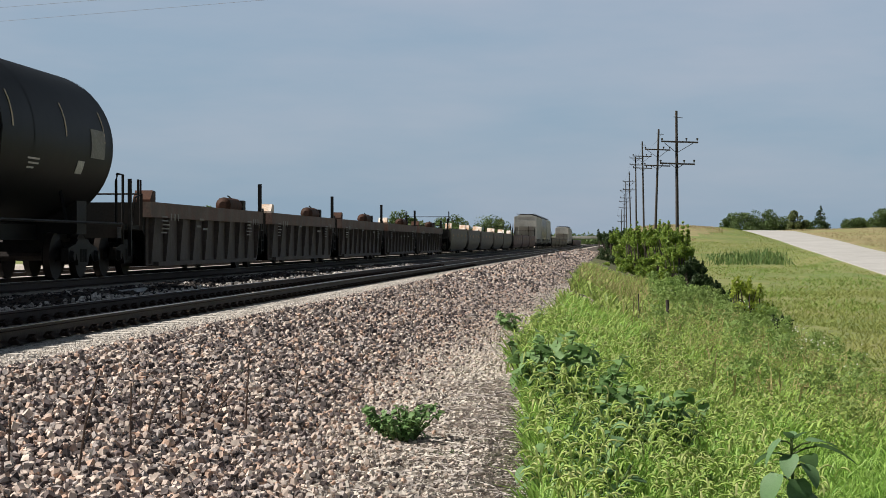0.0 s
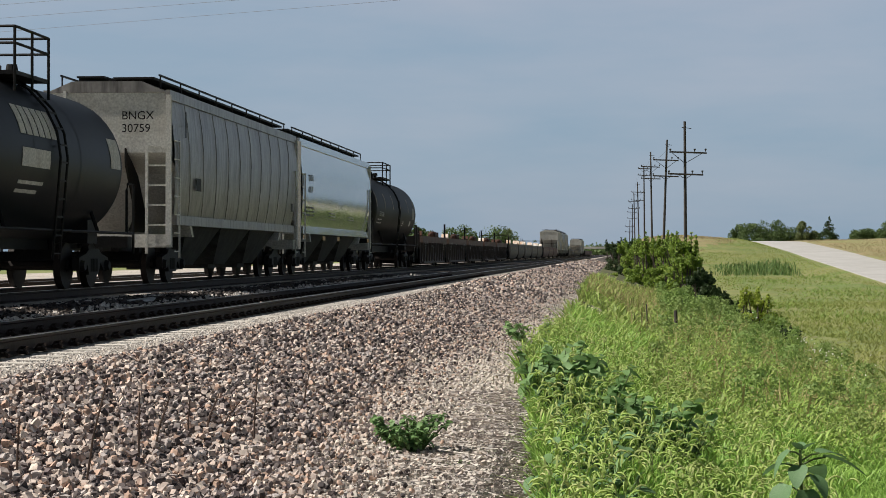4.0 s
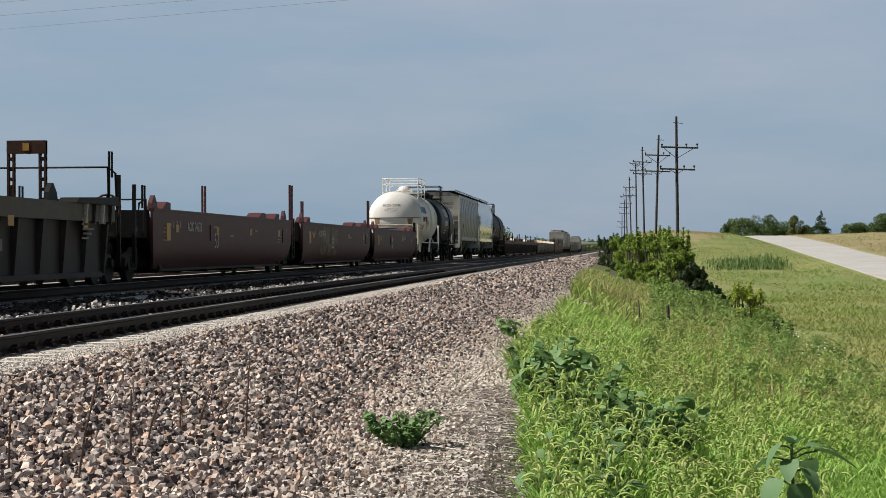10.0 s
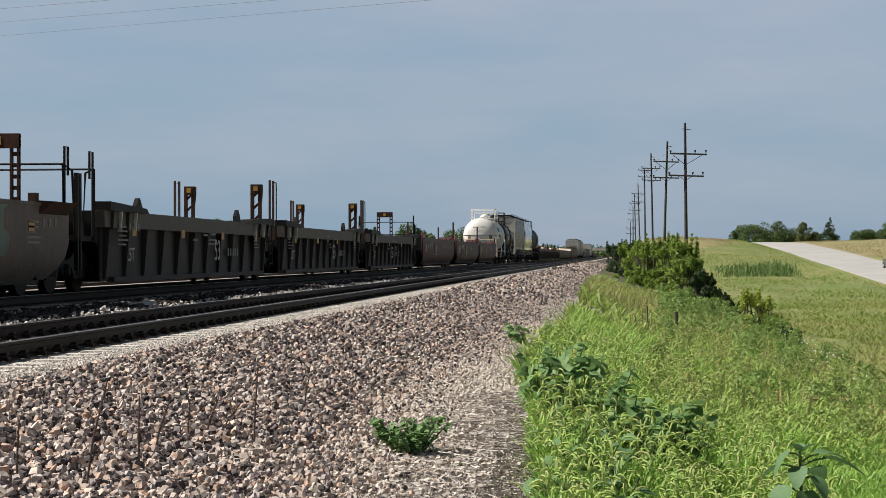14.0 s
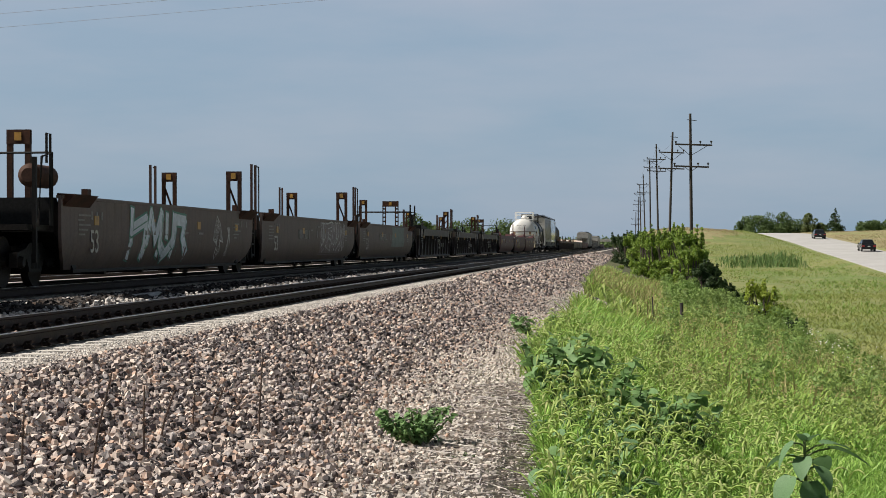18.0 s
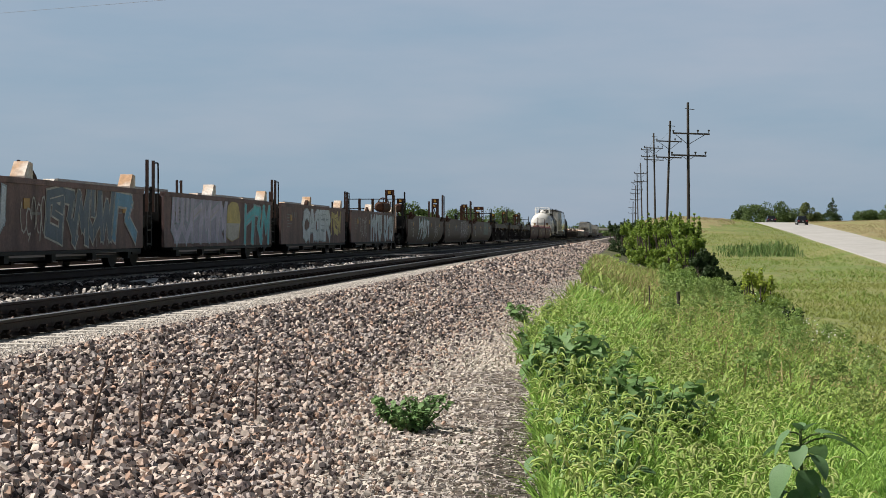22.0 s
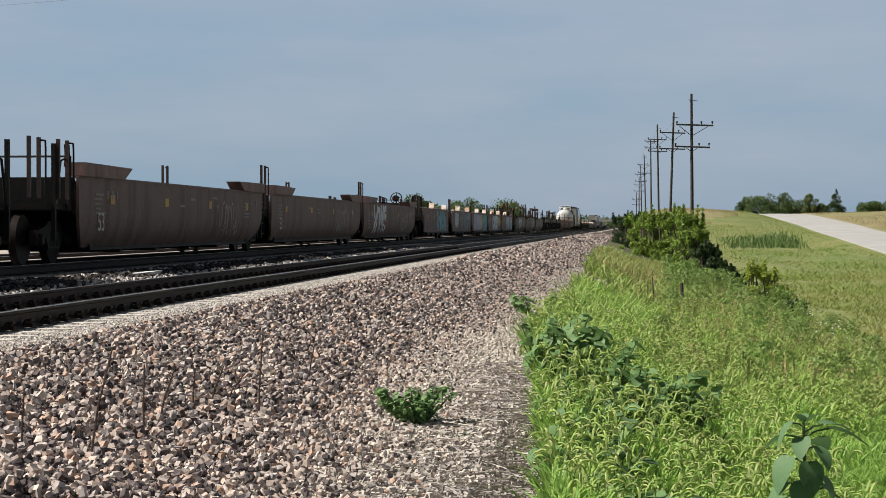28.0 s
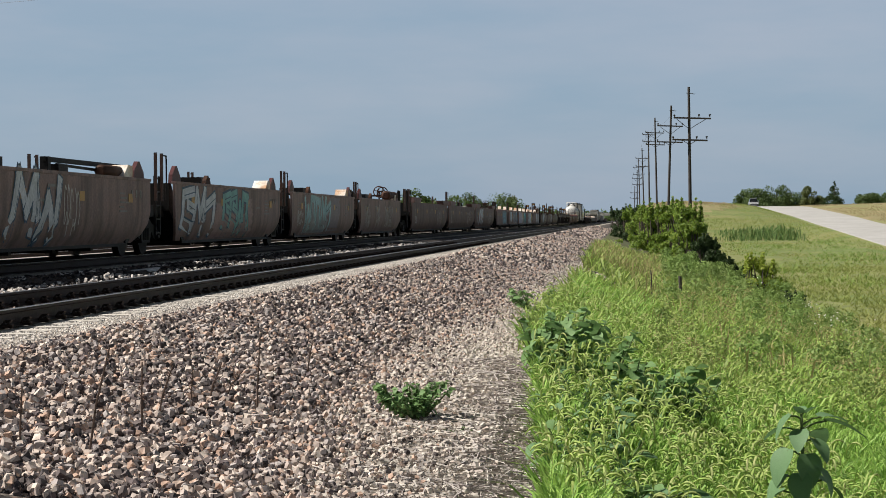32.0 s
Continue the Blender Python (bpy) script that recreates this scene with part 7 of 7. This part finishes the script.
def leafy_plant(name, label, at, stems, leaves, height, spread, leaf, size, seed, category="plant"):
    """Stems from one root, with single leaves along them."""
    rng = random.Random(seed)
    x, y = at
    p = thing(name, label, category, at=Matrix.Translation((x, y, ground_z(x, y) - 0.02)))
    tops = []
    for i in range(stems):
        a = rng.uniform(0, 6.28)
        r = spread * math.sqrt(rng.random())
        h = height * rng.uniform(0.55, 0.9)
        e = Vector((math.cos(a) * r, math.sin(a) * r, h))
        part("stem", Shape().tube([(e.x * 0.15, e.y * 0.15, 0), (e.x * 0.55, e.y * 0.55, h * 0.5), e], [0.012, 0.010, 0.005], 6), STEM, p)
        tops.append(e)
    for i in range(leaves):
        e = tops[i % stems]
        t = rng.uniform(0.35, 1.06)
        b = Vector((e.x * (0.15 + 0.85 * t), e.y * (0.15 + 0.85 * t), e.z * t))
        k = size * rng.uniform(0.6, 1.15)
        o = part("leaf", leaf, None, p)
        o.matrix_basis = Matrix.Translation(b) @ Euler((radians(rng.uniform(-42, 28)), radians(rng.uniform(-35, 35)), rng.uniform(0, 6.28))).to_matrix().to_4x4() @ Matrix.Diagonal((k, k, k, 1))
    return p


LEAF_BROAD = leaf_mesh("leaf", 1.0, 0.85, BROADLEAF)
LEAF_BIG = leaf_mesh("leaf", 1.0, 0.80, BIGLEAF, curl=0.35)
leafy_plant("weed_clump", "leafy dark green weed growing out of the stones", (-1.60, 15.2), 34, 640, 0.37, 0.30, LEAF_BROAD, 0.060, 1)
leafy_plant("weed_clump", "small dark green weed at the path edge", (-1.48, 34.0), 14, 150, 0.5, 0.6, LEAF_BROAD, 0.13, 2)
leafy_plant("weed_sprout", "tiny pale green sprout among the straw", (-1.16, 14.4), 4, 12, 0.08, 0.10, LEAF_BROAD, 0.05, 3)
for i, (x, y, k, h) in enumerate(((-0.52, 18.6, 110, 1.02), (-0.22, 18.0, 110, 0.98), (-0.62, 19.4, 70, 0.95), (0.08, 17.3, 90, 0.9), (-0.50, 16.2, 50, 0.68), (-0.42, 14.4, 44, 0.6), (0.38, 17.6, 90, 0.95), (-0.34, 12.8, 36, 0.55), (-0.3, 21.0, 60, 0.9), (-0.40, 13.5, 40, 0.55), (-0.30, 11.6, 36, 0.5), (0.62, 18.3, 60, 0.9), (0.9, 12.6, 30, 0.62), (0.45, 11.2, 24, 0.5))):
    x += 0.2 if y < 17 else 0.0
    leafy_plant("broadleaf_weed", "broad-leaved dark green weed among the foxtail grass", (x, y), 16, round(k * 2.3), h, 0.42, LEAF_BIG if i in (4, 5, 7, 12) else LEAF_BROAD, 0.13, 10 + i)


def sunflower(x, y, h, seed):
    rng = random.Random(seed)
    p = thing("sunflower_plant", "young sunflower with large drooping grey-green leaves", "plant", at=Matrix.Translation((x, y, ground_z(x, y))))
    part("stem", Shape().tube([(0, 0, 0), (0.01, 0, h * 0.5), (-0.01, 0, h)], [0.018, 0.014, 0.008], 8), STEM, p)
    for t, turn, lift, k, stalk in ((0.93, 352, -6, 0.26, 0.14), (0.97, 190, -42, 0.17, 0.08), (0.80, 215, -52, 0.22, 0.12), (0.79, 285, -68, 0.20, 0.07), (0.90, 150, -10, 0.17, 0.10), (0.88, 60, -5, 0.20, 0.10),
                                    (1.0, 90, 40, 0.08, 0.02), (1.0, 230, 50, 0.08, 0.02), (1.0, 330, 45, 0.09, 0.02), (0.72, 335, -45, 0.18, 0.10), (0.65, 20, -25, 0.22, 0.12), (0.60, 170, -30, 0.22, 0.12), (0.55, 300, -50, 0.22, 0.10), (0.45, 220, -45, 0.2, 0.1), (0.91, 250, -35, 0.15, 0.06), (0.86, 312, -30, 0.17, 0.09), (0.95, 25, 5, 0.19, 0.12), (0.70, 250, -60, 0.19, 0.08), (0.68, 200, -40, 0.2, 0.12)):
        a = radians(turn)
        b = Vector((0, 0, h * t))
        e = b + Vector((math.cos(a), math.sin(a), 0.35)) * stalk
        part("leaf", LEAF_BIG, None, p, at=Matrix.Translation(e) @ pose(0, 0, 0, 0, 0, turn - 90) @ pose(0, 0, 0, lift, rng.uniform(-15, 15), 0) @ Matrix.Diagonal((k, k, k, 1)))
        part("leaf_stalk", Shape().tube([b, (b + e) / 2 + Vector((0, 0, 0.01)), e], 0.006, 5), STEM, p)
    return p


sunflower(1.14, 11.4, 1.27, 3)
sunflower(0.30, 10.9, 0.55, 5)


# dead upright stalks on the stones, from where they stand to their tops
for i, (x, y, h, lx) in enumerate(((-3.59, 11.2, 0.42, 0.01), (-3.20, 11.3, 0.72, 0.14), (-3.24, 12.8, 0.51, 0.0), (-3.31, 13.5, 0.42, 0.12), (-3.28, 14.5, 0.34, 0.01), (-3.22, 14.8, 0.36, 0.12), (-2.80, 14.7, 0.65, 0.03), (-2.99, 18.3, 0.36, 0.06), (-3.23, 15.5, 0.24, 0.16))):
    z = ground_z(x, y)
    s = Shape().tube([(0, 0, -0.03), (lx * 0.4, 0, h * 0.5), (lx, 0.02, h)], [0.009, 0.007, 0.005], 6)
    rng = random.Random(i)
    for k in range(7):
        t = 0.35 + 0.09 * k
        s.bar((lx * t, 0, h * t), (lx * t + rng.uniform(-0.02, 0.02), 0, h * t + 0.02), 0.007)
    tagged(part("dead_stalk", s, DRYSTEM, at=Matrix.Translation((x, y, z))), "thin dry brown weed stalk standing in the ballast", "dead stalk", "dead stalks in the ballast")


# litter between the tracks
tagged(part("broken_board", Shape().prism([(-0.32, 0.0), (0.30, 0.0), (0.36, 0.05), (-0.28, 0.06)], -0.07, 0.07), mat("bleached_wood", (0.62, 0.62, 0.62), 0.8, dirt=(0.35, 0.33, 0.3)), at=Matrix.Translation((-8.62, 33.9, ground_z(-8.62, 33.9) + 0.03)) @ pose(0, 0, 0, 6, 4, -50)), "short bleached board lying between the tracks", "board")


# old posts in the weeds
for x, y, h in ((1.72, 50, 1.0), (1.0, 52, 1.0)):
    tagged(part("fence_post", Shape().tube([(0, 0, -0.2), (0.02, 0, h * 0.5), (0.0, 0, h)], [0.045 if x > 1.5 else 0.018] * 3, 8), WOODPOLE, at=Matrix.Translation((x, y, ground_z(x, y)))), "weathered old fence post among tall weeds", "fence post", "old fence posts")


def crown(name, centre_radii, count, size, material, seed, parent, squash=0.8):
    """Many small leaf blades gathered in uneven clumps."""
    r = np.random.RandomState(seed)
    cs = np.array([c[:3] for c in centre_radii])
    rad = np.array([c[3] for c in centre_radii])
    w = rad ** 2 / (rad ** 2).sum()
    k = r.choice(len(cs), count, p=w)
    d = r.randn(count, 3)
    d /= np.linalg.norm(d, axis=1)[:, None]
    pos = cs[k] + d * (rad[k] * (0.45 + 0.6 * r.rand(count) ** 0.6))[:, None] * np.array([1, 1, squash])
    nrm = d + 0.9 * r.randn(count, 3)
    nrm /= np.linalg.norm(nrm, axis=1)[:, None]
    u = np.cross(nrm, r.randn(count, 3))
    u /= np.linalg.norm(u, axis=1)[:, None]
    t = np.cross(nrm, u)
    sz = (size * (0.6 + 0.8 * r.rand(count)))[:, None]
    v = np.stack([pos - u * sz * 0.5, pos - t * sz * 0.3 + nrm * sz * 0.06, pos + u * sz * 0.6, pos + t * sz * 0.3 + nrm * sz * 0.06], 1)
    return part(name, raw_mesh(name, v.reshape(-1, 3), np.arange(4 * count).reshape(count, 4), material), None, parent)


def shrub(name, label, x, y, h, w, material, count, size, seed, z=None, category="bush", group=""):
    rng = random.Random(seed)
    p = thing(name, label, category, group, at=Matrix.Translation((x, y, ground_z(x, y) if z is None else z)))
    clumps = []
    for i in range(5):
        a = 2 * math.pi * i / 5 + rng.uniform(-0.4, 0.4)
        e = Vector((math.cos(a) * w * 0.32, math.sin(a) * w * 0.32, h * rng.uniform(0.6, 0.8)))
        part("branch", Shape().tube([(0, 0, -0.1), e * 0.5 + Vector((0, 0, h * 0.08)), e], [0.05 * h / 3, 0.035 * h / 3, 0.015 * h / 3], 6), BARK, p)
    for i in range(30):
        a, rr = rng.uniform(0, 6.28), w * 0.46 * math.sqrt(rng.random())
        zz = rng.uniform(0.03, 0.82)
        clumps.append((math.cos(a) * rr * (1.15 - 0.6 * zz), math.sin(a) * rr * (1.15 - 0.6 * zz), h * zz, rng.uniform(0.06, 0.15) * w))
    # young shoots that stand out of the crown
    for i in range(9):
        a, rr = rng.uniform(0, 6.28), w * 0.38 * math.sqrt(rng.random())
        x0, y0, z0, tall = math.cos(a) * rr, math.sin(a) * rr, h * (0.80 - 0.35 * rr / w), h * rng.uniform(0.12, 0.30)
        part("shoot", Shape().tube([(x0, y0, z0 - 0.3 * h), (x0 * 1.1, y0 * 1.1, z0 + tall)], [0.012 * h, 0.004 * h], 5), BARK, p)
        for k in range(5):
            clumps.append((x0 * (1 + 0.02 * k), y0 * (1 + 0.02 * k), z0 + tall * k / 4, w * (0.075 - 0.011 * k)))
    crown("crown", clumps, count, size, material, seed, p)
    return p


def tree(label, x, y, z, h, w, trunk_h, material, count, size, seed, shape="round", category="tree", group=""):
    rng = random.Random(seed)
    p = thing("tree", label, category, group, at=Matrix.Translation((x, y, z)))
    part("trunk", Shape().tube([(0, 0, -0.4), (0.05 * w, 0, h * 0.3), (0, 0.03 * w, h * 0.8)], [0.05 * h, 0.035 * h, 0.008 * h], 8), BARK, p)
    clumps = []
    if shape == "cone":
        for i in range(90):
            t = rng.random() ** 1.3
            a, rr = rng.uniform(0, 6.28), w * 0.5 * (1 - t) * rng.uniform(0.4, 1.0)
            clumps.append((math.cos(a) * rr, math.sin(a) * rr, trunk_h + (h - trunk_h) * t, w * 0.16 * (1.15 - t)))
    else:
        for i in range(34):
            a, rr = rng.uniform(0, 6.28), w * 0.40 * math.sqrt(rng.random())
            top = math.sqrt(max(0.05, 1 - (rr / (w * 0.5)) ** 2))
            zz = trunk_h + (h - trunk_h) * rng.uniform(0.1, 0.92) * top
            clumps.append((math.cos(a) * rr, math.sin(a) * rr, zz, w * rng.uniform(0.12, 0.22)))
        for i in range(5):
            e = Vector(clumps[i * 5][:3])
            part("limb", Shape().tube([(0, 0, h * 0.25), e * 0.6, e], [0.02 * h, 0.012 * h, 0.005 * h], 6), BARK, p)
    crown("crown", clumps, count, size, material, seed, p)
    return p


HEDGE = "shrubs below the pole line"
for i, (x, y, h, w, m) in enumerate(((5.2, 112, 2.3, 1.9, DARKLEAF), (4.6, 115, 3.4, 2.4, BUSHLEAF), (4.3, 119, 4.6, 2.8, BUSHLEAF), (3.9, 123, 4.1, 2.6, BUSHLEAF), (3.5, 128, 4.6, 2.8, BUSHLEAF), (3.1, 135, 3.8, 2.8, BUSHLEAF), (2.7, 143, 4.0, 2.8, BUSHLEAF), (2.2, 152, 3.9, 3.0, BUSHLEAF), (1.8, 164, 3.9, 3.0, BUSHLEAF), (1.3, 180, 3.9, 3.2, DARKLEAF), (0.8, 198, 3.7, 3.2, DARKLEAF), (5.5, 106, 1.7, 1.6, DARKLEAF), (5.1, 108, 2.4, 1.9, DARKLEAF), (5.75, 100, 1.5, 1.3, DARKLEAF), (5.9, 93, 1.2, 1.1, DARKLEAF), (6.0, 87, 0.9, 0.9, DARKLEAF))):
    shrub("bush", "dense bright green wild shrub" if m is BUSHLEAF else "dark green wild shrub", x, y, h * 0.92, w, m, 5200, 0.17, 30 + i, group=HEDGE)
shrub("bush", "small yellow-green shrub in the ditch", 5.6, 73.5, 2.1, 1.7, SPRINGLEAF, 3200, 0.11, 60)
shrub("bush", "low dark green shrub in the ditch", 6.05, 70, 1.3, 1.2, BUSHLEAF, 1500, 0.09, 61)
shrub("bush", "low dark green shrub in the ditch", 6.1, 65, 1.0, 0.9, DARKLEAF, 1200, 0.08, 62)


def at_sky(px, d):
    """Sideways place of a tree d metres off, px being its bearing from the rails' vanishing point, in thousandths."""
    return px * d / 1000


for i, (bx, d, z, h, w, shape, m, lab) in enumerate((
        (68, 520, 2.6, 6.6, 6, "round", TREELEAF, "dark round-crowned tree"), (76, 505, 2.6, 7.6, 8.5, "round", TREELEAF, "dark round-crowned tree"), (84, 510, 2.6, 7.8, 9, "round", TREELEAF, "dark round-crowned tree"), (92, 515, 2.6, 7.2, 8, "round", TREELEAF, "dark round-crowned tree"),
        (102, 480, 2.8, 7.2, 5.2, "round", PALELEAF, "pale feathery tree"), (107, 500, 2.8, 4.6, 4, "round", TREELEAF, "small dark tree"),
        (114, 470, 2.6, 8.0, 6.6, "cone", DARKLEAF, "dark conical cedar tree"),
        (129, 500, 2.8, 5.4, 6, "round", TREELEAF, "low spreading tree"), (135, 510, 2.8, 5.0, 6, "round", TREELEAF, "low spreading tree"), (145, 470, 2.8, 7.0, 7, "round", TREELEAF, "spreading tree"), (152, 470, 2.8, 7.4, 8, "round", TREELEAF, "spreading tree"), (158, 480, 2.8, 6.0, 8, "round", TREELEAF, "spreading tree"), (165, 480, 2.8, 6.0, 8, "round", TREELEAF, "spreading tree"))):
    tree(lab + " on the rise behind the road", at_sky(bx, d), d, z - 0.4, h, w, 0.3, m, 4200, 0.42, 80 + i, shape, group="trees on the rise")
for i, (bx, d, h, w, m) in enumerate(((-208, 420, 10.5, 9, TREELEAF), (-201, 430, 9, 7, TREELEAF), (-106, 520, 11, 9, TREELEAF), (-100, 540, 9, 8, PALELEAF), (-79, 700, 13.5, 15, TREELEAF), (-74, 720, 12, 10, TREELEAF), (-59, 700, 13, 16, TREELEAF), (-55, 710, 11, 10, PALELEAF))):
    tree("green field tree far behind the railway", at_sky(bx, d), d, -0.9, h, w, 2.0, m, 2600, 0.7, 120 + i, group="trees beyond the train")
for i in range(34):
    rng = random.Random(200 + i)
    d = rng.uniform(1500, 2100)
    tree("hazy tree on the horizon", (-0.045 + 0.055 * i / 34 + rng.uniform(-0.002, 0.002)) * d, d, -0.5, rng.uniform(7, 12), rng.uniform(14, 26), 1.0, TREELEAF, 260, 2.2, 200 + i, group="trees on the horizon")


# ---- cars on the road ----
CARGLASS = mat("tinted_glass", (0.01, 0.012, 0.014), 0.08, var=0.0, bump=0, spec=0.6)
TYRE = mat("tyre", (0.012, 0.012, 0.012), 0.85)
TAIL = mat("tail_lamp", (0.30, 0.01, 0.01), 0.3, var=0.0, bump=0)
HEADLAMP = mat("head_lamp", (0.75, 0.75, 0.72), 0.15, var=0.0, bump=0)
PLATE = mat("plate", (0.5, 0.5, 0.48), 0.5)


def motor_car(label, paint, tall, seed):
    """Front to +y; wheels on z = 0."""
    c = thing("car", label, "car")
    h = 1.72 if tall else 1.46
    belt = 1.02 if tall else 0.92
    body = Shape().prism([(-2.3, 0.38), (-2.34, 0.62), (-2.28, belt), (-1.6, belt + 0.02), (1.0, belt), (1.9, belt - 0.14), (2.25, belt - 0.3), (2.3, 0.55), (2.2, 0.30), (-2.1, 0.28)], -0.9, 0.9)
    part("body", body, paint, c)
    r0, r1 = (-2.15, 1.0) if tall else (-1.75, 0.95)
    cab = Shape().add([(-0.82, r0, belt), (0.82, r0, belt), (0.82, r1, belt), (-0.82, r1, belt), (-0.62, r0 + (0.35 if tall else 0.75), h), (0.62, r0 + (0.35 if tall else 0.75), h), (0.62, r1 - 0.85, h), (-0.62, r1 - 0.85, h)],
                      [(0, 1, 5, 4), (1, 2, 6, 5), (2, 3, 7, 6), (3, 0, 4, 7)])
    part("window_band", cab, CARGLASS, c, "dark tinted windows")
    part("roof", Shape().box(-0.63, 0.63, r0 + (0.32 if tall else 0.72), r1 - 0.82, h - 0.02, h + 0.03), paint, c)
    for s in (1, -1):
        for y in (-1.38, 1.4):
            w = part("wheel", Shape().tube([(s * 0.70, y, 0.33), (s * 0.93, y, 0.33)], 0.33, 18), TYRE, c)
            part("rim", Shape().tube([(s * 0.932, y, 0.33), (s * 0.94, y, 0.33)], 0.20, 12), HEADLAMP, w)
        part("tail_light", Shape().box(*sorted((s * 0.55, s * 0.86)), -2.36, -2.31, belt - 0.30, belt - 0.12), TAIL, c, "red tail light")
        part("headlight", Shape().box(*sorted((s * 0.52, s * 0.84)), 2.24, 2.31, 0.60, 0.74), HEADLAMP, c, "clear headlight")
        part("wing_mirror", Shape().box(*sorted((s * 0.88, s * 1.03)), 0.62, 0.74, belt, belt + 0.13), paint, c)
    part("bumper", Shape().box(-0.88, 0.88, -2.40, -2.28, 0.36, 0.56), TYRE, c)
    part("bumper", Shape().box(-0.86, 0.86, 2.24, 2.36, 0.32, 0.50), TYRE, c)
    part("number_plate", Shape().box(-0.16, 0.16, -2.415, -2.402, 0.62, 0.72), PLATE, c)
    return c


def car_paint(name, col):
    return mat(name, col, 0.25, 0.3, var=0.03, bump=0, spec=0.6)


lead_car = motor_car("dark grey sedan driving away up the road", car_paint("dark_grey_paint", (0.035, 0.037, 0.04)), False, 1)
sedan = motor_car("dark sedan driving away up the road", car_paint("charcoal_paint", (0.022, 0.022, 0.024)), False, 2)
oncoming = motor_car("pale silver car coming over the rise", car_paint("silver_paint", (0.45, 0.45, 0.46)), True, 3)


# ---- what moves ----
def on_track(u, t):
    y = u + SPEED * t
    return pose(FAR_T + bend(y), y, RAIL_Z, 0, 0, -math.degrees(bend_angle(y)))


def on_road(x, y, back=False):
    slope = math.degrees(math.atan((road_z(y + 4) - road_z(y - 4)) / 8))
    return pose(x, y, road_z(y) + 0.09, -slope if back else slope, 0, 180 if back else 0)


def motions():
    for ob, u in CARS:
        walk(ob, [(t, on_track(u, t)) for t in range(0, 33, 2)])
    walk(lead_car, [(t, on_road(32.0, -80 + 21.3 * t)) for t in range(0, 33)])
    walk(sedan, [(t, on_road(32.0, -114 + 20.0 * t)) for t in range(0, 33)])
    walk(oncoming, [(t, on_road(28.2, 407 + 17.0 * (31 - t), True)) for t in range(0, 33)])


motions()
